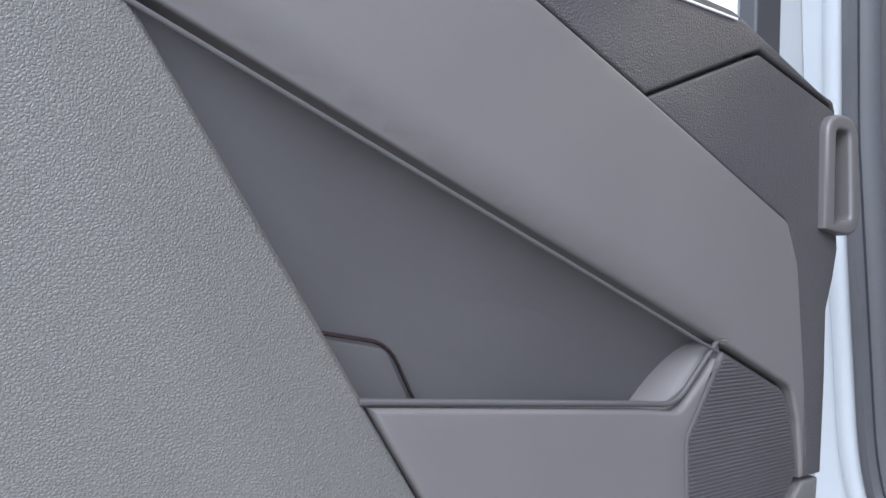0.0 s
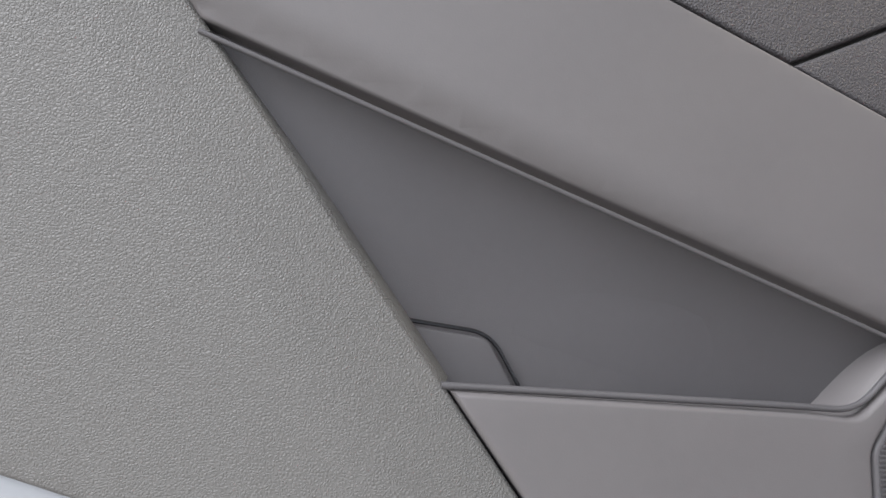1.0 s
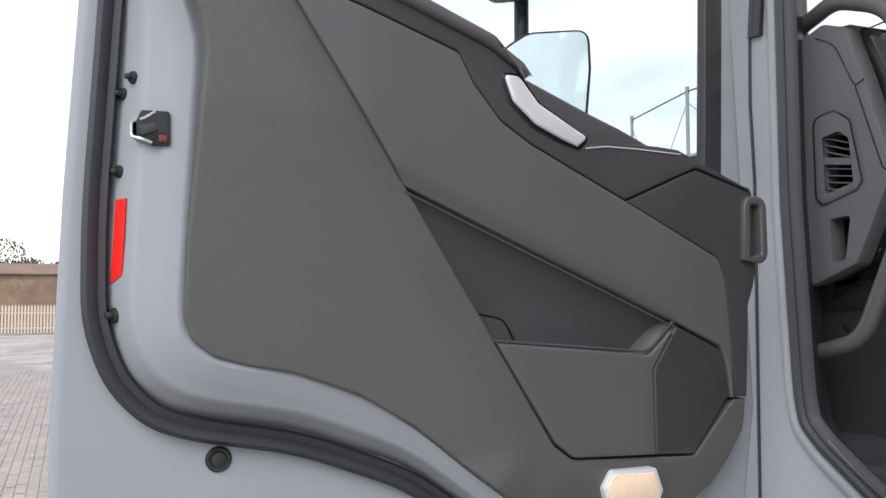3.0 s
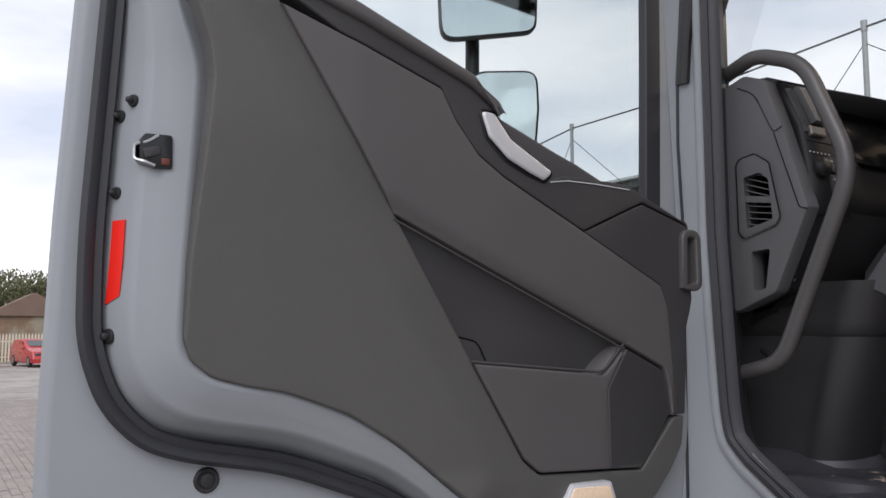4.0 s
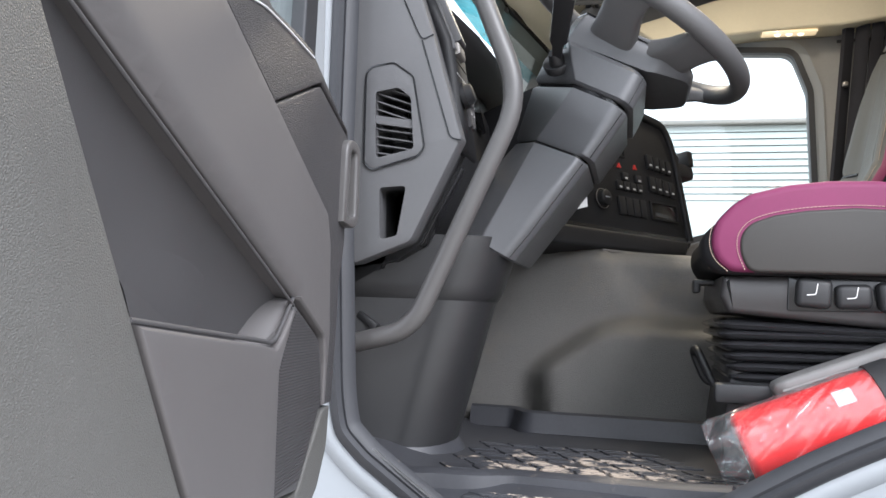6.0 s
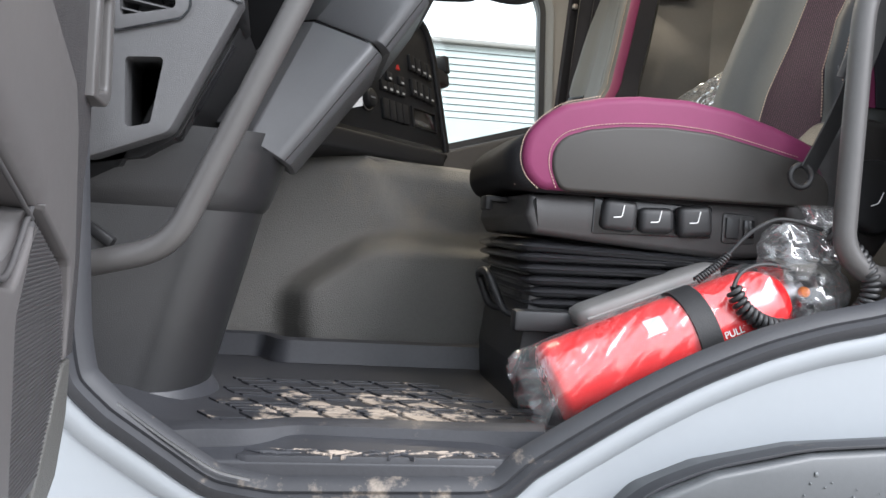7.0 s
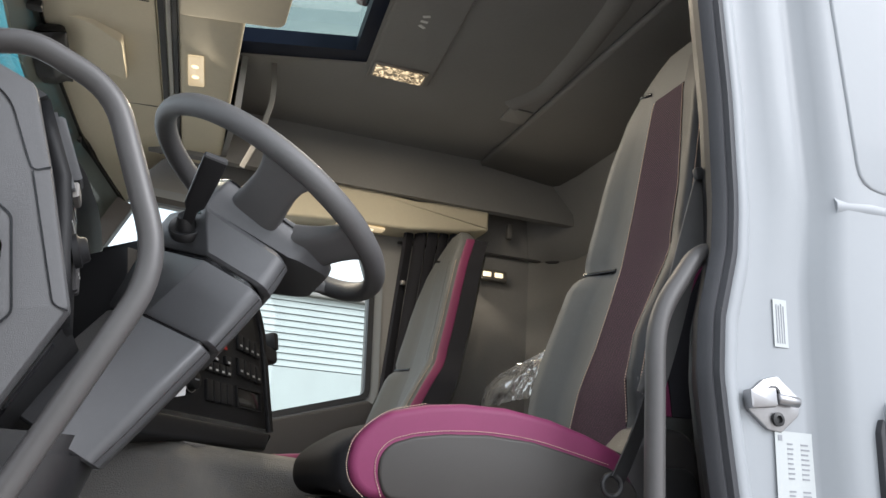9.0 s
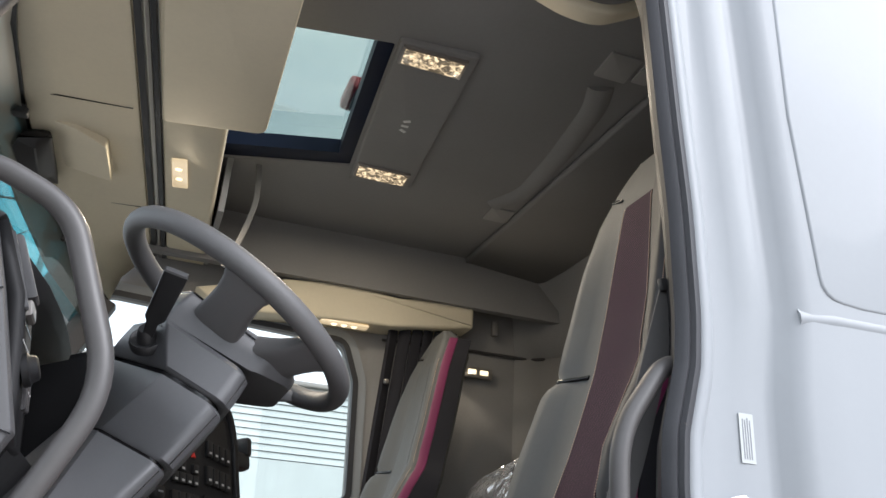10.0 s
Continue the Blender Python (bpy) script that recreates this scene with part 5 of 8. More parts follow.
    part("centre_hood", sweep_bm(smooth_path([M @ Vector(p) for p in ((0.352, -0.07, 0), (0.341, 0.064, 0), (0.333, 0.166, 0), (0.304, 0.230, 0), (0.05, 0.255, 0), (-0.15, 0.24, 0))], 0.05), rounded([(-0.010, -0.09), (0.010, -0.09), (0.010, 0.008), (-0.010, 0.008)], 0.006), up=tuple(n)), M_BLACKPANEL, d, "grained hood round the centre panel", 50)
    part("centre_base", panel_bm([(-0.24, -0.120), (0.308, -0.116, 0.01), (0.342, -0.076, 0.004), (-0.24, -0.074)], M, 0.012, 0.17, bev=0.008, seg=3), M_BLACKPANEL, d, "lower lip of the centre panel", 50)
    part("lip_groove", panel_bm([(-0.24, -0.080), (0.345, -0.080), (0.345, -0.064), (-0.24, -0.064)], M, 0.001, 0.05, bev=0.0), M_GLOSS, d)
    # dials
    for u, v, r in ((0.0, 0.0, 0.024), (-0.081, -0.001, 0.022)):
        part("dial", turned_bm(M @ Vector((u, v, 0)), tuple(n), [(r, 0), (r, 0.004), (r * 0.92, 0.006), (r * 0.80, 0.006), (r * 0.78, 0.018), (r * 0.7, 0.020), (0.002, 0.020)], 28), M_BLACKPANEL, d, "round heater dial", 50)
        part("dial_ring", turned_bm(M @ Vector((u, v, 0.0055)), tuple(n), [(r * 0.99, 0), (r * 0.99, 0.0015), (r * 0.92, 0.0015), (r * 0.92, 0)], 28), M_FRAME, d, "", 50)
        b = box_bm((0, 0, 0.0205), (0.017, 0.003, 0.0006), 0.0)
        b.transform(M @ Matrix.Translation((u, v, 0)))
        part("dial_mark", b, M_INK, d, smooth=0)
    # rows of rocker switches
    def block(w, hh, t, off, u, v, bev=0.002):
        b = box_bm(off, (w, hh, t), bev)
        b.transform(M @ Matrix.Translation((u, v, 0)))
        return b

    def rocker(u, v, w=0.024, hh=0.030, mark=None, out=0.003):
        s = part("rocker_switch", block(w, hh, 0.009, (0, 0, out), u, v), M_BLACKPANEL, d)
        if mark:
            part("switch_mark", block(w * 0.42, 0.0045, 0.001, (0, -hh * 0.24, out + 0.0048), u, v, 0.0), mark, s, smooth=0)
    for k in range(4):
        rocker(0.213 + k * 0.027, 0.119 - k * 0.002, 0.023, 0.036, M_LEGEND)
        rocker(0.212 + k * 0.028, 0.062 - k * 0.002, 0.024, 0.040, M_LEGEND)
        rocker(0.074 + k * 0.028, -0.008, 0.024, 0.044)
        rocker(0.075 + k * 0.0265, 0.042, 0.023, 0.022, M_LEGEND)
        if k % 2 == 1:
            rocker(0.075 + k * 0.0265, 0.066, 0.023, 0.020, M_LEGEND)
    for u, v in ((0.150, 0.096), (0.086, 0.092)):
        part("red_triangle", panel_bm([(u - 0.0075, v - 0.005), (u + 0.0075, v - 0.005), (u, v + 0.007)], M, 0.004, 0.006, bev=0.001), M_REDDOT, d, "red warning switch")
    for u0, v0, w0, h0 in ((0.251, -0.006, 0.108, 0.040), (0.085, 0.126, 0.05, 0.016), (0.02, 0.19, 0.16, 0.05)):
        part("blank_tray", block(w0, h0, 0.006, (0, 0, 0.0), u0, v0), M_SCREEN, d)
        part("tray_rim", panel_bm([(u0 - w0 / 2 - 0.004, v0 - h0 / 2 - 0.004), (u0 + w0 / 2 + 0.004, v0 - h0 / 2 - 0.004), (u0 + w0 / 2 + 0.004, v0 + h0 / 2 + 0.004), (u0 - w0 / 2 - 0.004, v0 + h0 / 2 + 0.004)], M, 0.005, 0.006, bev=0.001, holes=[[(u0 - w0 / 2, v0 - h0 / 2), (u0 + w0 / 2, v0 - h0 / 2), (u0 + w0 / 2, v0 + h0 / 2), (u0 - w0 / 2, v0 + h0 / 2)]]), M_BLACKPANEL, d)
    # cup holder arm beyond the panel
    ch = part("cup_holder", block(0.125, 0.042, 0.07, (0, 0, -0.05), 0.395, 0.132, 0.012), M_BLACK, d, "black folding cup holder")
    part("holder_lip", block(0.026, 0.045, 0.06, (0, 0, -0.04), 0.440, 0.168, 0.006), M_BLACK, ch)
    part("holder_lip", block(0.016, 0.020, 0.06, (0, 0, -0.04), 0.375, 0.158, 0.006), M_BLACK, ch)
    part("socket_cap", turned_bm(M @ Vector((0.352, -0.040, -0.02)), tuple(h), [(0.010, 0), (0.012, 0.004), (0.012, 0.018), (0.009, 0.022)], 16), M_BLACK, d)
    part("lead", sweep_bm(smooth_path([M @ Vector((0.366, -0.045, -0.02)), M @ Vector((0.368, -0.07, -0.02)), M @ Vector((0.352, -0.085, -0.01)), M @ Vector((0.345, -0.10, -0.03))], 0.01), disc(0.003, 6), up=tuple(n)), M_WHITE, d, "white lead", 50)
    # passenger side of the dashboard
    pas = [[Vector(p) for p in ((-0.42, y, 2.03), (-0.02, y, 2.03), (0.06, y, 1.98), (0.08, y, 1.80), (0.0, y, 1.62), (-0.42, y, 1.55))] for y in (1.12, 2.02)]
    part("passenger_dash", loft_bm(pas), M_DASH, d, "grained passenger dashboard", 30)
    return d


dashboard()


# ---------------------------------------------------------------- steering column and wheel
def column():
    c = thing("steering_column", "dark plastic steering column with a stalk and a footwell leg", "steering column")
    a0 = Vector((0.086, 0.0, 1.651))                         # rear edge on the door side, at the lower end
    ax, nr = Vector((0.485, 0, 0.875)).normalized(), Vector((0.875, 0, -0.485)).normalized()

    keys = {-0.004: [(0.34, -0.11), (0.168, -0.002), (0.180, 0.046), (0.205, 0.060), (0.44, 0.058), (0.45, -0.11)],
            0.20: [(0.42, -0.09), (0.272, -0.028), (0.180, 0.070), (0.205, 0.088), (0.45, 0.085), (0.46, -0.09)],
            0.31: [(0.36, -0.10), (0.212, -0.004), (0.182, 0.080), (0.208, 0.097), (0.45, 0.094), (0.46, -0.10)],
            0.38: [(0.34, -0.10), (0.214, -0.060), (0.190, 0.080), (0.215, 0.095), (0.45, 0.092), (0.46, -0.10)]}

    def section(t, out=0.0):
        ks = sorted(keys)
        a = max([k for k in ks[:-1] if k <= t] or [ks[0]])
        b = ks[ks.index(a) + 1]
        f = min(1, max(0, (t - a) / (b - a)))
        pts = [(p[0] + (q[0] - p[0]) * f, p[1] + (q[1] - p[1]) * f) for p, q in zip(keys[a], keys[b])]
        r = (0.012, 0.010, 0.022, 0.030, 0.02, 0.01)
        pts = [(0.32 + (u - 0.32) * (1 + out / 0.14), v + (out if v > 0.03 else -out if v < -0.08 else 0)) for u, v in pts]
        o = a0 + ax * t
        return [o + Vector((0, u, 0)) + nr * v for u, v in rounded([(u, v, k) for (u, v), k in zip(pts, r)], 0.0, 5)]
    part("lower_cowl", loft_bm([section(-0.004, -0.004), section(0.0), section(0.10), section(0.196), section(0.2, -0.003)]), M_COWL, c, "lower column cowl", 35)
    part("middle_cowl", loft_bm([section(0.204, -0.002), section(0.209, 0.004), section(0.26, 0.005), section(0.300, 0.005), section(0.305, 0.0)]), M_COWL, c, "middle column cowl", 35)
    part("upper_cowl", loft_bm([section(0.312, 0.0), section(0.317, 0.006), section(0.34, 0.006), section(0.366, 0.004), section(0.373, -0.004)]), M_COWL, c, "upper column cowl", 35)
    for t in (0.20, 0.306):
        part("seam", loft_bm([section(t - 0.004, -0.007), section(t + 0.010, -0.007)]), M_GLOSS, c)
    for t0, t1, g in ((0.0, 0.196, 0.0), (0.209, 0.300, 0.005), (0.318, 0.366, 0.006)):
        part("ridge_seam", sweep_bm([section(t0 + (t1 - t0) * j / 4, g)[17] for j in range(5)], disc(0.0009, 6), up=(1, 0, 0)), M_GLOSS, c, "", 0)
    # stalk with its boot
    sb, st = Vector((0.199, 0.236, 1.982)), Vector((0.221, 0.118, 2.042))
    dr = (st - sb).normalized()
    part("stalk_boot", turned_bm(sb + Vector((0, 0.012, -0.006)), (-0.25, -0.75, 0.5), [(0.026, -0.010), (0.027, 0.003), (0.025, 0.005), (0.022, 0.002), (0.016, 0.001), (0.013, 0.014), (0.010, 0.022)], 24), M_BLACK, c, "round rubber stalk boot", 50)
    side = Vector((0.027, 0.014, -0.011))
    side = (side - dr * side.dot(dr)).normalized()
    flat = dr.cross(side)
    bm = loft_bm([[sb + side * (x * w + k) + flat * y * t + dr * h for x, y in rounded([(-1, -1), (1, -1), (1, 1), (-1, 1)], 0.35, 3)] for h, w, t, k in ((0.0, 0.008, 0.008, 0.0), (0.030, 0.009, 0.008, -0.002), (0.040, 0.015, 0.008, -0.001), (0.120, 0.017, 0.007, 0.0), (0.134, 0.017, 0.006, 0.0), (0.136, 0.015, 0.004, 0.0))])
    part("stalk", bm, M_BLACK, c, "black control stalk", 35)
    # footwell leg under the column
    def leg(z, grow=0.0):
        cx = 0.019 + (z - 1.56) * 0.26
        nose = [(cx + (0.085 + grow) * math.cos(a), 0.242 + (0.096 + grow) * math.sin(a)) for a in (radians(-96 + 12 * j) for j in range(17))]
        return [Vector((u, v, z)) for u, v in [(-0.24, 0.045 - grow)] + nose + [(-0.24, 0.42 + grow)]]
    part("leg_cover", loft_bm([leg(z) for z in (1.28, 1.36, 1.45, 1.56, 1.66)]), M_LEG, c, "satin dark footwell leg cover", 50)
    part("leg_step", loft_bm([leg(1.552, 0.0), leg(1.562, 0.006), leg(1.58, 0.008), leg(1.635, 0.010)]), M_LEG, c, "", 50)
    # key tag hanging by the column
    part("key_tag", panel_bm([(0.219, 1.806), (0.239, 1.806), (0.243, 1.748), (0.206, 1.738), (0.190, 1.708), (0.196, 1.735)], SIDE, -0.45, 0.001, bev=0.0), M_WHITE, c, "white key tag")
    return c


column()


def wheel():
    w = thing("steering_wheel", "dark grey leather steering wheel", "steering wheel")
    c, tilt, R = Vector((0.326, 0.344, 2.064)), 0.5638, 0.2185
    n = Vector((math.sin(tilt), 0, math.cos(tilt)))
    e1 = Vector((0, 1, 0))
    e2 = n.cross(e1)                                        # towards the front
    if e2.x > 0:
        e2 = -e2
    at = lambda a, r, h=0.0: c + (e1 * math.cos(a) + e2 * math.sin(a)) * r + n * h
    part("rim", sweep_bm([at(2 * math.pi * j / 72, R) for j in range(72)], disc(0.0165, 14, 1, 1.15), closed=True, up=tuple(n)), M_WHEEL, w, "leather wheel rim", 60)
    # hub skirt below the rim plane
    hub = rounded([(-0.128, 0.060, 0.008), (-0.128, -0.095, 0.03), (-0.085, -0.150, 0.05), (0.085, -0.150, 0.05), (0.128, -0.095, 0.03), (0.128, 0.060, 0.02), (0.07, 0.085, 0.03), (-0.07, 0.085, 0.03)])
    part("hub", loft_bm([[c + e1 * u * s + e2 * v * s + n * (h + 0.46 * max(0, -v - 0.04) * q) for u, v in hub] for s, h, q in ((0.97, -0.111, 1), (1.0, -0.109, 1), (1.0, -0.085, 0.72), (0.985, -0.058, 0.36), (0.94, -0.050, 0.24), (0.80, -0.044, 0.1), (0.5, -0.038, 0))]), M_COWL, w, "dark airbag hub", 60)
    part("hub_seam", sweep_bm([c + (e1 * u + e2 * v) * 0.952 + n * (-0.0505 + 0.12 * max(0, -v - 0.04)) for u, v in hub], disc(0.0016, 6), closed=True, up=tuple(n)), M_GLOSS, w, "dark seam round the airbag cover", 0)
    for u in (-0.098, 0.098):
        part("hub_inlay", box_bm(c + e1 * u + e2 * -0.082 + n * -0.0455, (0.030, 0.026, 0.006), 0.002, frame_of(tuple(e1), tuple(e2), tuple(n)).to_3x3()), M_BLACKPANEL, w, "black inlay beside the airbag", 40)
    part("hub_gap", loft_bm([[c + e1 * u * 0.95 + e2 * v * (0.95 if v > 0 else 0.6) + n * h for u, v in hub] for h in (-0.120, -0.108)]), M_GLOSS, w)
    # spokes: a broad one to each side, two lower ones
    for a, wid, r0, h0 in ((radians(181), 0.036, 0.085, -0.078), (radians(-1), 0.036, 0.085, -0.078), (radians(223), 0.034, 0.11, -0.060), (radians(317), 0.034, 0.11, -0.060)):
        p0, p1 = at(a, r0, h0), at(a, R, -0.002)
        tdir = (-e1 * math.sin(a) + e2 * math.cos(a))
        rings = []
        for f in (0.0, 0.12, 0.3, 0.5, 0.7, 0.85, 0.95, 1.0):
            p = p0.lerp(p1, f) + n * (-0.006 * math.sin(f * math.pi))
            ww = wid * (1.30 - 0.36 * math.sin(min(1, f * 1.15) * math.pi * 0.5) + (0.40 * (f - 0.8) / 0.2 if f > 0.8 else 0))
            tk = 0.024 - 0.011 * f
            rings.append([p + tdir * x * ww + n * y * tk for x, y in rounded([(-1, -1), (1, -1), (1, 1), (-1, 1)], 0.6, 4)])
        part("spoke", loft_bm(rings), M_WHEEL, w, "", 60)
    for s in (-1, 1):
        q = [at(radians(90 + s * 112), 0.105, -0.052), at(radians(90 + s * 132), 0.135, -0.046)]
        part("button_pad", sweep_bm([q[0], q[0].lerp(q[1], 0.5), q[1]], rounded([(-0.024, -0.010), (0.024, -0.010), (0.024, 0.012), (-0.024, 0.012)], 0.004), up=tuple(n)), M_COWL, w, "dark button pad", 50)
    return w


wheel()


# ---------------------------------------------------------------- seats
def driver_seat():
    s = thing("driver_seat", "air-sprung truck seat in grey and purple leather", "seat")
    Y0, YC = 0.115, 0.31
    prof = ccw(spline([(0.470, 1.603), (0.425, 1.604), (0.403, 1.613), (0.392, 1.636), (0.399, 1.668), (0.440, 1.700), (0.500, 1.722), (0.600, 1.738), (0.690, 1.738), (0.800, 1.712), (0.880, 1.690), (0.900, 1.650), (0.895, 1.606), (0.65, 1.603)], 6))
    nose = lambda y: lines(y, [(Y0, 0.060), (Y0 + 0.012, 0.049), (Y0 + 0.03, 0.043), (Y0 + 0.07, 0.039), (YC, 0.036), (2 * YC - Y0 - 0.05, 0.040), (2 * YC - Y0, 0.055)])
    levels = ((Y0 + 0.016, 0.018), (Y0 + 0.008, 0.006), (Y0 + 0.012, 0.001), (Y0 + 0.025, 0.0), (Y0 + 0.045, 0.001), (Y0 + 0.07, 0.003), (YC, 0.010), (2 * YC - Y0 - 0.06, 0.006), (2 * YC - Y0 - 0.02, 0.0), (2 * YC - Y0, 0.006), (2 * YC - Y0 - 0.008, 0.016))
    part("cushion", loft_bm([[Vector((x + nose(y) * lerp(x, 0.62, 0.44, 0, 1), y, z)) for x, z in inset(prof, d)] for y, d in levels]), M_SEATWEAVE, s, "dark woven seat cushion", 60)
    out = [(0.474, 1.606), (0.454, 1.623), (0.446, 1.647), (0.452, 1.680), (0.477, 1.707), (0.502, 1.724), (0.555, 1.737), (0.609, 1.743), (0.677, 1.743), (0.747, 1.733), (0.808, 1.716), (0.872, 1.692)]
    inn = [(0.499, 1.606), (0.487, 1.635), (0.488, 1.661), (0.502, 1.679), (0.536, 1.691), (0.580, 1.698), (0.646, 1.702), (0.715, 1.698), (0.775, 1.686), (0.845, 1.670), (0.893, 1.645)]

    def side_piece(name, edge, close, y, bev, m, label):
        pts = rounded([(x, z, 0.05) for x, z in edge] + close)
        return part(name, panel_bm(ccw(pts), SIDE, -y, 0.03, bev=bev, seg=4), m, s, label, 60)
    side_piece("purple_band", out, [(0.896, 1.65), (0.893, 1.606)], Y0, 0.012, M_PURPLE, "purple leather cushion edge")
    side_piece("side_bolster", inn, [(0.893, 1.604)], Y0 - 0.004, 0.005, M_SEATDARK, "dark leather cushion side")

    def stitches(pts, name, y):
        run = smooth_path([(x, y, z) for x, z in pts], 0.03, 8)
        bm = bmesh.new()
        left, on = 0.0, True
        for a, b in zip(run, run[1:]):
            L = (b - a).length
            k = max(1, round(L / 0.0045))
            for j in range(k):
                p, q = a.lerp(b, (j + 0.12) / k), a.lerp(b, (j + 0.78) / k)
                sweep_bm([p, q], disc(0.0006, 5), up=(0, -1, 0), bm=bm)
        part(name, bm, M_STITCH, s, "tan seam stitching", 0)
    grow = lambda pts, d: [(x - d, z + d * 0.6) if i < 3 else (x - d * 0.4, z + d) for i, (x, z) in enumerate(pts)]
    stitches(grow(inn, 0.0045)[:-1], "stitching", Y0 - 0.001)
    stitches([(x - 0.003, z + 0.001) for x, z in out[:7]], "stitching", Y0 + 0.0035)
    front = [(0.447, 1.612), (0.437, 1.640), (0.442, 1.668), (0.476, 1.699), (0.52, 1.716)]
    stitches(front, "stitching", Y0 + 0.036)

    # backrest
    YB = YC + 0.025

    def line(z):
        return lines(z, [(1.70, 0.925), (1.82, 0.955), (1.905, 0.987), (2.06, 1.035), (2.20, 1.065), (2.44, 1.110), (2.60, 1.165)])

    def half(z):
        return lines(z, [(1.70, 0.175), (1.85, 0.185), (2.04, 0.182), (2.075, 0.165), (2.10, 0.161), (2.30, 0.147), (2.45, 0.128), (2.54, 0.095), (2.575, 0.05)])

    def bolster(z):
        return lines(z, [(1.70, 0.05), (1.9, 0.065), (2.05, 0.055), (2.075, 0.03), (2.10, 0.042), (2.30, 0.035), (2.45, 0.015), (2.58, 0.0)])

    def surf(u, z, out=0.0):
        """Front of the backrest at u from -1 (door side) to 1."""
        w = half(z)
        flatter = lines(z, [(1.74, 0.0), (1.82, 0.55), (1.90, 0.75), (2.00, 0.5), (2.08, 0.2), (2.58, 0.2)]) if u < 0 else 1.0
        b = bolster(z) * flatter * (lerp(abs(u), 0.42, 0.80, 0, 1) ** 1.2) - 0.03 * lerp(abs(u), 0.86, 1.0, 0, 1) ** 2
        return Vector((line(z) - b - out, YB + u * w, z))
    us = [-1, -0.97, -0.92, -0.85, -0.75, -0.6, -0.45, -0.25, 0, 0.25, 0.45, 0.6, 0.75, 0.85, 0.92, 0.97, 1]
    zs = [1.70, 1.76, 1.82, 1.88, 1.94, 2.0, 2.035, 2.055, 2.07, 2.08, 2.095, 2.14, 2.2, 2.26, 2.32, 2.38, 2.43, 2.48, 2.52, 2.55, 2.57, 2.578]
    rings = []
    for z in zs:
        w, xb = half(z), line(z) + (0.12 if z < 2.5 else 0.12 - (z - 2.5) * 0.8)
        rings.append([surf(u, z) for u in us] + [Vector((xb - 0.03, YB + w, z)), Vector((xb, YB + w - 0.03, z)), Vector((xb + 0.01, YB, z)), Vector((xb, YB - w + 0.03, z)), Vector((xb - 0.03, YB - w, z))])
    part("backrest", loft_bm(rings), M_SEATGREY, s, "grey leather backrest", 50)

    def seam_lean(u, z):
        """Both long seams lean towards the middle near the top."""
        return 0.22 * lerp(z, 2.20, 2.45, 0, 1) if abs(u + 0.73) < 0.02 else -0.08 * lerp(z, 1.80, 2.00, 0, 1) if abs(u - 0.36) < 0.01 else 0

    def patch_on(name, u0, u1, z0, z1, m, label, out=0.003, nu=8, nz=26, tilt=0.0):
        zz = [z0 + (z1 - z0) * j / nz for j in range(nz + 1)]
        edge = lambda u, z: u + seam_lean(u, z)
        top = [[surf(edge(u0, z) + (edge(u1, z) - edge(u0, z)) * i / nu, z, out) for i in range(nu + 1)] for z in zz]
        bm = loft_bm([r + [p + Vector((0.012, 0, 0)) for p in r[::-1]] for r in top])
        return part(name, bm, m, s, label, 50)
    patch_on("mesh_panel", -0.73, 0.36, 1.70, 2.455, M_MESH, "dark purple woven mesh centre")
    patch_on("near_bolster", -0.965, -0.74, 1.70, 2.53, M_SEATSIDE, "charcoal side bolster", 0.002)
    # purple side edge on the door side
    bm = bmesh.new()
    rows = []
    for z in [1.76 + 0.03 * j for j in range(27)]:
        if z > 2.55:
            break
        x0 = surf(-0.98, z).x
        y = YB - half(z) - 0.003
        rows.append([Vector((x0 - 0.002, y + 0.004, z)), Vector((x0 + 0.004, y - 0.001, z)), Vector((x0 + 0.028, y - 0.001, z)), Vector((x0 + 0.032, y + 0.008, z)), Vector((x0, y + 0.010, z))])
    part("side_stripe", loft_bm(rows), M_PURPLE, s, "purple side stripe", 50)
    rows = [[Vector((r[3].x - 0.002, r[1].y - 0.0005, r[1].z)), Vector((line(r[1].z) + 0.10, r[1].y - 0.0005, r[1].z)), Vector((line(r[1].z) + 0.10, r[1].y + 0.01, r[1].z)), Vector((r[3].x, r[1].y + 0.01, r[1].z))] for r in rows]
    part("side_back", loft_bm(rows), M_CURTAIN, s, "black backrest side", 50)
    for u, off in ((-0.735, 0.004), (0.365, 0.004), (-0.95, 0.004), (0.97, 0.003)):
        bm = bmesh.new()
        z = 1.75
        while z < 2.45:
            k = seam_lean(u, z)
            a, b = surf(u + k, z, off), surf(u + k, z + 0.0032, off)
            sweep_bm([a, b], disc(0.0009, 5), up=(1, 0, 0), bm=bm)
            z += 0.0048
        part("panel_stitching" if -0.9 < u < 0.9 else "edge_stitching", bm, M_STITCH, s, "tan seam stitching", 0)
    part("headrest_groove", sweep_bm([surf(u, 2.495 - 0.02 * (1 - u), 0.001) for u in (0.97, 0.85, 0.7, 0.55)], disc(0.004, 8), up=(0, 0, 1)), M_GLOSS, s, "", 50)
    part("shoulder_groove", sweep_bm([surf(u, 2.073, 0.001) for u in (0.97, 0.85, 0.7, 0.55, 0.42)], disc(0.005, 8), up=(0, 0, 1)), M_GLOSS, s, "", 50)

    # seat frame, switches, bellows
    side_panel = [(0.466, 1.602, 0.004), (0.86, 1.612, 0.01), (0.90, 1.575, 0.02), (0.89, 1.535, 0.02), (0.75, 1.525, 0.02), (0.474, 1.546, 0.01), (0.462, 1.57, 0.01)]
    part("frame_cover", panel_bm(rounded(side_panel), SIDE, -0.14, 0.33, bev=0.010, seg=3), M_SEATFRAME, s, "black grained seat frame cover", 50)
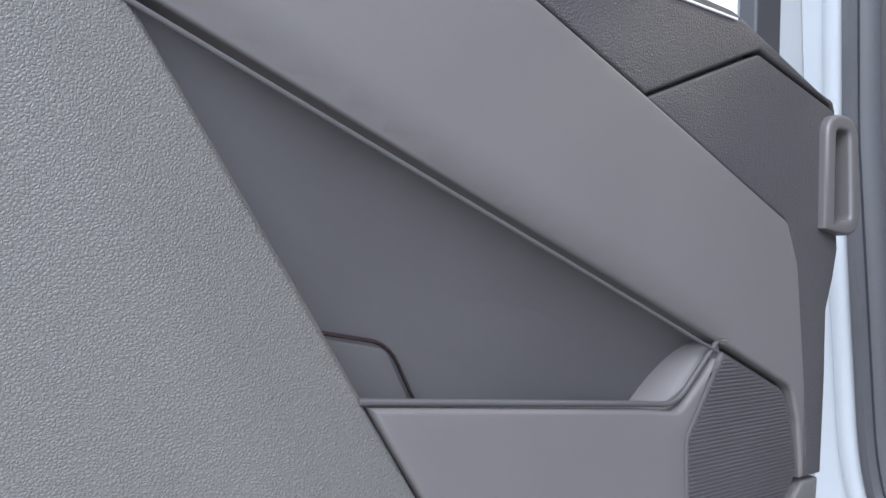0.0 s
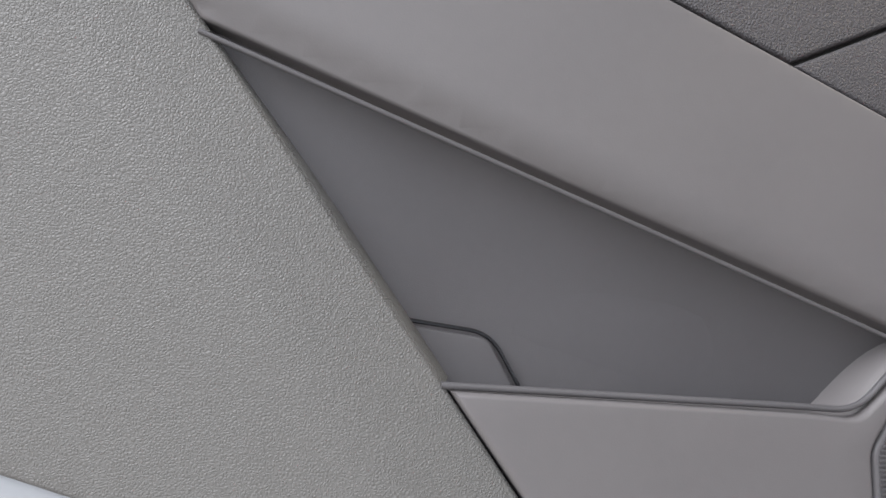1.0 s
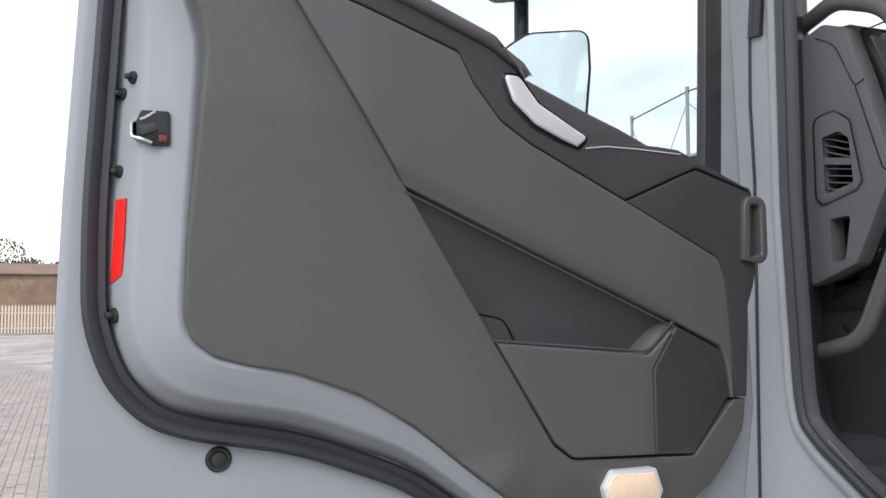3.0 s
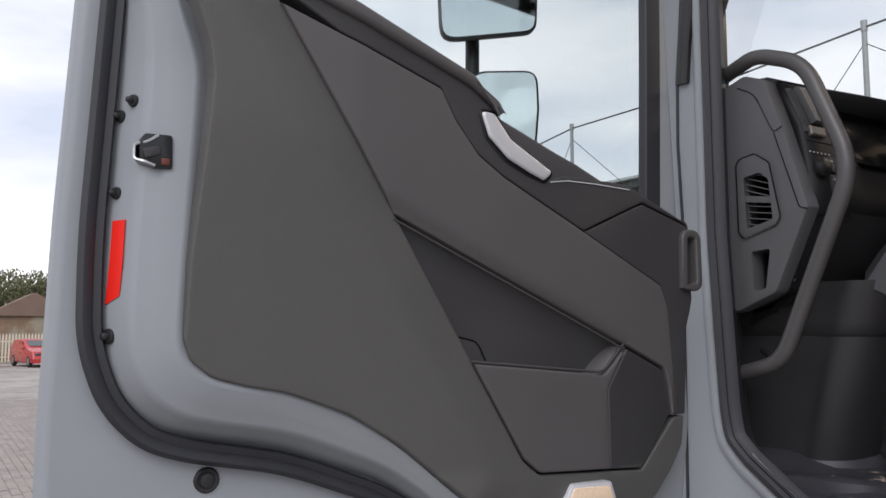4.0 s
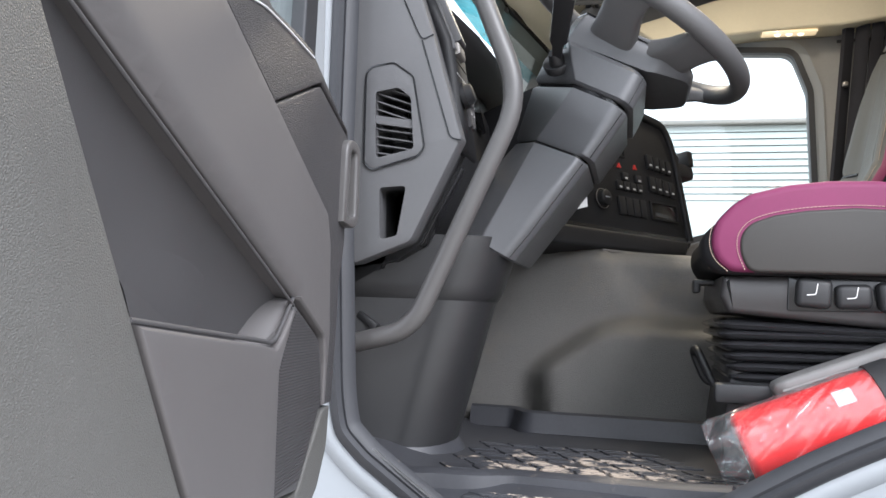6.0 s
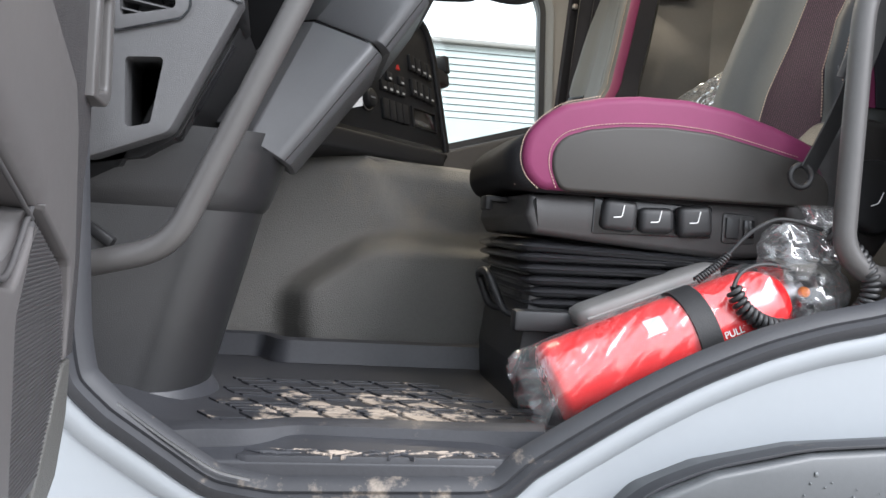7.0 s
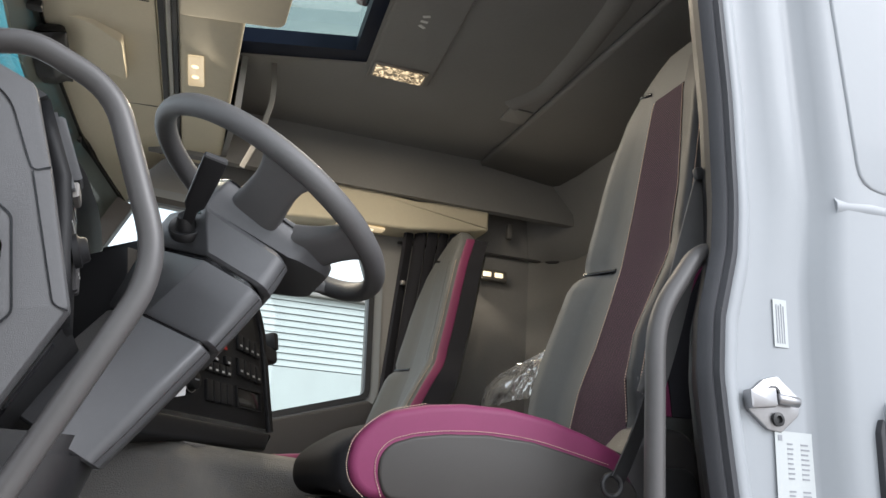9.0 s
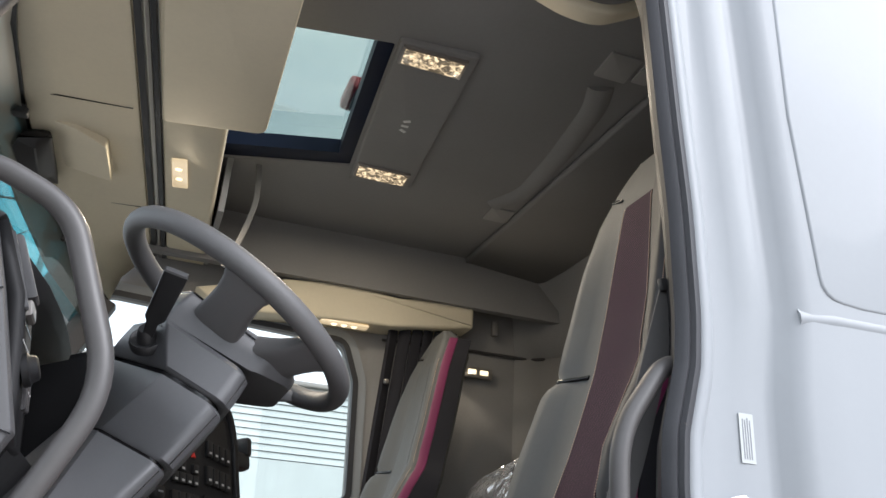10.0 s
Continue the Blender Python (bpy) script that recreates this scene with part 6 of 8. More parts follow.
    part("switch_bay", panel_bm(rounded([(0.558, 1.602), (0.732, 1.598), (0.732, 1.553), (0.556, 1.551)], 0.004), SIDE, -0.138, 0.01, bev=0.002), M_GLOSS, s)
    for k, (x, z, tilt) in enumerate(((0.592, 1.578, 4), (0.646, 1.574, -2), (0.703, 1.576, -6))):
        sw = part("seat_switch", box_bm((x, 0.134, z), (0.050, 0.022, 0.044 if k != 1 else 0.036), 0.009, Matrix.Rotation(radians(tilt), 3, "Y"), seg=3), M_BLACK, s, "black seat control", 60)
        part("seat_symbol", sweep_bm(smooth_path([(x + 0.004, 0.1225, z + 0.014), (x + 0.001, 0.1225, z - 0.002), (x - 0.011, 0.1225, z - 0.003)], 0.003), disc(0.0008, 6), up=(0, -1, 0)), M_WHITE, sw, "white seat symbol", 0)
    part("rocker_frame", panel_bm(rounded([(0.748, 1.592), (0.80, 1.590), (0.80, 1.548), (0.748, 1.548)], 0.006), SIDE, -0.137, 0.01, bev=0.003), M_SEATFRAME, s)
    part("rocker", box_bm((0.762, 0.136, 1.570), (0.020, 0.006, 0.030), 0.002), M_BLACK, s)
    part("rocker", box_bm((0.787, 0.136, 1.570), (0.016, 0.006, 0.026), 0.002), M_GLOSS, s)
    hinge_c = [(0.83, 1.60, 0.03), (0.868, 1.69, 0.03), (0.92, 1.742, 0.04), (1.0, 1.735, 0.05), (1.03, 1.62, 0.04), (0.97, 1.53, 0.03), (0.87, 1.525, 0.03)]
    part("recliner_cover", panel_bm(rounded(hinge_c), SIDE, -0.115, 0.08, bev=0.014, seg=4), M_SEATFRAME, s, "black recliner cover", 50)
    kn = part("recliner_knob", panel_bm(rounded([(0.915, 1.675, 0.015), (0.985, 1.68, 0.03), (0.998, 1.60, 0.03), (0.96, 1.568, 0.02), (0.915, 1.59, 0.015)]), SIDE, -0.094, 0.025, bev=0.008, seg=3), M_BLACK, s, "black recliner lever", 50)
    part("seat_symbol", sweep_bm(smooth_path([(0.962, 0.0925, 1.632), (0.955, 0.0925, 1.616), (0.944, 0.0925, 1.612)], 0.003), disc(0.0008, 6), up=(0, -1, 0)), M_WHITE, kn, "white seat symbol", 0)
    # folded bellows
    for k in range(6):
        z = 1.530 - 0.0165 * k
        g = 0.012 * math.sin(k * 1.3) + 0.02 - 0.006 * k
        xf = 0.456 + (0.004 * k if k else 0.002)
        ring = rounded([(xf, 0.15 + 0.002 * k), (0.86 - 0.012 * k, 0.135 + 0.003 * k), (0.86 - 0.012 * k, 0.48), (xf, 0.48)], 0.03, 4)
        rr = [(x, y) for x, y in ring]
        part("bellows_fold", loft_bm([[Vector((x, y, z + h + lerp(x, 0.42, 0.86, 0.0, -0.012 if k == 0 else 0.004))) for x, y in inset(ccw(rr), dd)] for h, dd in ((-0.010, 0.020), (-0.004, 0.003), (0.0, 0.0), (0.003, 0.004), (0.010, 0.022))]), M_BELLOWS, s, "", 50)
    part("bellows_core", box_bm((0.66, 0.31, 1.48), (0.36, 0.27, 0.12), 0.01), M_BELLOWS, s)
    part("pedestal", panel_bm(rounded([(0.475, 1.272), (0.468, 1.36), (0.48, 1.45, 0.01), (0.92, 1.47, 0.01), (0.95, 1.272)], 0.01), SIDE, -0.17, 0.28, bev=0.006), M_BLACK, s, "black steel seat pedestal")
    part("rail", box_bm((0.58, 0.155, 1.425), (0.25, 0.03, 0.03), 0.006), M_BLACK, s, "seat slide rail")
    # wire handle and front lever
    part("slide_handle", sweep_bm(smooth_path([(0.53, 0.255, 1.424), (0.466, 0.255, 1.424), (0.442, 0.262, 1.478), (0.438, 0.285, 1.487), (0.434, 0.318, 1.480), (0.456, 0.318, 1.428), (0.53, 0.318, 1.424)], 0.014), disc(0.0065, 10), up=(0, 0, 1)), M_BLACK, s, "bent wire slide handle", 60)
    lever = box_bm((0.462, 0.30, 1.597), (0.060, 0.045, 0.009), 0.003)
    part("front_lever", join_bm(lever, box_bm((0.438, 0.30, 1.590), (0.012, 0.045, 0.022), 0.004)), M_BLACK, s, "small front lever")
    return s


M_SEATSIDE = mat("slate_seat_leather", (0.042, 0.042, 0.044), 0.46, grain=0.25, grain_scale=560, kind="leather", depth=0.0003, var=0.08, spec=0.35)
M_SEATFRAME = mat("seat_frame_plastic", (0.032, 0.030, 0.030), 0.34, grain=0.3, grain_scale=520, kind="leather", depth=0.0004, var=0.1)
M_BELLOWS = mat("bellows_rubber", (0.020, 0.020, 0.022), 0.24, var=0.15, rough_var=0.04, coat=0.4)
M_SEATWEAVE = mesh_fabric("cushion_weave", (0.012, 0.012, 0.013), (0.021, 0.020, 0.022), 420)
SEAT = driver_seat()
PSEAT = copy_thing(SEAT, pose(0.02, 1.40, -0.035))
PSEAT.name = "passenger_seat"
for ch in list(PSEAT.children):
    if ch.name.startswith("panel_stitching"):
        bpy.data.objects.remove(ch)
    elif ch.name.split(".")[0] in ("mesh_panel", "near_bolster"):
        ch.data = ch.data.copy()
        ch.data.materials[0] = M_SEATGREY
tagged(PSEAT, "grey and purple leather passenger seat by the far door")
# ---------------------------------------------------------------- footwell and floor
def tunnel():
    t = thing("engine_tunnel", "dark grained lining over the engine tunnel", "lining")
    def ease(t):
        t = max(0.0, min(1.0, t))
        return t * t * (3 - 2 * t)

    def top(x):
        return 1.704 - 0.075 * max(0.0, x)

    def face(x, z):
        """How far in the side lining stands at a place: a boxed bump low down, a scooped hollow above it."""
        sh = lines(x, [(0.10, 1.400), (0.26, 1.507), (0.32, 1.520), (0.60, 1.515)])
        bump = ease((x - 0.100 - 0.12 * max(0.0, 1.40 - z)) / 0.075) * ease((sh - z) / 0.050 + 0.5)
        edge = 0.262 + 0.66 * (1.645 - z)
        hollow = ease((x - edge) / 0.05) * ease((z - sh - 0.004) / 0.05) * ease((0.46 - x) / 0.10)
        lean = 0.045 * ease((z - 1.30) / 0.40)
        return 0.600 - 0.078 * bump + 0.024 * hollow + lean + 0.030 * ease((z - top(x) + 0.035) / 0.045)
    nx, nz = 92, 46
    xs = [-0.36 + 1.56 * i / nx for i in range(nx + 1)]
    part("side_lining", loft_bm([[Vector((x, face(x, z), z)) for z in (1.275 + (top(x) - 1.275) * k / nz for k in range(nz + 1))] for x in xs], cap=False, closed=False), M_TUNNEL, t, "", 60).modifiers.new("thickness", "SOLIDIFY").thickness = 0.01
    part("top_cover", loft_bm([[Vector((x, face(x, top(x)), top(x))), Vector((x, 0.74, top(x) + 0.002)), Vector((x, 1.34, top(x) - 0.03)), Vector((x, 1.40, 1.62)), Vector((x, 1.42, 1.275))] for x in xs[::4]], cap=False, closed=False), M_TUNNEL, t, "", 50).modifiers.new("thickness", "SOLIDIFY").thickness = 0.01
    return t


tunnel()


def floor_mat():
    m = thing("floor_mat", "black rubber floor mat with dried mud on its treads", "mat")
    tray = rounded([(-0.12, 0.03), (-0.01, -0.018), (0.08, -0.032), (0.40, -0.032), (0.47, -0.01), (0.54, 0.06), (0.53, 0.52), (0.10, 0.52), (0.08, 0.585), (-0.14, 0.585)], 0.02)
    moulded("mat_sheet", tray, TOP, lambda x, y: 1.297 - 0.022 * lerp(y, 0.03, -0.03, 0, 1) + 0.03 * lerp(x, 0.02, -0.08, 0, 1), 0.03, M_MAT, m, "black rubber mat", step=0.03, bev=0.004)
    rim = smooth_path([(0.505, 0.07, 1.312), (0.525, 0.14, 1.318), (0.515, 0.495, 1.318), (0.125, 0.505, 1.318), (0.095, 0.565, 1.318), (0.0, 0.57, 1.318)], 0.02)
    part("mat_rim", sweep_bm(rim, [(-0.016, -0.02), (0.016, -0.02), (0.014, 0.014), (0.006, 0.022), (-0.004, 0.018)], up=(0, 0, 1)), M_MAT, m, "upturned mat edge", 50)
    part("mat_lip", sweep_bm(smooth_path([(0.01, 0.0, 1.296), (0.05, 0.012, 1.298), (0.12, 0.016, 1.298), (0.16, 0.040, 1.298), (0.40, 0.030, 1.298), (0.47, 0.01, 1.304)], 0.03), [(-0.022, -0.02), (0.022, -0.02), (0.018, 0.005), (0.004, 0.012), (-0.012, 0.006)], up=(0, 0, 1)), M_MAT, m, "raised mat edge by the sill", 50)
    def collar(z, g):
        return [Vector((-0.048 + (0.086 + g * (1 + 0.25 * math.sin(3 * a + 1))) * math.cos(a), 0.242 + (0.097 + g) * math.sin(a), z + 0.004 * math.sin(2 * a + 0.6) * (z > 1.295))) for a in (radians(15 * k) for k in range(24))]
    part("leg_boot", loft_bm([collar(1.290, 0.014), collar(1.300, 0.011), collar(1.308, 0.006), collar(1.314, 0.003), collar(1.315, -0.002)]), M_MAT, m, "rubber collar round the leg", 50)
    rng = random.Random(4)
    tread = {}
    def tread_mesh(kind, w, d, m=None):
        if kind not in tread:
            b = box_bm((0, 0, 0), (w, d, 0.006), 0.0018, seg=1)
            me = bpy.data.meshes.new("tread")
            b.to_mesh(me)
            b.free()
            me.materials.append(m or M_DUST)
            tread[kind] = me
        return tread[kind]
    def tread_shape(kind, w, d):
        if kind not in tread:
            b = panel_bm([(-w / 2, -d / 2), (w / 2, -d / 2), (w / 2 - 0.62 * d, d / 2), (-w / 2 - 0.62 * d, d / 2)], TOP, 0.0018, 0.004, bev=0.0008)
            me = bpy.data.meshes.new("tread")
            b.to_mesh(me)
            b.free()
            me.materials.append(M_DUST)
            tread[kind] = me
        return tread[kind]
    y = 0.030
    depths = (0.010, 0.010, 0.034, 0.010, 0.010, 0.010, 0.028, 0.010, 0.010, 0.022, 0.010, 0.010, 0.022, 0.010, 0.010)
    for r, dep in enumerate(depths):
        y += dep / 2 + 0.006
        for k in range(9):
            x = 0.052 + 0.052 * k - 0.62 * (y - 0.108)
            if 0.055 < x < (0.47 if y > 0.1 else 0.40) and rng.random() < 0.96:
                ob = new("tread", tread_shape(dep, 0.043, dep))
                ob.parent = m
                ob.matrix_basis = pose(x + 0.02, y, 1.2975 + 0.0008 * rng.random())
        y += dep / 2
    # ribbed step plate by the sill
    p = thing("sill_plate", "muddy ribbed sill plate at the doorway", "plate")
    plate("plate_body", rounded([(0.10, -0.031), (0.41, -0.031), (0.43, -0.010), (0.36, 0.014), (0.13, 0.012)], 0.01), TOP, 1.2815, 0.015, M_MAT, p, bev=0.002)
    for k in range(110):
        x, y = 0.12 + rng.random() * 0.28, -0.026 + rng.random() * 0.034
        ob = new("rib", tread_mesh("rib%d" % (k % 3), (0.012, 0.02, 0.03)[k % 3], 0.0022, M_DUST))
        ob.parent = p
        ob.matrix_basis = pose(x, y, 1.2805, 0, 0, rng.choice((-35, 30, 8, -10)))
    a = thing("edge_strip", "thin pale metal strip along the doorway edge", "strip")
    part("strip", sweep_bm(smooth_path([(-0.019, -0.042, 1.3375), (0.03, -0.046, 1.3025), (0.088, -0.050, 1.267), (0.125, -0.052, 1.260)], 0.04), [(-0.0013, -0.0013), (0.0013, -0.0013), (0.0013, 0.0013), (-0.0013, 0.0013)], up=(0, -1, 0)), M_STEEL, a)
    # accelerator pedal deep in the footwell
    pd = thing("pedal", "black ribbed foot pedal in the footwell", "pedal")
    part("pad", box_bm((-0.085, 0.115, 1.515), (0.04, 0.03, 0.014), 0.004, Matrix.Rotation(radians(35), 3, "Y")), M_BLACK, pd)
    part("lever", cyl_bm((-0.10, 0.14, 1.51), (-0.22, 0.20, 1.55), 0.006), M_BLACK, pd)


floor_mat()


# ---------------------------------------------------------------- loose things by the seat
def crumpled(name, fn, nu, nv, parent, amp, seed, material, label="", fine=16):
    """A wrinkled sheet over fn(u, v) -> (point, normal)."""
    bm = bmesh.new()
    grid = []
    for i in range(nu + 1):
        row = []
        for j in range(nv + 1):
            p, n = fn(i / nu, j / nv)
            k = noise.ridged_multi_fractal(p * fine + Vector((seed, 0, 0)), 0.8, 2.1, 4, 1.0, 2.0) - 1.0
            row.append(bm.verts.new(p + n * amp * k))
        grid.append(row)
    for i in range(nu):
        for j in range(nv):
            bm.faces.new((grid[i][j], grid[i + 1][j], grid[i + 1][j + 1], grid[i][j + 1]))
    return part(name, bm, material, parent, label, 70)


def extinguisher():
    e = thing("fire_extinguisher", "red fire extinguisher wrapped in clear plastic, strapped beside the seat", "fire extinguisher")
    p0, p1 = Vector((0.487, 0.062, 1.352)), Vector((0.800, 0.062, 1.482))
    ax = (p1 - p0).normalized()
    q = ax.to_track_quat("Z", "Y").to_matrix()
    L = (p1 - p0).length
    part("cylinder", turned_bm(p0, tuple(ax), [(0.046, 0), (0.052, 0.004), (0.054, 0.012), (0.054, L - 0.10), (0.053, L - 0.06), (0.047, L - 0.03), (0.034, L - 0.008), (0.018, L)], 36), M_RED, e, "red enamelled cylinder", 50)
    part("neck", turned_bm(p1 - ax * 0.004, tuple(ax), [(0.016, 0), (0.018, 0.006), (0.018, 0.018), (0.012, 0.020), (0.012, 0.032)], 18), M_STEEL, e, "metal valve neck", 50)
    part("valve_lever", box_bm(p1 + ax * 0.035 + Vector((0, 0, 0.01)), (0.07, 0.02, 0.012), 0.004, q), M_BLACK, e, "black valve lever")
    part("pressure_dial", turned_bm(p1 + ax * 0.02 + Vector((0.0, -0.018, 0.0)), (0, -1, 0), [(0.007, 0), (0.007, 0.006), (0.006, 0.008)], 16), M_ORANGE, e, "orange-ringed pressure dial", 50)
    ring = lambda a, r, h: p0 + ax * h + q @ Vector((r * math.cos(a), r * math.sin(a), 0))
    def band(h0, h1, r, a0, a1, m, name, label, k=24):
        rows = [[ring(a0 + (a1 - a0) * j / k, r, h) for j in range(k + 1)] for h in (h0, h1)]
        rows = [rows[0], rows[1], [ring(a0 + (a1 - a0) * j / k, r - 0.004, h1) for j in range(k + 1)], [ring(a0 + (a1 - a0) * j / k, r - 0.004, h0) for j in range(k + 1)], rows[0]]
        return part(name, loft_bm(rows, cap=False, closed=False), m, e, label, 50)
    band(0.188, 0.218, 0.0590, 0, 2 * math.pi, M_BELTBLACK, "strap", "black webbing strap", 40)
    # the door side of the body faces -y: find that angle
    toward = q.inverted() @ Vector((0, -1, 0.45))
    ang = math.atan2(toward.y, toward.x)
    band(0.132, 0.156, 0.0552, ang - 0.50, ang - 0.08, M_LABEL, "label", "small white label", 10)
    # clear wrap
    upward = 1 if ring(ang + 0.2, 0.05, 0).z > ring(ang - 0.2, 0.05, 0).z else -1

    def wrap(u, v):
        a, h = ang + math.pi + 2 * math.pi * u, -0.040 + v * 0.350
        tail = max(0.0, (0.10 - v) / 0.10)
        ca, sa = math.cos(a), math.sin(a)
        c = upward * 0.055 * (2 * math.pi * u - math.pi)
        along, across = 0.85 * h + 0.53 * c, 0.85 * c - 0.53 * h            # the film is pulled tight in long slanting folds
        fold = noise.ridged_multi_fractal(Vector((9 * along, 52 * across, 1.3)), 1.0, 2.2, 3, 1.0, 2.0)
        r = 0.0552 + 0.0040 * max(0.0, fold - 0.6) ** 1.3 - 0.014 * tail ** 2 + 0.010 * tail * math.sin(7 * a + 3)
        n = q @ Vector((ca, sa, 0))
        return p0 + ax * h + n * r, n
    crumpled("wrap", wrap, 170, 190, e, 0.0002, 3.0, M_FILM, "crumpled clear plastic wrap", 40).visible_shadow = False
    t = bpy.data.curves.new("print", "FONT")
    t.body, t.size, t.extrude = "PULL", 0.0125, 0.0003
    to = new("print_temp", t)
    bpy.context.view_layer.update()
    me = bpy.data.meshes.new_from_object(to.evaluated_get(bpy.context.evaluated_depsgraph_get()))
    bpy.data.objects.remove(to)
    ob = new("printed_word", me)
    me.materials.append(M_WHITE)
    ob.parent = e
    nrm = Vector((0.0, -1.0, 0.10)).normalized()
    xx = (ax - nrm * ax.dot(nrm)).normalized()
    ob.matrix_basis = frame_of(tuple(xx), tuple(nrm.cross(xx)), tuple(nrm), tuple(p0 + ax * 0.226 + nrm * 0.0562 - Vector((0, 0, 0.017))))
    return e


M_BELTBLACK = mat("black_webbing", (0.015, 0.015, 0.016), 0.6, grain=0.6, grain_scale=420, var=0.12)
extinguisher()


def loose_things():
    # grey fold-down rest lying behind the extinguisher
    pad = thing("seat_rest", "grey vinyl padded rest lying along the seat base", "rest")
    a, b = Vector((0.535, 0.130, 1.432)), Vector((0.735, 0.130, 1.511))
    ax = (b - a).normalized()
    prof = rounded([(-0.035, -0.014), (0.035, -0.014), (0.035, 0.014), (-0.035, 0.014)], 0.010, 4)
    ring = lambda t, s: [a + ax * t + Vector((0, -x * s, 0)) + Vector((-ax.z, 0, ax.x)) * z * s for x, z in prof]
    L = (b - a).length
    part("cushion", loft_bm([ring(0, 0.55), ring(0.006, 0.85), ring(0.02, 1), ring(L - 0.02, 1), ring(L - 0.006, 0.85), ring(L, 0.55)]), M_GREYPAD, pad, "grey vinyl pad", 60)
    part("piping", sweep_bm([a + ax * 0.01 + Vector((0, -0.034, 0)), b - ax * 0.01 + Vector((0, -0.034, 0))], disc(0.0022, 6), up=(0, 0, 1)), M_GREYPAD, pad, "", 60)
    part("bracket", box_bm(a.lerp(b, 0.5) + Vector((0, 0.05, -0.02)), (0.06, 0.06, 0.03), 0.006), M_BLACK, pad)
    # coiled cable
    c = thing("coiled_cable", "black coiled cable hanging over the extinguisher", "cable")
    def coil(pts, turns, r, wire, name):
        run = smooth_path(pts, 0.04, 10)
        ds = [0.0]
        for p, q in zip(run, run[1:]):
            ds.append(ds[-1] + (q - p).length)
        tot, k, out = ds[-1], turns * 14, []
        for i in range(k + 1):
            s = tot * i / k
            j = max(0, min(len(run) - 2, next((x for x in range(len(ds) - 1) if ds[x + 1] >= s), len(ds) - 2)))
            f = (s - ds[j]) / max(1e-9, ds[j + 1] - ds[j])
            p, t = run[j].lerp(run[j + 1], f), (run[j + 1] - run[j]).normalized()
            n = (Vector((0, 1, 0)) - t * t.y).normalized()
            bb = t.cross(n)
            a = 2 * math.pi * turns * i / k
            out.append(p + (n * math.cos(a) + bb * math.sin(a)) * r)
        part(name, sweep_bm(out, disc(wire, 6), up=(0, 1, 0)), M_BLACK, c, "black coiled lead", 60)
    coil([(0.700, 0.005, 1.492), (0.712, 0.0, 1.466), (0.744, -0.002, 1.447), (0.795, 0.0, 1.445)], 15, 0.0085, 0.0032, "coil")
    coil([(0.832, 0.015, 1.570), (0.864, 0.0, 1.545), (0.884, -0.005, 1.508), (0.878, -0.004, 1.478), (0.862, 0.01, 1.460)], 19, 0.0095, 0.0034, "coil")
    coil([(0.672, 0.05, 1.497), (0.700, 0.05, 1.518), (0.715, 0.05, 1.534)], 14, 0.0045, 0.0016, "coil")
    part("lead", sweep_bm(smooth_path([(0.715, 0.05, 1.534), (0.74, 0.045, 1.565), (0.772, 0.04, 1.584), (0.80, 0.035, 1.582), (0.832, 0.03, 1.572)], 0.03), disc(0.0028, 8), up=(0, 1, 0)), M_BLACK, c, "", 60)
    part("lead", sweep_bm(smooth_path([(0.700, 0.005, 1.492), (0.715, 0.02, 1.512), (0.75, 0.03, 1.525), (0.79, 0.03, 1.52)], 0.03), disc(0.0028, 8), up=(0, 1, 0)), M_BLACK, c, "", 60)
    # crumpled clear bag over the valve
    b = thing("plastic_bag", "crumpled clear plastic bag over the extinguisher valve", "bag")
    o = Vector((0.822, 0.050, 1.512))
    def bag(u, v):
        a, t = 2 * math.pi * u, math.pi * v
        n = Vector((math.sin(t) * math.cos(a), math.sin(t) * math.sin(a), math.cos(t)))
        return o + Vector((n.x * 0.055 + n.z * -0.02, n.y * 0.035, n.z * 0.066)), n
    crumpled("film", bag, 110, 70, b, 0.011, 9.0, M_WRAP, "", 20).visible_shadow = False
    crumpled("tied_end", lambda u, v: (o + Vector((0.030 - 0.02 * v + (0.012 + 0.012 * v) * math.cos(6.283 * u), (0.010 + 0.008 * v) * math.sin(6.283 * u), 0.052 + 0.040 * v)), Vector((math.cos(6.283 * u), math.sin(6.283 * u), 0))), 24, 12, b, 0.006, 2.0, M_WRAP, "gathered end of the bag", 40).visible_shadow = False
    # clear sheet on the bunk behind the seats
    b2 = thing("plastic_sheet", "crumpled clear plastic cover lying on the bunk", "plastic sheet")
    def sheet(u, v):
        a, tall = math.pi * (0.02 + 0.9 * v), 0.155 + 0.075 * u
        fold = noise.ridged_multi_fractal(Vector((5 * u + 2 * v, 9 * v - 6 * u, 0.7)), 1.0, 2.1, 3, 1.0, 2.0)
        return Vector((1.25 + 0.22 * (1 - math.cos(a)) / 2 + 0.018 * fold, 1.655 - 0.62 * u - 0.05 * math.sin(a), 1.878 + tall * max(0.0, math.sin(a)) ** 0.7 + 0.006 * fold)), Vector((-0.6, -0.5, 0.6)).normalized()
    crumpled("film", sheet, 110, 60, b2, 0.007, 5.0, M_SHEET, "", 24).visible_shadow = False
    bunk = thing("bunk", "dark bunk across the rear of the cab", "bunk")
    part("mattress", box_bm((1.55, 1.02, 1.80), (0.50, 1.9, 0.16), 0.04, seg=4), M_CURTAIN, bunk, "dark bunk mattress", 50)
    part("bunk_base", box_bm((1.56, 1.02, 1.49), (0.48, 1.92, 0.46), 0.01), M_DARK, bunk)
    # seat belt
    s = thing("seat_belt", "grey seat belt running from the pillar guide to its anchor", "seat belt")
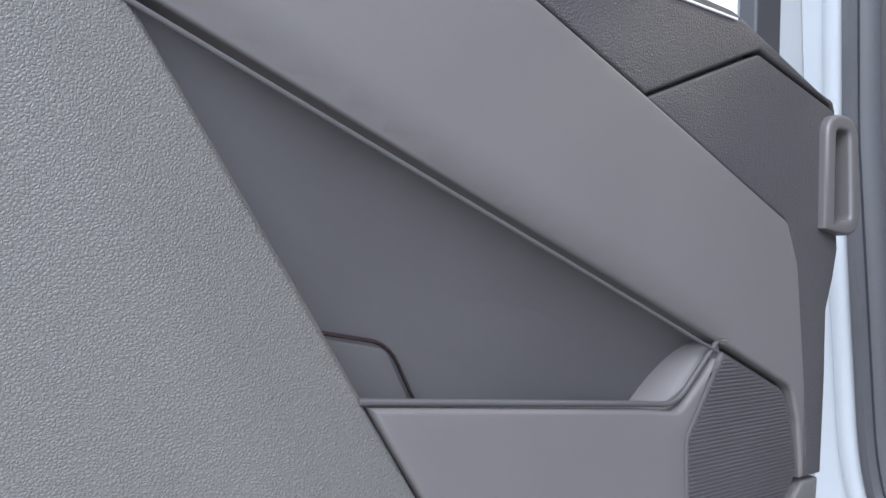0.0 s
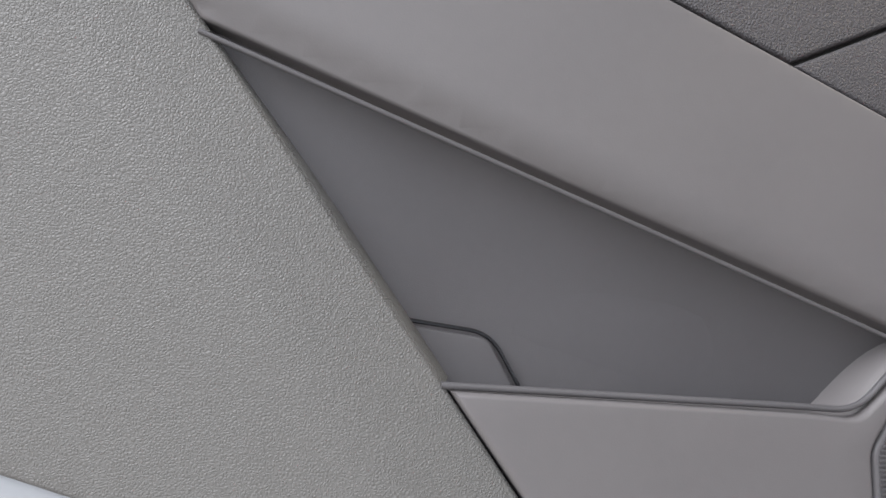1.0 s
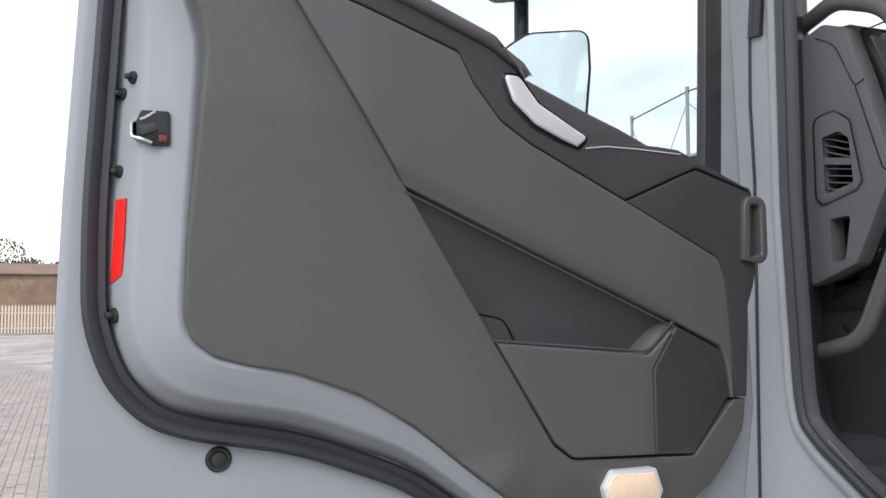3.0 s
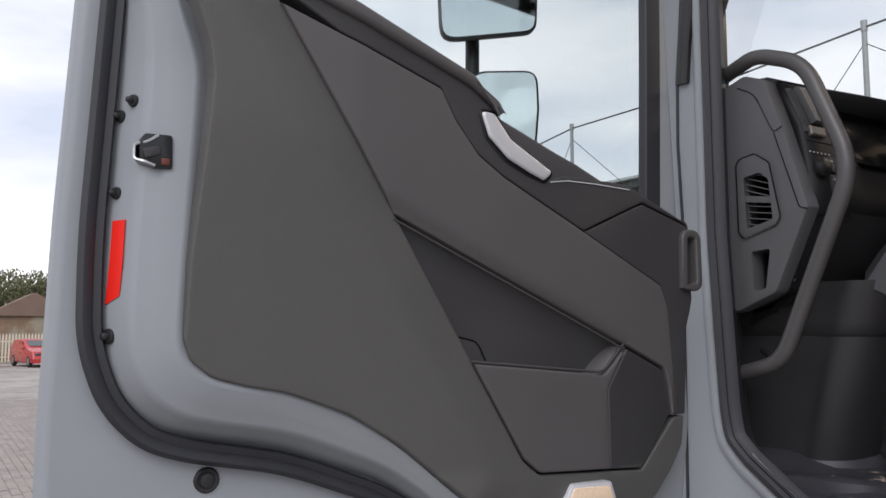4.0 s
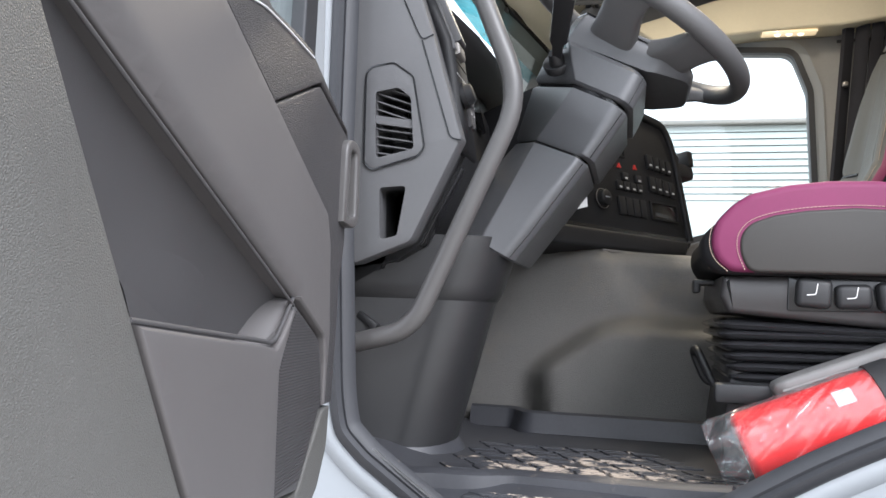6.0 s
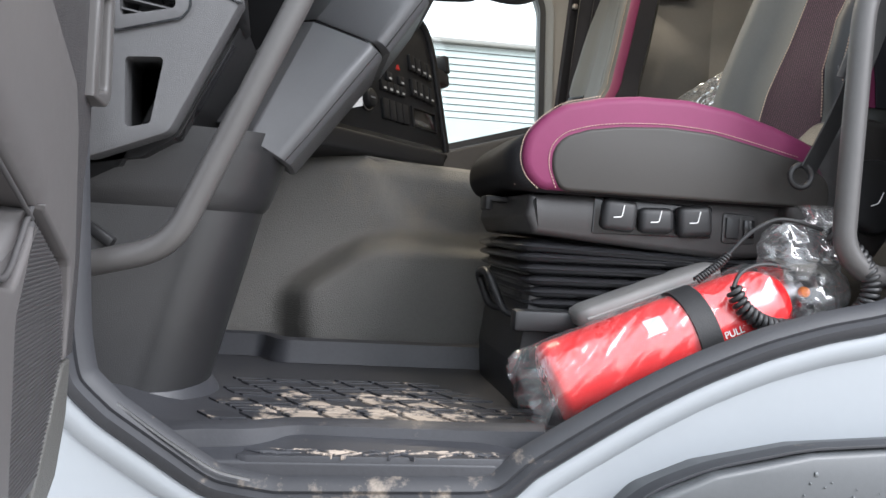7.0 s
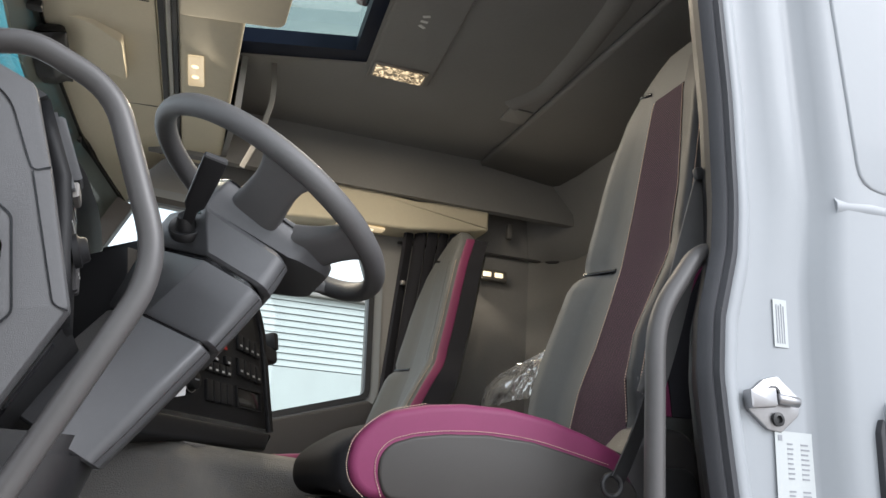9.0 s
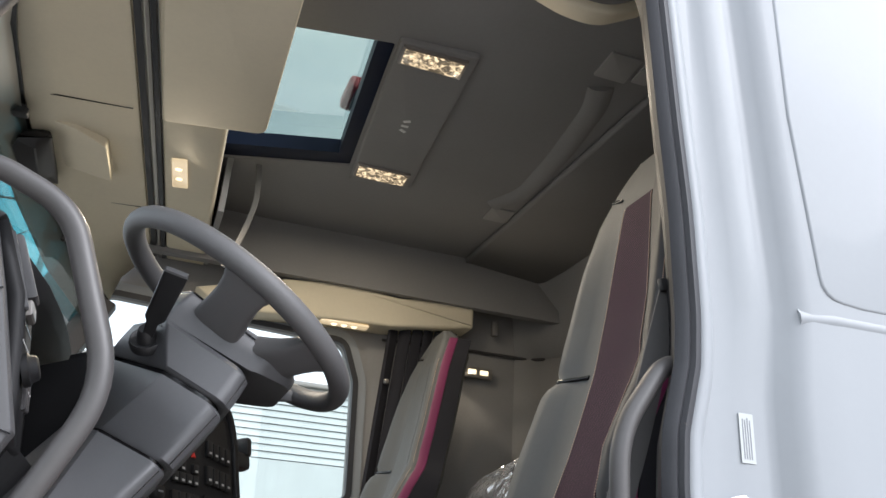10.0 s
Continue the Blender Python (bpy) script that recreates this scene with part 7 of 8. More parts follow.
    strap = lambda pts, w, m, n2, up: part("webbing" if n2 else "strap", sweep_bm(smooth_path(pts, 0.04), [(-w, -0.0012), (w, -0.0012), (w, 0.0012), (-w, 0.0012)], up=up), m, s, n2, 50)
    strap([(0.992, 0.058, 2.140), (0.956, 0.060, 2.018), (0.917, 0.064, 1.88), (0.884, 0.069, 1.775)], 0.0235, M_BELT, "grey belt webbing", (0.15, -1, 0.1))
    strap([(0.890, 0.067, 1.795), (0.872, 0.068, 1.74), (0.850, 0.070, 1.69), (0.830, 0.071, 1.650)], 0.019, M_BELTBLACK, "black belt end", (0.6, -0.8, 0.2))
    part("anchor_ring", sweep_bm([Vector((0.820 + 0.015 * math.cos(a), 0.068, 1.644 + 0.015 * math.sin(a))) for a in (2 * math.pi * j / 24 for j in range(24))], disc(0.0042, 8), closed=True, up=(0, 1, 0)), M_BLACK, s, "dark belt anchor", 50)
    part("guide", box_bm((0.992, 0.052, 2.148), (0.058, 0.014, 0.024), 0.006, Matrix.Rotation(radians(-12), 3, "Y")), M_BLACK, s, "black pillar guide")
    part("guide_bolt", turned_bm((0.988, 0.045, 2.138), (0, -1, 0), [(0.010, 0), (0.010, 0.005), (0.006, 0.007)], 14), M_BLACK, s, "", 50)
    # inner post trim
    tr = thing("post_trim", "dark moulded trim on the inside of the rear door post", "trim")
    plate("trim_face", rounded([(1.04, 1.50), (1.03, 1.80), (1.03, 2.70), (1.16, 2.75), (1.16, 1.50)], 0.02), SIDE, -0.075, 0.03, M_BLACK, tr, bev=0.008, seg=3)
    plate("trim_back", [(1.12, 1.3), (1.86, 1.3), (1.86, 2.95), (1.12, 2.95)], SIDE, -0.035, 0.02, M_HEAD, tr, bev=0.0)


loose_things()


# ---------------------------------------------------------------- door post fittings
def post_fittings():
    k = thing("door_striker", "bolted steel door striker on the door post", "striker")
    DX, DZ = -0.036, -0.012
    body = rounded([(x + DX, z + DZ, r) for x, z, r in ((1.008, 1.790, 0.006), (1.040, 1.815, 0.008), (1.066, 1.822, 0.008), (1.106, 1.792, 0.01), (1.100, 1.768, 0.01), (1.068, 1.742, 0.008), (1.045, 1.745, 0.008), (1.012, 1.770, 0.006))])
    plate("plate", body, SIDE, 0.037, 0.008, M_STEEL, k, "steel striker plate", bev=0.002)
    plate("claw", rounded([(1.004 + DX, 1.797 + DZ), (1.050 + DX, 1.803 + DZ), (1.052 + DX, 1.776 + DZ), (1.006 + DX, 1.770 + DZ)], 0.005), SIDE, 0.052, 0.016, M_STEEL, k, "bent striker claw", bev=0.003)
    part("pin", cyl_bm((1.055 + DX, -0.046, 1.788 + DZ), (1.092 + DX, -0.046, 1.786 + DZ), 0.0075, n=16, bev=0.001), M_STEEL, k, "round striker pin", 50)
    for x, z in ((1.055, 1.797), (1.060, 1.760)):
        part("bolt", turned_bm((x + DX, -0.036, z + DZ), (0, -1, 0), [(0.010, 0), (0.010, 0.006), (0.0055, 0.007), (0.005, 0.003)], 14), M_BLACK, k, "", 50)

    def label(name, x0, x1, z0, z1, bars, lab):
        l = thing(name, lab, "label")
        plate("paper", [(x0, z0), (x1, z0), (x1, z1), (x0, z1)], SIDE, 0.0352, 0.001, M_LABEL, l, bev=0.0, smooth=0)
        rng = random.Random(7)
        bm = bmesh.new()
        w, h = x1 - x0, z1 - z0
        for c, d, e2, f in bars(w, h, rng):
            box_bm((x0 + (c + e2) / 2, -0.0356, z0 + (d + f) / 2), (e2 - c, 0.0004, f - d), 0.0, bm=bm)
        tagged(part("print", bm, M_INK, l, "rows of small grey print", 0), kind="stuff")
    def rows(w, h, rng):
        out = []
        for blk in ((0.66, 0.94, 8), (0.36, 0.60, 8)):
            for j in range(blk[2]):
                z = h * (blk[0] + (blk[1] - blk[0]) * j / blk[2])
                out += [(w * 0.30, z, w * (0.44 + 0.05 * rng.random()), z + 0.0022), (w * 0.66, z, w * (0.84 + 0.06 * rng.random()), z + 0.0022)]
        out += [(w * 0.08, h * 0.06, w * 0.17, h * 0.22), (w * 0.28, h * 0.05, w * 0.40, h * 0.09), (w * 0.6, h * 0.03, w * 0.9, h * 0.045), (w * 0.08, h * 0.93, w * 0.18, h * 0.97)]
        return out
    label("data_label", 1.021, 1.088, 1.540, 1.733, rows, "pale data label stuck on the door post")
    label("small_label", 1.030, 1.055, 1.854, 1.926, lambda w, h, rng: [(w * (0.2 + 0.17 * j), h * 0.08, w * (0.26 + 0.17 * j), h * (0.86 + 0.08 * rng.random())) for j in range(4)], "small white label stuck on the door post")
    # mudguard below the doorway
    g = thing("mudguard", "dark grey plastic mudguard wet with drops below the doorway", "mudguard")
    moulded("guard_shell", rounded([(0.40, 0.80), (0.50, 1.19, 0.05), (0.566, 1.257, 0.05), (0.64, 1.286, 0.05), (0.76, 1.309, 0.1), (0.90, 1.318), (0.990, 1.321), (1.004, 0.80)]), SIDE, lambda x, z: 0.10 - 0.5 * max(0.0, z - 1.26) ** 1.3, 0.07, M_GUARD, g, "dark grey wet mudguard", step=0.03, bev=0.006)
    part("joint", sweep_bm(smooth_path([(0.50, -0.082, 1.198), (0.566, -0.082, 1.261), (0.64, -0.082, 1.290), (0.76, -0.082, 1.314), (0.90, -0.082, 1.323), (0.99, -0.082, 1.327), (1.04, -0.082, 1.336), (1.16, -0.082, 1.340)], 0.03), rounded([(-0.0018, -0.02), (0.0018, -0.02), (0.0018, 0.003), (-0.0018, 0.003)], 0.0006), up=(0, -1, 0)), M_RUBBER, g, "black rubber joint above the mudguard", 40)
    cp = thing("corner_panel", "pale grey painted corner panel beside the mudguard", "panel")
    part("skin", panel_bm(rounded([(1.006, 0.80), (1.004, 1.235, 0.05), (0.995, 1.312, 0.008), (1.036, 1.331, 0.01), (1.162, 1.335, 0.01), (1.162, 0.80)]), SIDE, 0.098, 0.07, bev=0.008, seg=3), M_PAINT, cp, "", 40)
    rng = random.Random(12)
    bm = bmesh.new()
    for _ in range(60):
        x, z = 0.74 + 0.25 * rng.random(), 1.15 + 0.14 * rng.random()
        r = 0.0009 + 0.0020 * rng.random() ** 2
        bmesh.ops.create_uvsphere(bm, u_segments=8, v_segments=5, radius=r, matrix=Matrix.Translation((x, -0.101 + 0.5 * max(0.0, z - 1.26) ** 1.3, z)) @ Matrix.Diagonal((1, 0.5, 1.15, 1)))
    tagged(part("drops", bm, M_DROP, g, "scattered rain drops", 80), kind="stuff")


M_DROP = mat("water_drop", (0.10, 0.108, 0.112), 0.12, var=0.05, coat=0.3)
post_fittings()


# ---------------------------------------------------------------- overhead
def overhead():
    o = thing("overhead_console", "beige overhead console above the windscreen", "console")
    # header lining between windscreen edge and the slot
    rows = []
    for x, y, z in TOP_EDGE:
        xs = 0.065 * (y - 0.5) + 0.020
        rows.append([Vector((x + 0.012, y, z - 0.004)), Vector((x * 0.7 + xs * 0.3, y, z * 0.5 + 2.752 * 0.5 + 0.002)), Vector((xs - 0.012, y, 2.752)), Vector((xs, y, 2.758)), Vector((xs, y, 2.80))])
    h = part("header_lining", loft_bm(rows, cap=False, closed=False), M_BEIGE, o, "beige header lining", 50)
    h.modifiers.new("thickness", "SOLIDIFY").thickness = -0.012
    for y in (0.965, 1.59, 2.0):
        xs = 0.065 * (y - 0.5) + 0.022
        part("seam", sweep_bm([Vector((-0.205, y, 2.7345)), Vector((-0.13, y, 2.7405)), Vector((xs - 0.014, y, 2.7505))], [(-0.001, -0.001), (0.001, -0.001), (0.001, 0.002), (-0.001, 0.002)], up=(0, 0, 1)), M_GLOSS, o, smooth=0)
    plate("grip_recess", rounded([(-0.185, -1.10, 0.01), (-0.10, -1.105, 0.03), (-0.022, -1.16, 0.02), (-0.008, -1.37, 0.012), (-0.18, -1.36, 0.01)]), DOWN, lambda u, v: -2.741 + 0.13 * max(0.0, u + 0.185), 0.045, M_BEIGE, o, "sloping beige locker grip", bev=0.003, seg=3)
    # dark slot with roller rails
    for dx, w, m in ((0.012, 0.016, M_RUBBER), (0.032, 0.008, M_FRAME), (0.045, 0.012, M_RUBBER)):
        part("roller_rail", sweep_bm([Vector((0.065 * (y - 0.5) + 0.022 + dx, y, 2.762)) for y in (0.03, 2.05)], [(-w / 2, -0.02), (w / 2, -0.02), (w / 2, 0.006), (-w / 2, 0.006)], up=(0, 0, -1)), m, o, "dark roller rail", 0)
    body = [(0.046, -0.03), (0.245, -0.03), (0.300, -1.65), (0.32, -2.06), (0.176, -2.06)]
    plate("shelf_body", body, DOWN, -2.757, 0.19, M_BEIGE, o, "beige overhead shelf", bev=0.015, seg=3)
    flap = rounded([(0.070, -0.03, 0.01), (0.350, -0.03, 0.01), (0.372, -0.930, 0.035), (0.112, -0.980, 0.01)])
    plate("sun_flap", flap, DOWN, -2.742, 0.014, M_BEIGE, o, "beige sun flap", bev=0.005, seg=3)
    lamp = part("reading_lamp", panel_bm(rounded([(0.147, -1.207), (0.190, -1.197), (0.206, -1.386), (0.160, -1.396)], 0.005), DOWN, -2.753, 0.01, bev=0.002), M_LENSDIM, o, "small lit reading lamp")
    for y in (1.265, 1.330):
        part("bulb", turned_bm((0.171 + 0.08 * (y - 1.265), y, 2.757), (0, 0, -1), [(0.011, 0), (0.010, 0.005), (0.005, 0.007)], 14), M_BULB, lamp, "", 50)
    # side cheek and bracket
    c = thing("shelf_bracket", "grey curved bracket between shelf and ceiling", "bracket")
    part("arm", sweep_bm(smooth_path([(0.419, 1.51, 2.955), (0.428, 1.512, 2.88), (0.430, 1.52, 2.81), (0.405, 1.53, 2.69), (0.365, 1.545, 2.58)], 0.08), rounded([(-0.007, -0.014), (0.007, -0.014), (0.007, 0.004), (-0.007, 0.004)], 0.002), up=(1, 0, 0)), M_GREYPAD, c, "", 50)
    plate("cheek", [(1.52, 2.76), (2.05, 2.76), (2.05, 2.95), (1.50, 2.95)], DOOR, 0.33, 0.02, M_HEAD, c, bev=0.004)


overhead()


def roof_console():
    c = thing("roof_lamp_console", "grey roof console with two lit lamps behind the hatch", "lamp")
    plate("console_plate", rounded([(0.640, -0.645, 0.01), (0.852, -0.625, 0.01), (0.918, -1.405, 0.01), (0.712, -1.445, 0.01)]), DOWN, -2.935, 0.03, M_HEAD, c, "grey console plate", bev=0.006, seg=3)
    for y0, y1, x0, x1 in ((0.650, 0.730, 0.652, 0.830), (1.308, 1.398, 0.708, 0.890)):
        b = part("lamp_bezel", panel_bm(rounded([(x0, -y0), (x1, -y0 + 0.004), (x1 + 0.006, -y1), (x0 + 0.006, -y1)], 0.005), DOWN, -2.928, 0.01, bev=0.003), M_FRAME, c, "lamp bezel")
        part("lens", panel_bm(rounded([(x0 + 0.008, -y0 - 0.010), (x1 - 0.008, -y0 - 0.008), (x1 - 0.004, -y1 + 0.010), (x0 + 0.014, -y1 + 0.010)], 0.004), DOWN, -2.925, 0.006, bev=0.001), M_PRISM, b, "clear lamp lens")
        for k in range(3):
            part("bulb", turned_bm((x0 + 0.035 + k * 0.052, (y0 + y1) / 2, 2.925), (0, 0, -1), [(0.013, 0), (0.011, 0.003), (0.005, 0.005)], 16), M_PRISM, b, "lit bulb", 50)
    for k in range(3):
        part("symbol", box_bm((0.775 + 0.002 * k, 1.0 + 0.028 * k, 2.9345), (0.022, 0.011, 0.001), 0.0, Matrix.Rotation(0.5 * (k - 1), 3, "Z")), M_WHITE, c, smooth=0)
    # two flush covers and the pressed ridge between them
    for y0, y1, x0 in ((0.470, 0.576, 1.150), (1.432, 1.535, 1.240)):
        k = thing("ceiling_cover", "small grey flush cover in the headlining", "cover")
        plate("lid", rounded([(x0, -y0), (x0 + 0.09, -y0), (x0 + 0.10, -y1), (x0 + 0.006, -y1)], 0.006), DOWN, -2.944, 0.014, M_COVER, k, bev=0.002)
        plate("hinge", rounded([(x0 + 0.105, -y0 - 0.01), (x0 + 0.15, -y0 - 0.01), (x0 + 0.155, -y1 + 0.015), (x0 + 0.11, -y1 + 0.015)], 0.006), DOWN, -2.944, 0.012, M_COVER, k, bev=0.002)
    r = thing("ceiling_ridge", "pressed ridge in the grey headlining", "ridge")
    part("ridge", sweep_bm(smooth_path([(1.205, 0.62, 2.947), (1.245, 0.72, 2.947), (1.285, 1.02, 2.947), (1.300, 1.28, 2.947), (1.24, 1.42, 2.947)], 0.06), [(-0.040, -0.006), (0.040, -0.006), (0.028, 0.004), (0.012, 0.011), (-0.012, 0.011), (-0.028, 0.004)], up=(0, 0, -1)), M_HEAD, r, "", 60)
    # marker lamp on the roof outside the hatch
    m = thing("roof_marker_lamp", "red marker lamp on the roof outside the hatch", "lamp")
    part("lens", box_bm((0.640, 1.20, 3.115), (0.05, 0.15, 0.05), 0.015, seg=3), M_AMBERDARK, m, "dark red lens")
    part("foot", box_bm((0.70, 1.18, 3.085), (0.12, 0.10, 0.02), 0.005), M_BLACK, m)
    # near-side grip at the front edge of the upper bunk
    g = thing("upper_handle", "pale moulded handle high beside the doorway", "handle")
    part("bar", sweep_bm(smooth_path([(0.80, 0.30, 2.925), (0.90, 0.25, 2.84), (0.98, 0.24, 2.83), (1.09, 0.25, 2.90)], 0.05), rounded([(-0.03, -0.012), (0.03, -0.012), (0.03, 0.012), (-0.03, 0.012)], 0.008), up=(0, 0, 1)), M_BEIGE, g, "", 60)


roof_console()


def far_side():
    v = thing("window_valance", "beige valance with a lit strip above the passenger window", "valance")
    poly = rounded([(0.30, 2.64), (0.62, 2.73, 0.05), (0.85, 2.755, 0.2), (1.08, 2.735, 0.15), (1.25, 2.755, 0.1), (1.398, 2.755, 0.02), (1.398, 2.660, 0.01), (1.28, 2.645, 0.06), (1.05, 2.61, 0.1), (0.80, 2.60, 0.1), (0.40, 2.57)])
    plate("valance_board", poly, SIDE, -1.955, 0.14, M_BEIGE, v, "beige valance board", bev=0.012, seg=3)
    lamp = part("strip_lamp", box_bm((0.87, 1.99, 2.598), (0.19, 0.05, 0.010), 0.003), M_LENSDIM, v, "lit strip lamp")
    for x in (0.83, 0.87, 0.91):
        part("bulb", turned_bm((x, 1.985, 2.594), (0, -0.3, -1), [(0.013, 0), (0.011, 0.004), (0.005, 0.006)], 14), M_BULB, lamp, "", 50)
    # gathered curtain
    c = thing("curtain", "dark curtain gathered behind the passenger window", "curtain")
    for k in range(6):
        x0 = 1.080 + 0.045 * k
        part("fold", loft_bm([[Vector((x0 + dx + (0.02 - 0.035 * t) * k * 0.2 - 0.06 * t, 2.01 + 0.012 * math.sin(k * 2 + j), 2.64 - 0.75 * t)) for j, dx in enumerate((-0.022, 0.0, 0.022, 0.012, -0.012))] for t in (0, 0.25, 0.5, 0.75, 1.0)]), M_CURTAIN, c, "", 60)
    part("tie", box_bm((1.06, 1.99, 2.40), (0.02, 0.02, 0.02), 0.006), M_FRAME, c)
    h = thing("coat_hook", "small grey coat hook on the far wall", "hook")
    part("hook", box_bm((1.525, 2.035, 2.70), (0.028, 0.03, 0.065), 0.008), M_GREYPAD, h)
    l = thing("wall_lamp", "lit twin reading lamp on the far wall", "lamp")
    part("bezel", box_bm((1.46, 2.05, 2.505), (0.135, 0.02, 0.045), 0.006), M_FRAME, l)
    for x in (1.435, 1.488):
        part("bulb", box_bm((x, 2.038, 2.505), (0.036, 0.008, 0.020), 0.003), M_BULB, l, "lit bulb", 50)
    # lining seam and lower side wall
    s = tagged(thing("trim_seam", "dark lining seam along the far wall", "trim"), kind="structure")
    part("bead", sweep_bm([Vector((1.05, 2.068, 2.585)), Vector((1.45, 2.068, 2.60)), Vector((1.70, 2.06, 2.60)), Vector((1.80, 1.98, 2.60)), Vector((1.825, 1.5, 2.60))], disc(0.006, 8), up=(0, 0, 1)), M_DARK, s, "", 60)


far_side()


# ---------------------------------------------------------------- outside
def wing_mirrors():
    w = thing("wing_mirror", "pair of black-cased truck mirrors on an arm", "mirror")
    n = Vector((0.9090, -0.4047, 0.0995))
    h = Vector((0.4067, 0.9135, 0.0))
    M = Matrix((h, n.cross(h), n)).transposed().to_4x4()
    M.translation = (-0.285, -0.44, 2.1)
    for name, poly in (("main_mirror", [(-0.102, 0.018, 0.03), (0.089, 0.047, 0.03), (0.102, 0.261, 0.03), (-0.109, 0.25, 0.03)]), ("wide_mirror", [(-0.088, -0.250, 0.03), (0.072, -0.272, 0.03), (0.089, -0.110, 0.03), (0.088, -0.033, 0.025), (-0.025, -0.040, 0.05), (-0.080, -0.078, 0.05)])):
        ring = ccw(rounded(poly))
        case = part(name, loft_bm([[M @ Vector((u, v, k)) for u, v in inset(ring, q)] for k, q in ((-0.075, 0.060), (-0.065, 0.045), (-0.035, 0.022), (-0.006, 0.0), (0.004, -0.001), (0.006, 0.003))]), M_BLACK, w, "black mirror case", 50)
        part("mirror_glass", panel_bm(inset(ring, 0.0045), M, 0.0085, 0.003, bev=0.0), M_MIRROR, case, "clear mirror glass")
    part("arm", cyl_bm((-0.345, -0.445, 1.85), (-0.345, -0.445, 2.55), 0.014, n=14), M_BLACK, w, "upright mirror arm", 50)
    for z in (1.88, 2.5):
        part("stay", cyl_bm((-0.345, -0.445, z), (-0.40, -0.02, z - 0.02), 0.012, n=12), M_BLACK, w, "", 50)


wing_mirrors()


def masts():
    spots = ((-21.8, 18.84), (-15.2, 18.8), (-10.0, 18.0), (-2.5, 17.2), (-26.5, 20.0))
    first = None
    for x, y in spots:
        m = thing("mast", "slim galvanised mast carrying taut cables", "mast", "row of masts")
        part("pole", cyl_bm((0, 0, 0), (0, 0, 9.45), 0.085, 0.065, 10), M_POST, m)
        part("cap", cyl_bm((0, 0, 9.45), (0, 0, 9.72), 0.08, 0.08, 10), M_POST, m)
        m.location = (x, y, GROUND)
    c = thing("cable_run", "taut dark cables strung between the masts", "cable")
    tops = sorted(spots)
    for (x0, y0), (x1, y1) in zip(tops, tops[1:]):
        part("cable", cyl_bm((x0, y0, 9.0), (x1, y1, 9.0), 0.028, n=6), M_CANOPY, c)
        part("cable", cyl_bm((x0, y0, 8.6), ((x0 + x1) / 2, (y0 + y1) / 2, 6.0), 0.013, n=5), M_CANOPY, c)
        part("cable", cyl_bm((x1, y1, 8.6), ((x0 + x1) / 2, (y0 + y1) / 2, 6.0), 0.013, n=5), M_CANOPY, c)


masts()


def warehouse():
    w = thing("warehouse", "pale clad industrial shed with a plain lower wall", "building")
    part("lower_wall", box_bm((12.0, 24.3, (GROUND + 5.05) / 2), (40, 0.5, 5.05 - GROUND), 0.0), M_SIDING, w, "pale flat lower wall", 0)
    z, k = 5.08, 0
    shared = None
    while z < 7.3:
        if shared is None:
            bm = panel_bm([(-20, 0.0), (20, 0.0), (20, 0.19), (-20, 0.19)], SIDE, 0.0, 0.03, bev=0.0)
            for v in bm.verts:
                if v.co.z > 0.1:
                    v.co.y += 0.05
            shared = part("cladding_board", bm, M_SIDING, w, smooth=0)
            shared.matrix_basis = pose(12.0, 24.05, z)
        else:
            ob = new("cladding_board", shared.data)
            ob.parent = w
            ob.matrix_basis = pose(12.0, 24.05, z)
        z += 0.205
    part("back_wall", box_bm((12.0, 24.4, 6.2), (40, 0.3, 2.3), 0.0), M_CANOPY, w, smooth=0)
    part("eaves", box_bm((12.0, 24.1, 7.40), (40, 0.5, 0.14), 0.02), M_FRAME, w, "grey eaves gutter")
    part("roof", panel_bm([(24.0, 7.45), (40.0, 8.9), (40.0, 7.4), (24.0, 7.4)], DOOR, 32, 40, bev=0.0), M_FRAME, w, smooth=0)
    part("window", box_bm((-3.0, 24.02, 4.2), (3.2, 0.08, 2.0), 0.01), M_CARGLASS, w, "dark glazed window")
    for k in range(5):
        part("mullion", box_bm((-4.6 + 0.8 * k, 23.96, 4.2), (0.08, 0.06, 2.1), 0.0), M_FRAME, w, smooth=0)


warehouse()


def canopy():
    c = thing("canopy_building", "low dark flat-roofed building beyond the yard", "building")
    part("roof", box_bm((-31.5, 38, 9.35), (8.4, 14.4, 0.45), 0.05), M_CANOPY, c, "dark flat roof")
    part("fascia", box_bm((-31.5, 30.7, 9.65), (8.6, 0.3, 0.16), 0.02), M_SIDING, c, "pale fascia")
    part("wall", box_bm((-31.5, 38, 4.3), (7.6, 13.6, 9.7), 0.0), M_CANOPY, c, smooth=0)


canopy()


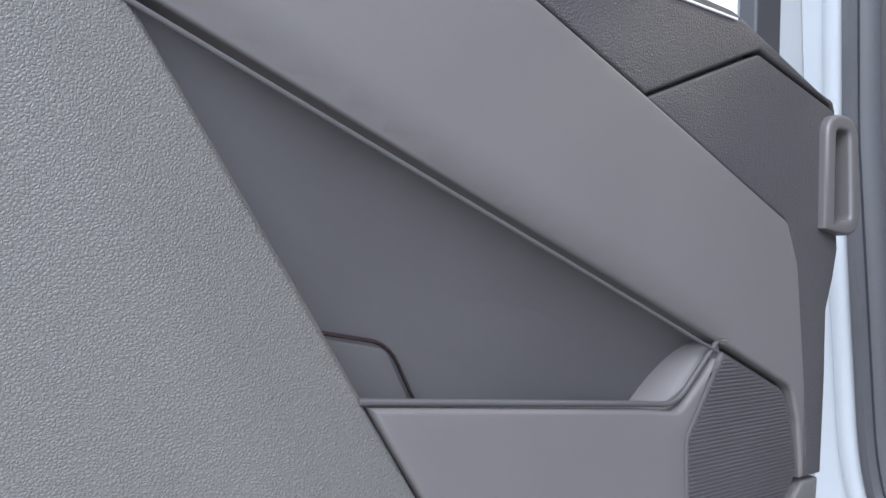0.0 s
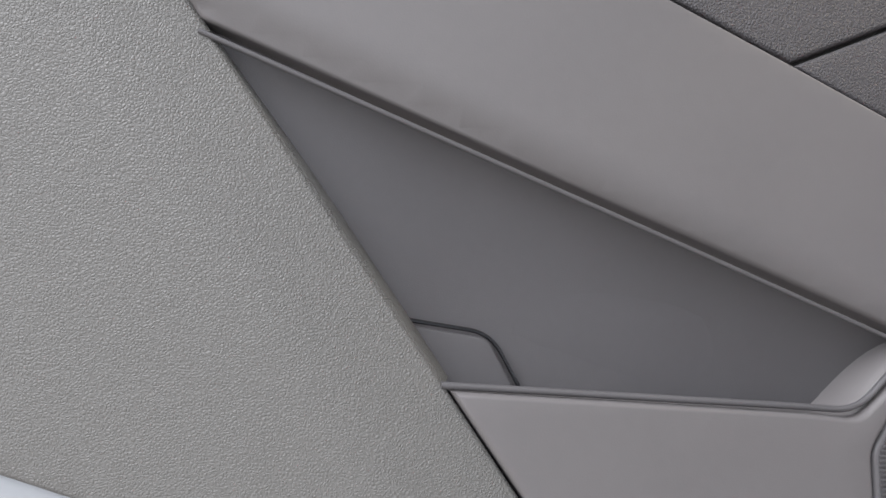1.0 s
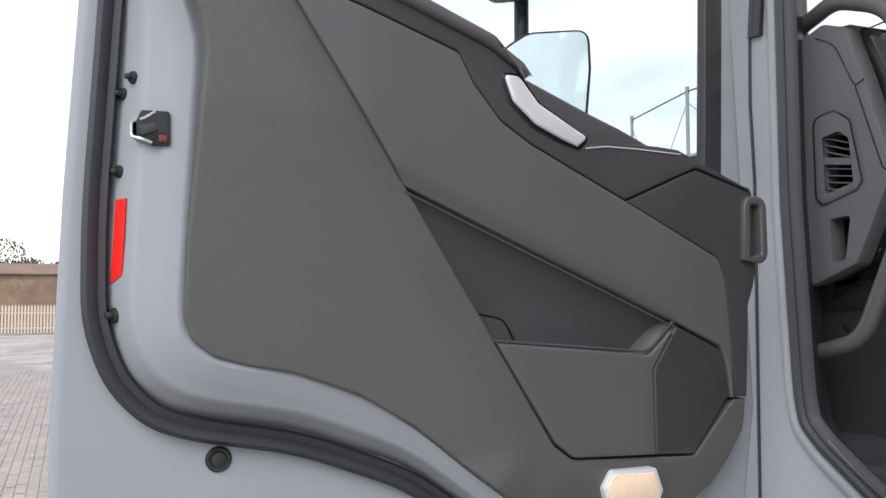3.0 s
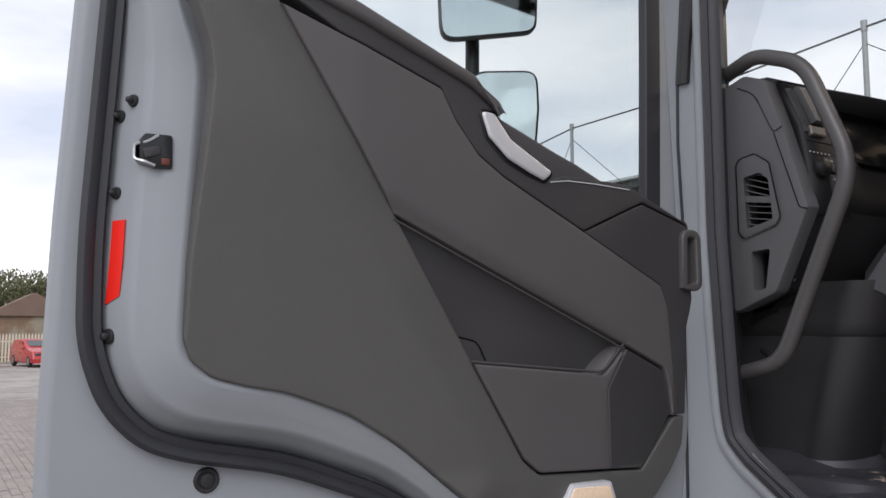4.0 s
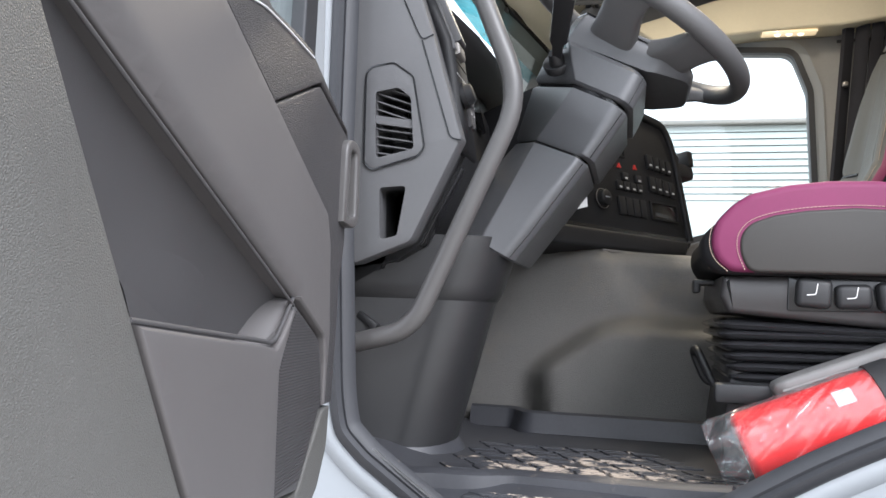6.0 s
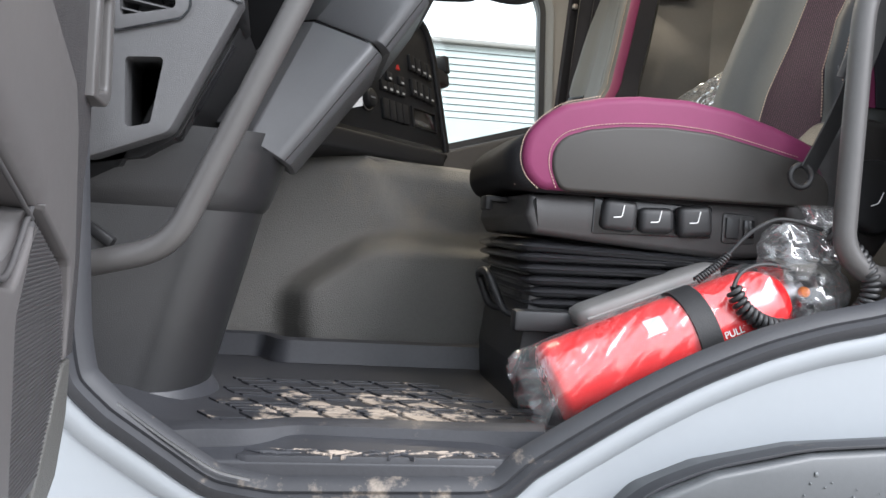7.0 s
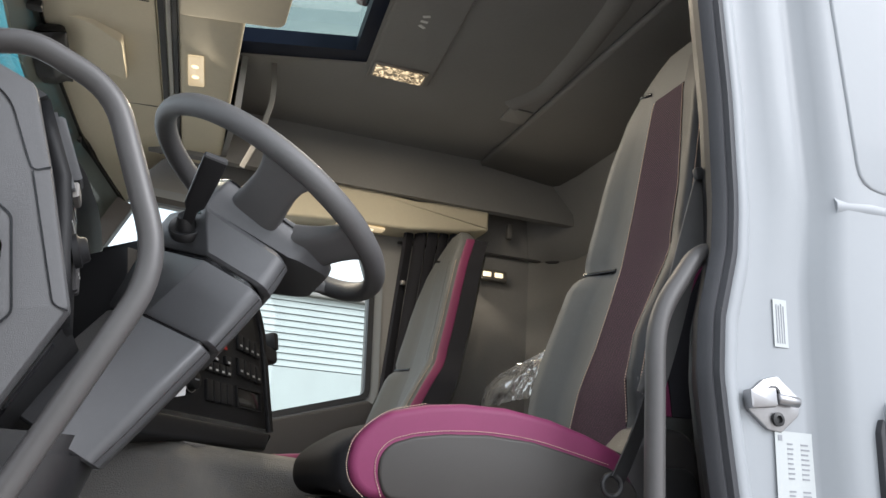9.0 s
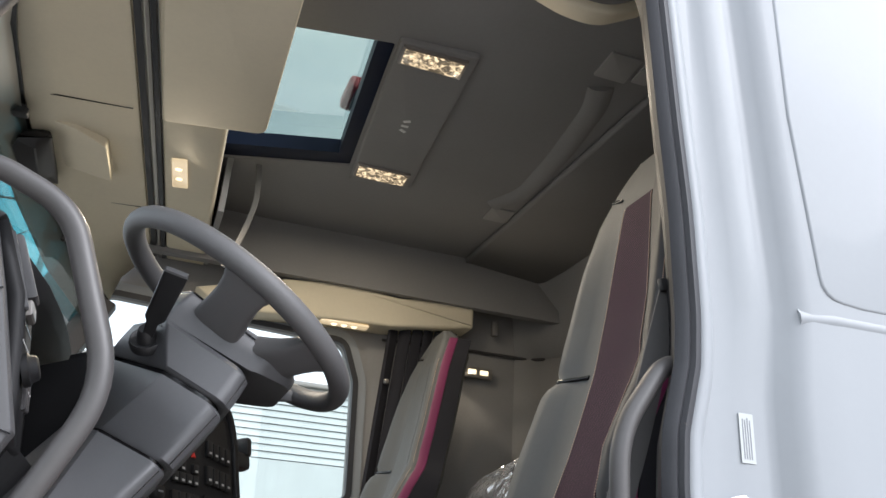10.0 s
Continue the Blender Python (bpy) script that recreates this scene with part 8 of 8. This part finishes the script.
def car(name, label, paint, x, y, rear):
    c = thing(name, label, "car")
    prof = [(0, 0.22), (0.05, 0.75, 0.06), (0.18, 0.93, 0.05), (0.62, 1.40, 0.12), (1.9, 1.46, 0.2), (2.75, 1.0, 0.15), (3.75, 0.82, 0.15), (3.9, 0.45, 0.08), (3.88, 0.22)]
    p = ccw(rounded(prof))
    rings = [[Vector((u, v, z)) for u, z in inset(p, d)] for v, d in ((-0.86, 0.10), (-0.85, 0.04), (-0.80, 0.0), (0.80, 0.0), (0.85, 0.04), (0.86, 0.10))]
    part("body", loft_bm(rings), paint, c, "", 40)
    part("rear_glass", panel_bm([(-0.62, 0.96), (0.62, 0.96), (0.52, 1.33), (-0.52, 1.33)], frame_of((0, -1, 0), (0.38, 0, 0.42), (-0.75, 0, 0.66), (-0.26, 0, 0.55)), 0.02, 0.02, bev=0.0), M_CARGLASS, c, smooth=0)
    g = box_bm((0.335, 0, 1.16), (0.02, 1.24, 0.50), 0.0, Matrix.Rotation(radians(43), 3, "Y"))
    part("rear_window", g, M_CARGLASS, c, "dark rear window", 0)
    part("front_window", box_bm((2.36, 0, 1.235), (0.02, 1.30, 0.62), 0.0, Matrix.Rotation(radians(-62), 3, "Y")), M_CARGLASS, c, "dark windscreen", 0)
    for s in (-1, 1):
        part("side_window", box_bm((1.45, s * 0.852, 1.18), (1.7, 0.012, 0.30), 0.03), M_CARGLASS, c)
        part("tail_lamp", box_bm((0.06, s * 0.68, 0.80), (0.08, 0.26, 0.17), 0.03), M_TAIL, c)
        part("headlamp", box_bm((3.75, s * 0.62, 0.68), (0.22, 0.28, 0.16), 0.05), M_CARGLASS, c)
        part("door_mirror", box_bm((2.55, s * 0.96, 1.0), (0.12, 0.16, 0.12), 0.03), paint, c)
        for wx in (0.70, 3.15):
            wh = part("wheel", cyl_bm((wx, s * 0.70, 0.31), (wx, s * 0.87, 0.31), 0.31, n=20, bev=0.03), M_TYRE, c, "", 50)
            part("rim", cyl_bm((wx, s * 0.872, 0.31), (wx, s * 0.88, 0.31), 0.19, n=16), M_FRAME, wh)
    part("bumper", box_bm((0.03, 0, 0.42), (0.12, 1.62, 0.24), 0.05), paint, c)
    part("number_plate", box_bm((-0.01, 0, 0.62), (0.02, 0.50, 0.11), 0.0), M_PLATE, c, "plain yellow plate", 0)
    c.matrix_basis = pose(x, y, GROUND, 0, 0, 180 if rear else 12)
    return c


car("hatchback_car", "white hatchback parked with its tail to the yard", M_CARWHITE, -46.0, 0.55, True)
car("hatchback_car", "red hatchback parked beside a white car", M_CARRED, -50.0, 3.6, False)


def yard_edge():
    f = thing("palisade_fence", "cream palisade fence along the yard edge", "fence")
    for z in (0.35, 1.25):
        part("rail", box_bm((-53.0, 2, GROUND + z), (0.06, 44, 0.08), 0.0), M_FENCE, f, smooth=0)
    b = panel_bm([(-0.045, 0), (0.045, 0), (0.045, 1.6), (0.0, 1.75), (-0.045, 1.6)], DOOR, 0.0, 0.03, bev=0.0)
    pale = part("pale", b, M_FENCE, f, smooth=0)
    pale.matrix_basis = pose(-52.9, -14, GROUND)
    for k in range(1, 200):
        ob = new("pale", pale.data)
        ob.parent = f
        ob.matrix_basis = pose(-52.9, -14 + 0.17 * k, GROUND)
    g = tagged(part("grass_verge", box_bm((-55.5, 0, GROUND + 0.04), (4.6, 120, 0.1), 0.02), M_GRASS), "strip of green grass along the fence", "grass", kind="stuff")
    k = tagged(part("kerb", box_bm((-51.9, 0, GROUND + 0.06), (0.2, 120, 0.14), 0.03), M_BRICKPAVER), "pale concrete kerb at the yard edge", "kerb", kind="structure")
    h = thing("brick_building", "old low brick building with a brown pitched roof", "building")
    part("wall", box_bm((-62, -5, GROUND + 1.9), (5, 15, 3.8), 0.0), M_BRICKWALL, h, "weathered brick wall", 0)
    part("roof", panel_bm([(-64.8, GROUND + 3.7), (-59.2, GROUND + 3.7), (-62, GROUND + 4.5)], SIDE, 13.0, 15.5, bev=0.0), M_ROOFTILE, h, "brown tiled roof", 0)
    part("wing", box_bm((-60, 4.6, GROUND + 1.4), (5, 4.6, 2.8), 0.0), M_BRICKWALL, h, smooth=0)
    part("gable", panel_bm([(1.9, GROUND + 2.8), (7.3, GROUND + 2.8), (4.7, GROUND + 4.3)], DOOR, -57.3, 6, bev=0.0), M_ROOFTILE, h, "brown gable roof", 0)

    def tree(x, y, hgt, r, seed):
        rng = random.Random(seed)
        t = thing("tree", "leafy green tree behind the brick building", "tree", "trees beyond the yard")
        tb = sweep_bm([Vector((0, 0, 0)), Vector((0.1, 0.05, hgt * 0.3)), Vector((0.0, 0.1, hgt * 0.75))], disc(0.28, 8), up=(1, 0, 0), scale=lambda f: 1 - 0.7 * f)
        for _ in range(7):
            a, zz = rng.random() * 6.28, hgt * (0.3 + 0.35 * rng.random())
            sweep_bm([Vector((0.05, 0.05, zz)), Vector((math.cos(a) * r * 0.7, math.sin(a) * r * 0.7, zz + hgt * 0.25))], disc(0.09, 6), up=(1, 0, 0.1), scale=lambda f: 1 - 0.7 * f, bm=tb)
        part("trunk", tb, M_BARK, t)
        verts, faces = [], []
        blobs = [(Vector((rng.gauss(0, r * 0.55), rng.gauss(0, r * 0.55), hgt * (0.62 + 0.26 * rng.random()))), r * (0.28 + 0.3 * rng.random())) for _ in range(16)]
        for _ in range(5200):
            c, rr = rng.choice(blobs)
            d = Vector((rng.gauss(0, 1), rng.gauss(0, 1), rng.gauss(0, 0.8))).normalized() * rr * (0.75 + 0.35 * rng.random())
            p = c + d
            q = Euler((rng.random() * 6, rng.random() * 6, rng.random() * 6)).to_matrix()
            s = 0.10 + 0.10 * rng.random()
            i = len(verts)
            verts += [p + q @ Vector(v) * s for v in ((-1, 0, 0), (0, -0.5, 0.1), (1, 0, 0), (0, 0.5, 0.1))]
            faces.append((i, i + 1, i + 2, i + 3))
        me = bpy.data.meshes.new("crown")
        me.from_pydata([tuple(v) for v in verts], [], faces)
        me.materials.append(M_LEAF)
        ob = new("crown", me)
        ob.parent = t
        t.location = (x, y, GROUND)
    tree(-68, 2.2, 5.9, 2.7, 1)
    tree(-70, -3.5, 5.0, 1.9, 2)
    tree(-72, 7.0, 6.2, 2.4, 3)
    tree(-71, -9.0, 6.4, 2.6, 4)


yard_edge()


def paving():
    """Rows of paving blocks in the part of the yard that is looked at."""
    bm = bmesh.new()
    rng = random.Random(3)
    verts, faces = [], []
    y = -4.0
    while y < 7.0:
        x = -6.0 + (0.12 if int(y / 0.12) % 2 else 0)
        while x > -26.0:
            d = 0.004 * rng.random()
            i = len(verts)
            verts += [(x, y, GROUND + 0.006 + d), (x - 0.23, y, GROUND + 0.006 + d), (x - 0.23, y + 0.108, GROUND + 0.006 + d), (x, y + 0.108, GROUND + 0.006 + d)]
            faces.append((i, i + 1, i + 2, i + 3))
            x -= 0.24
        y += 0.12
    me = bpy.data.meshes.new("paving_blocks")
    me.from_pydata(verts, [], faces)
    me.materials.append(M_BRICKPAVER)
    tagged(new("paving_blocks", me), "worn grey paving blocks laid in rows", "paving", kind="stuff")


paving()
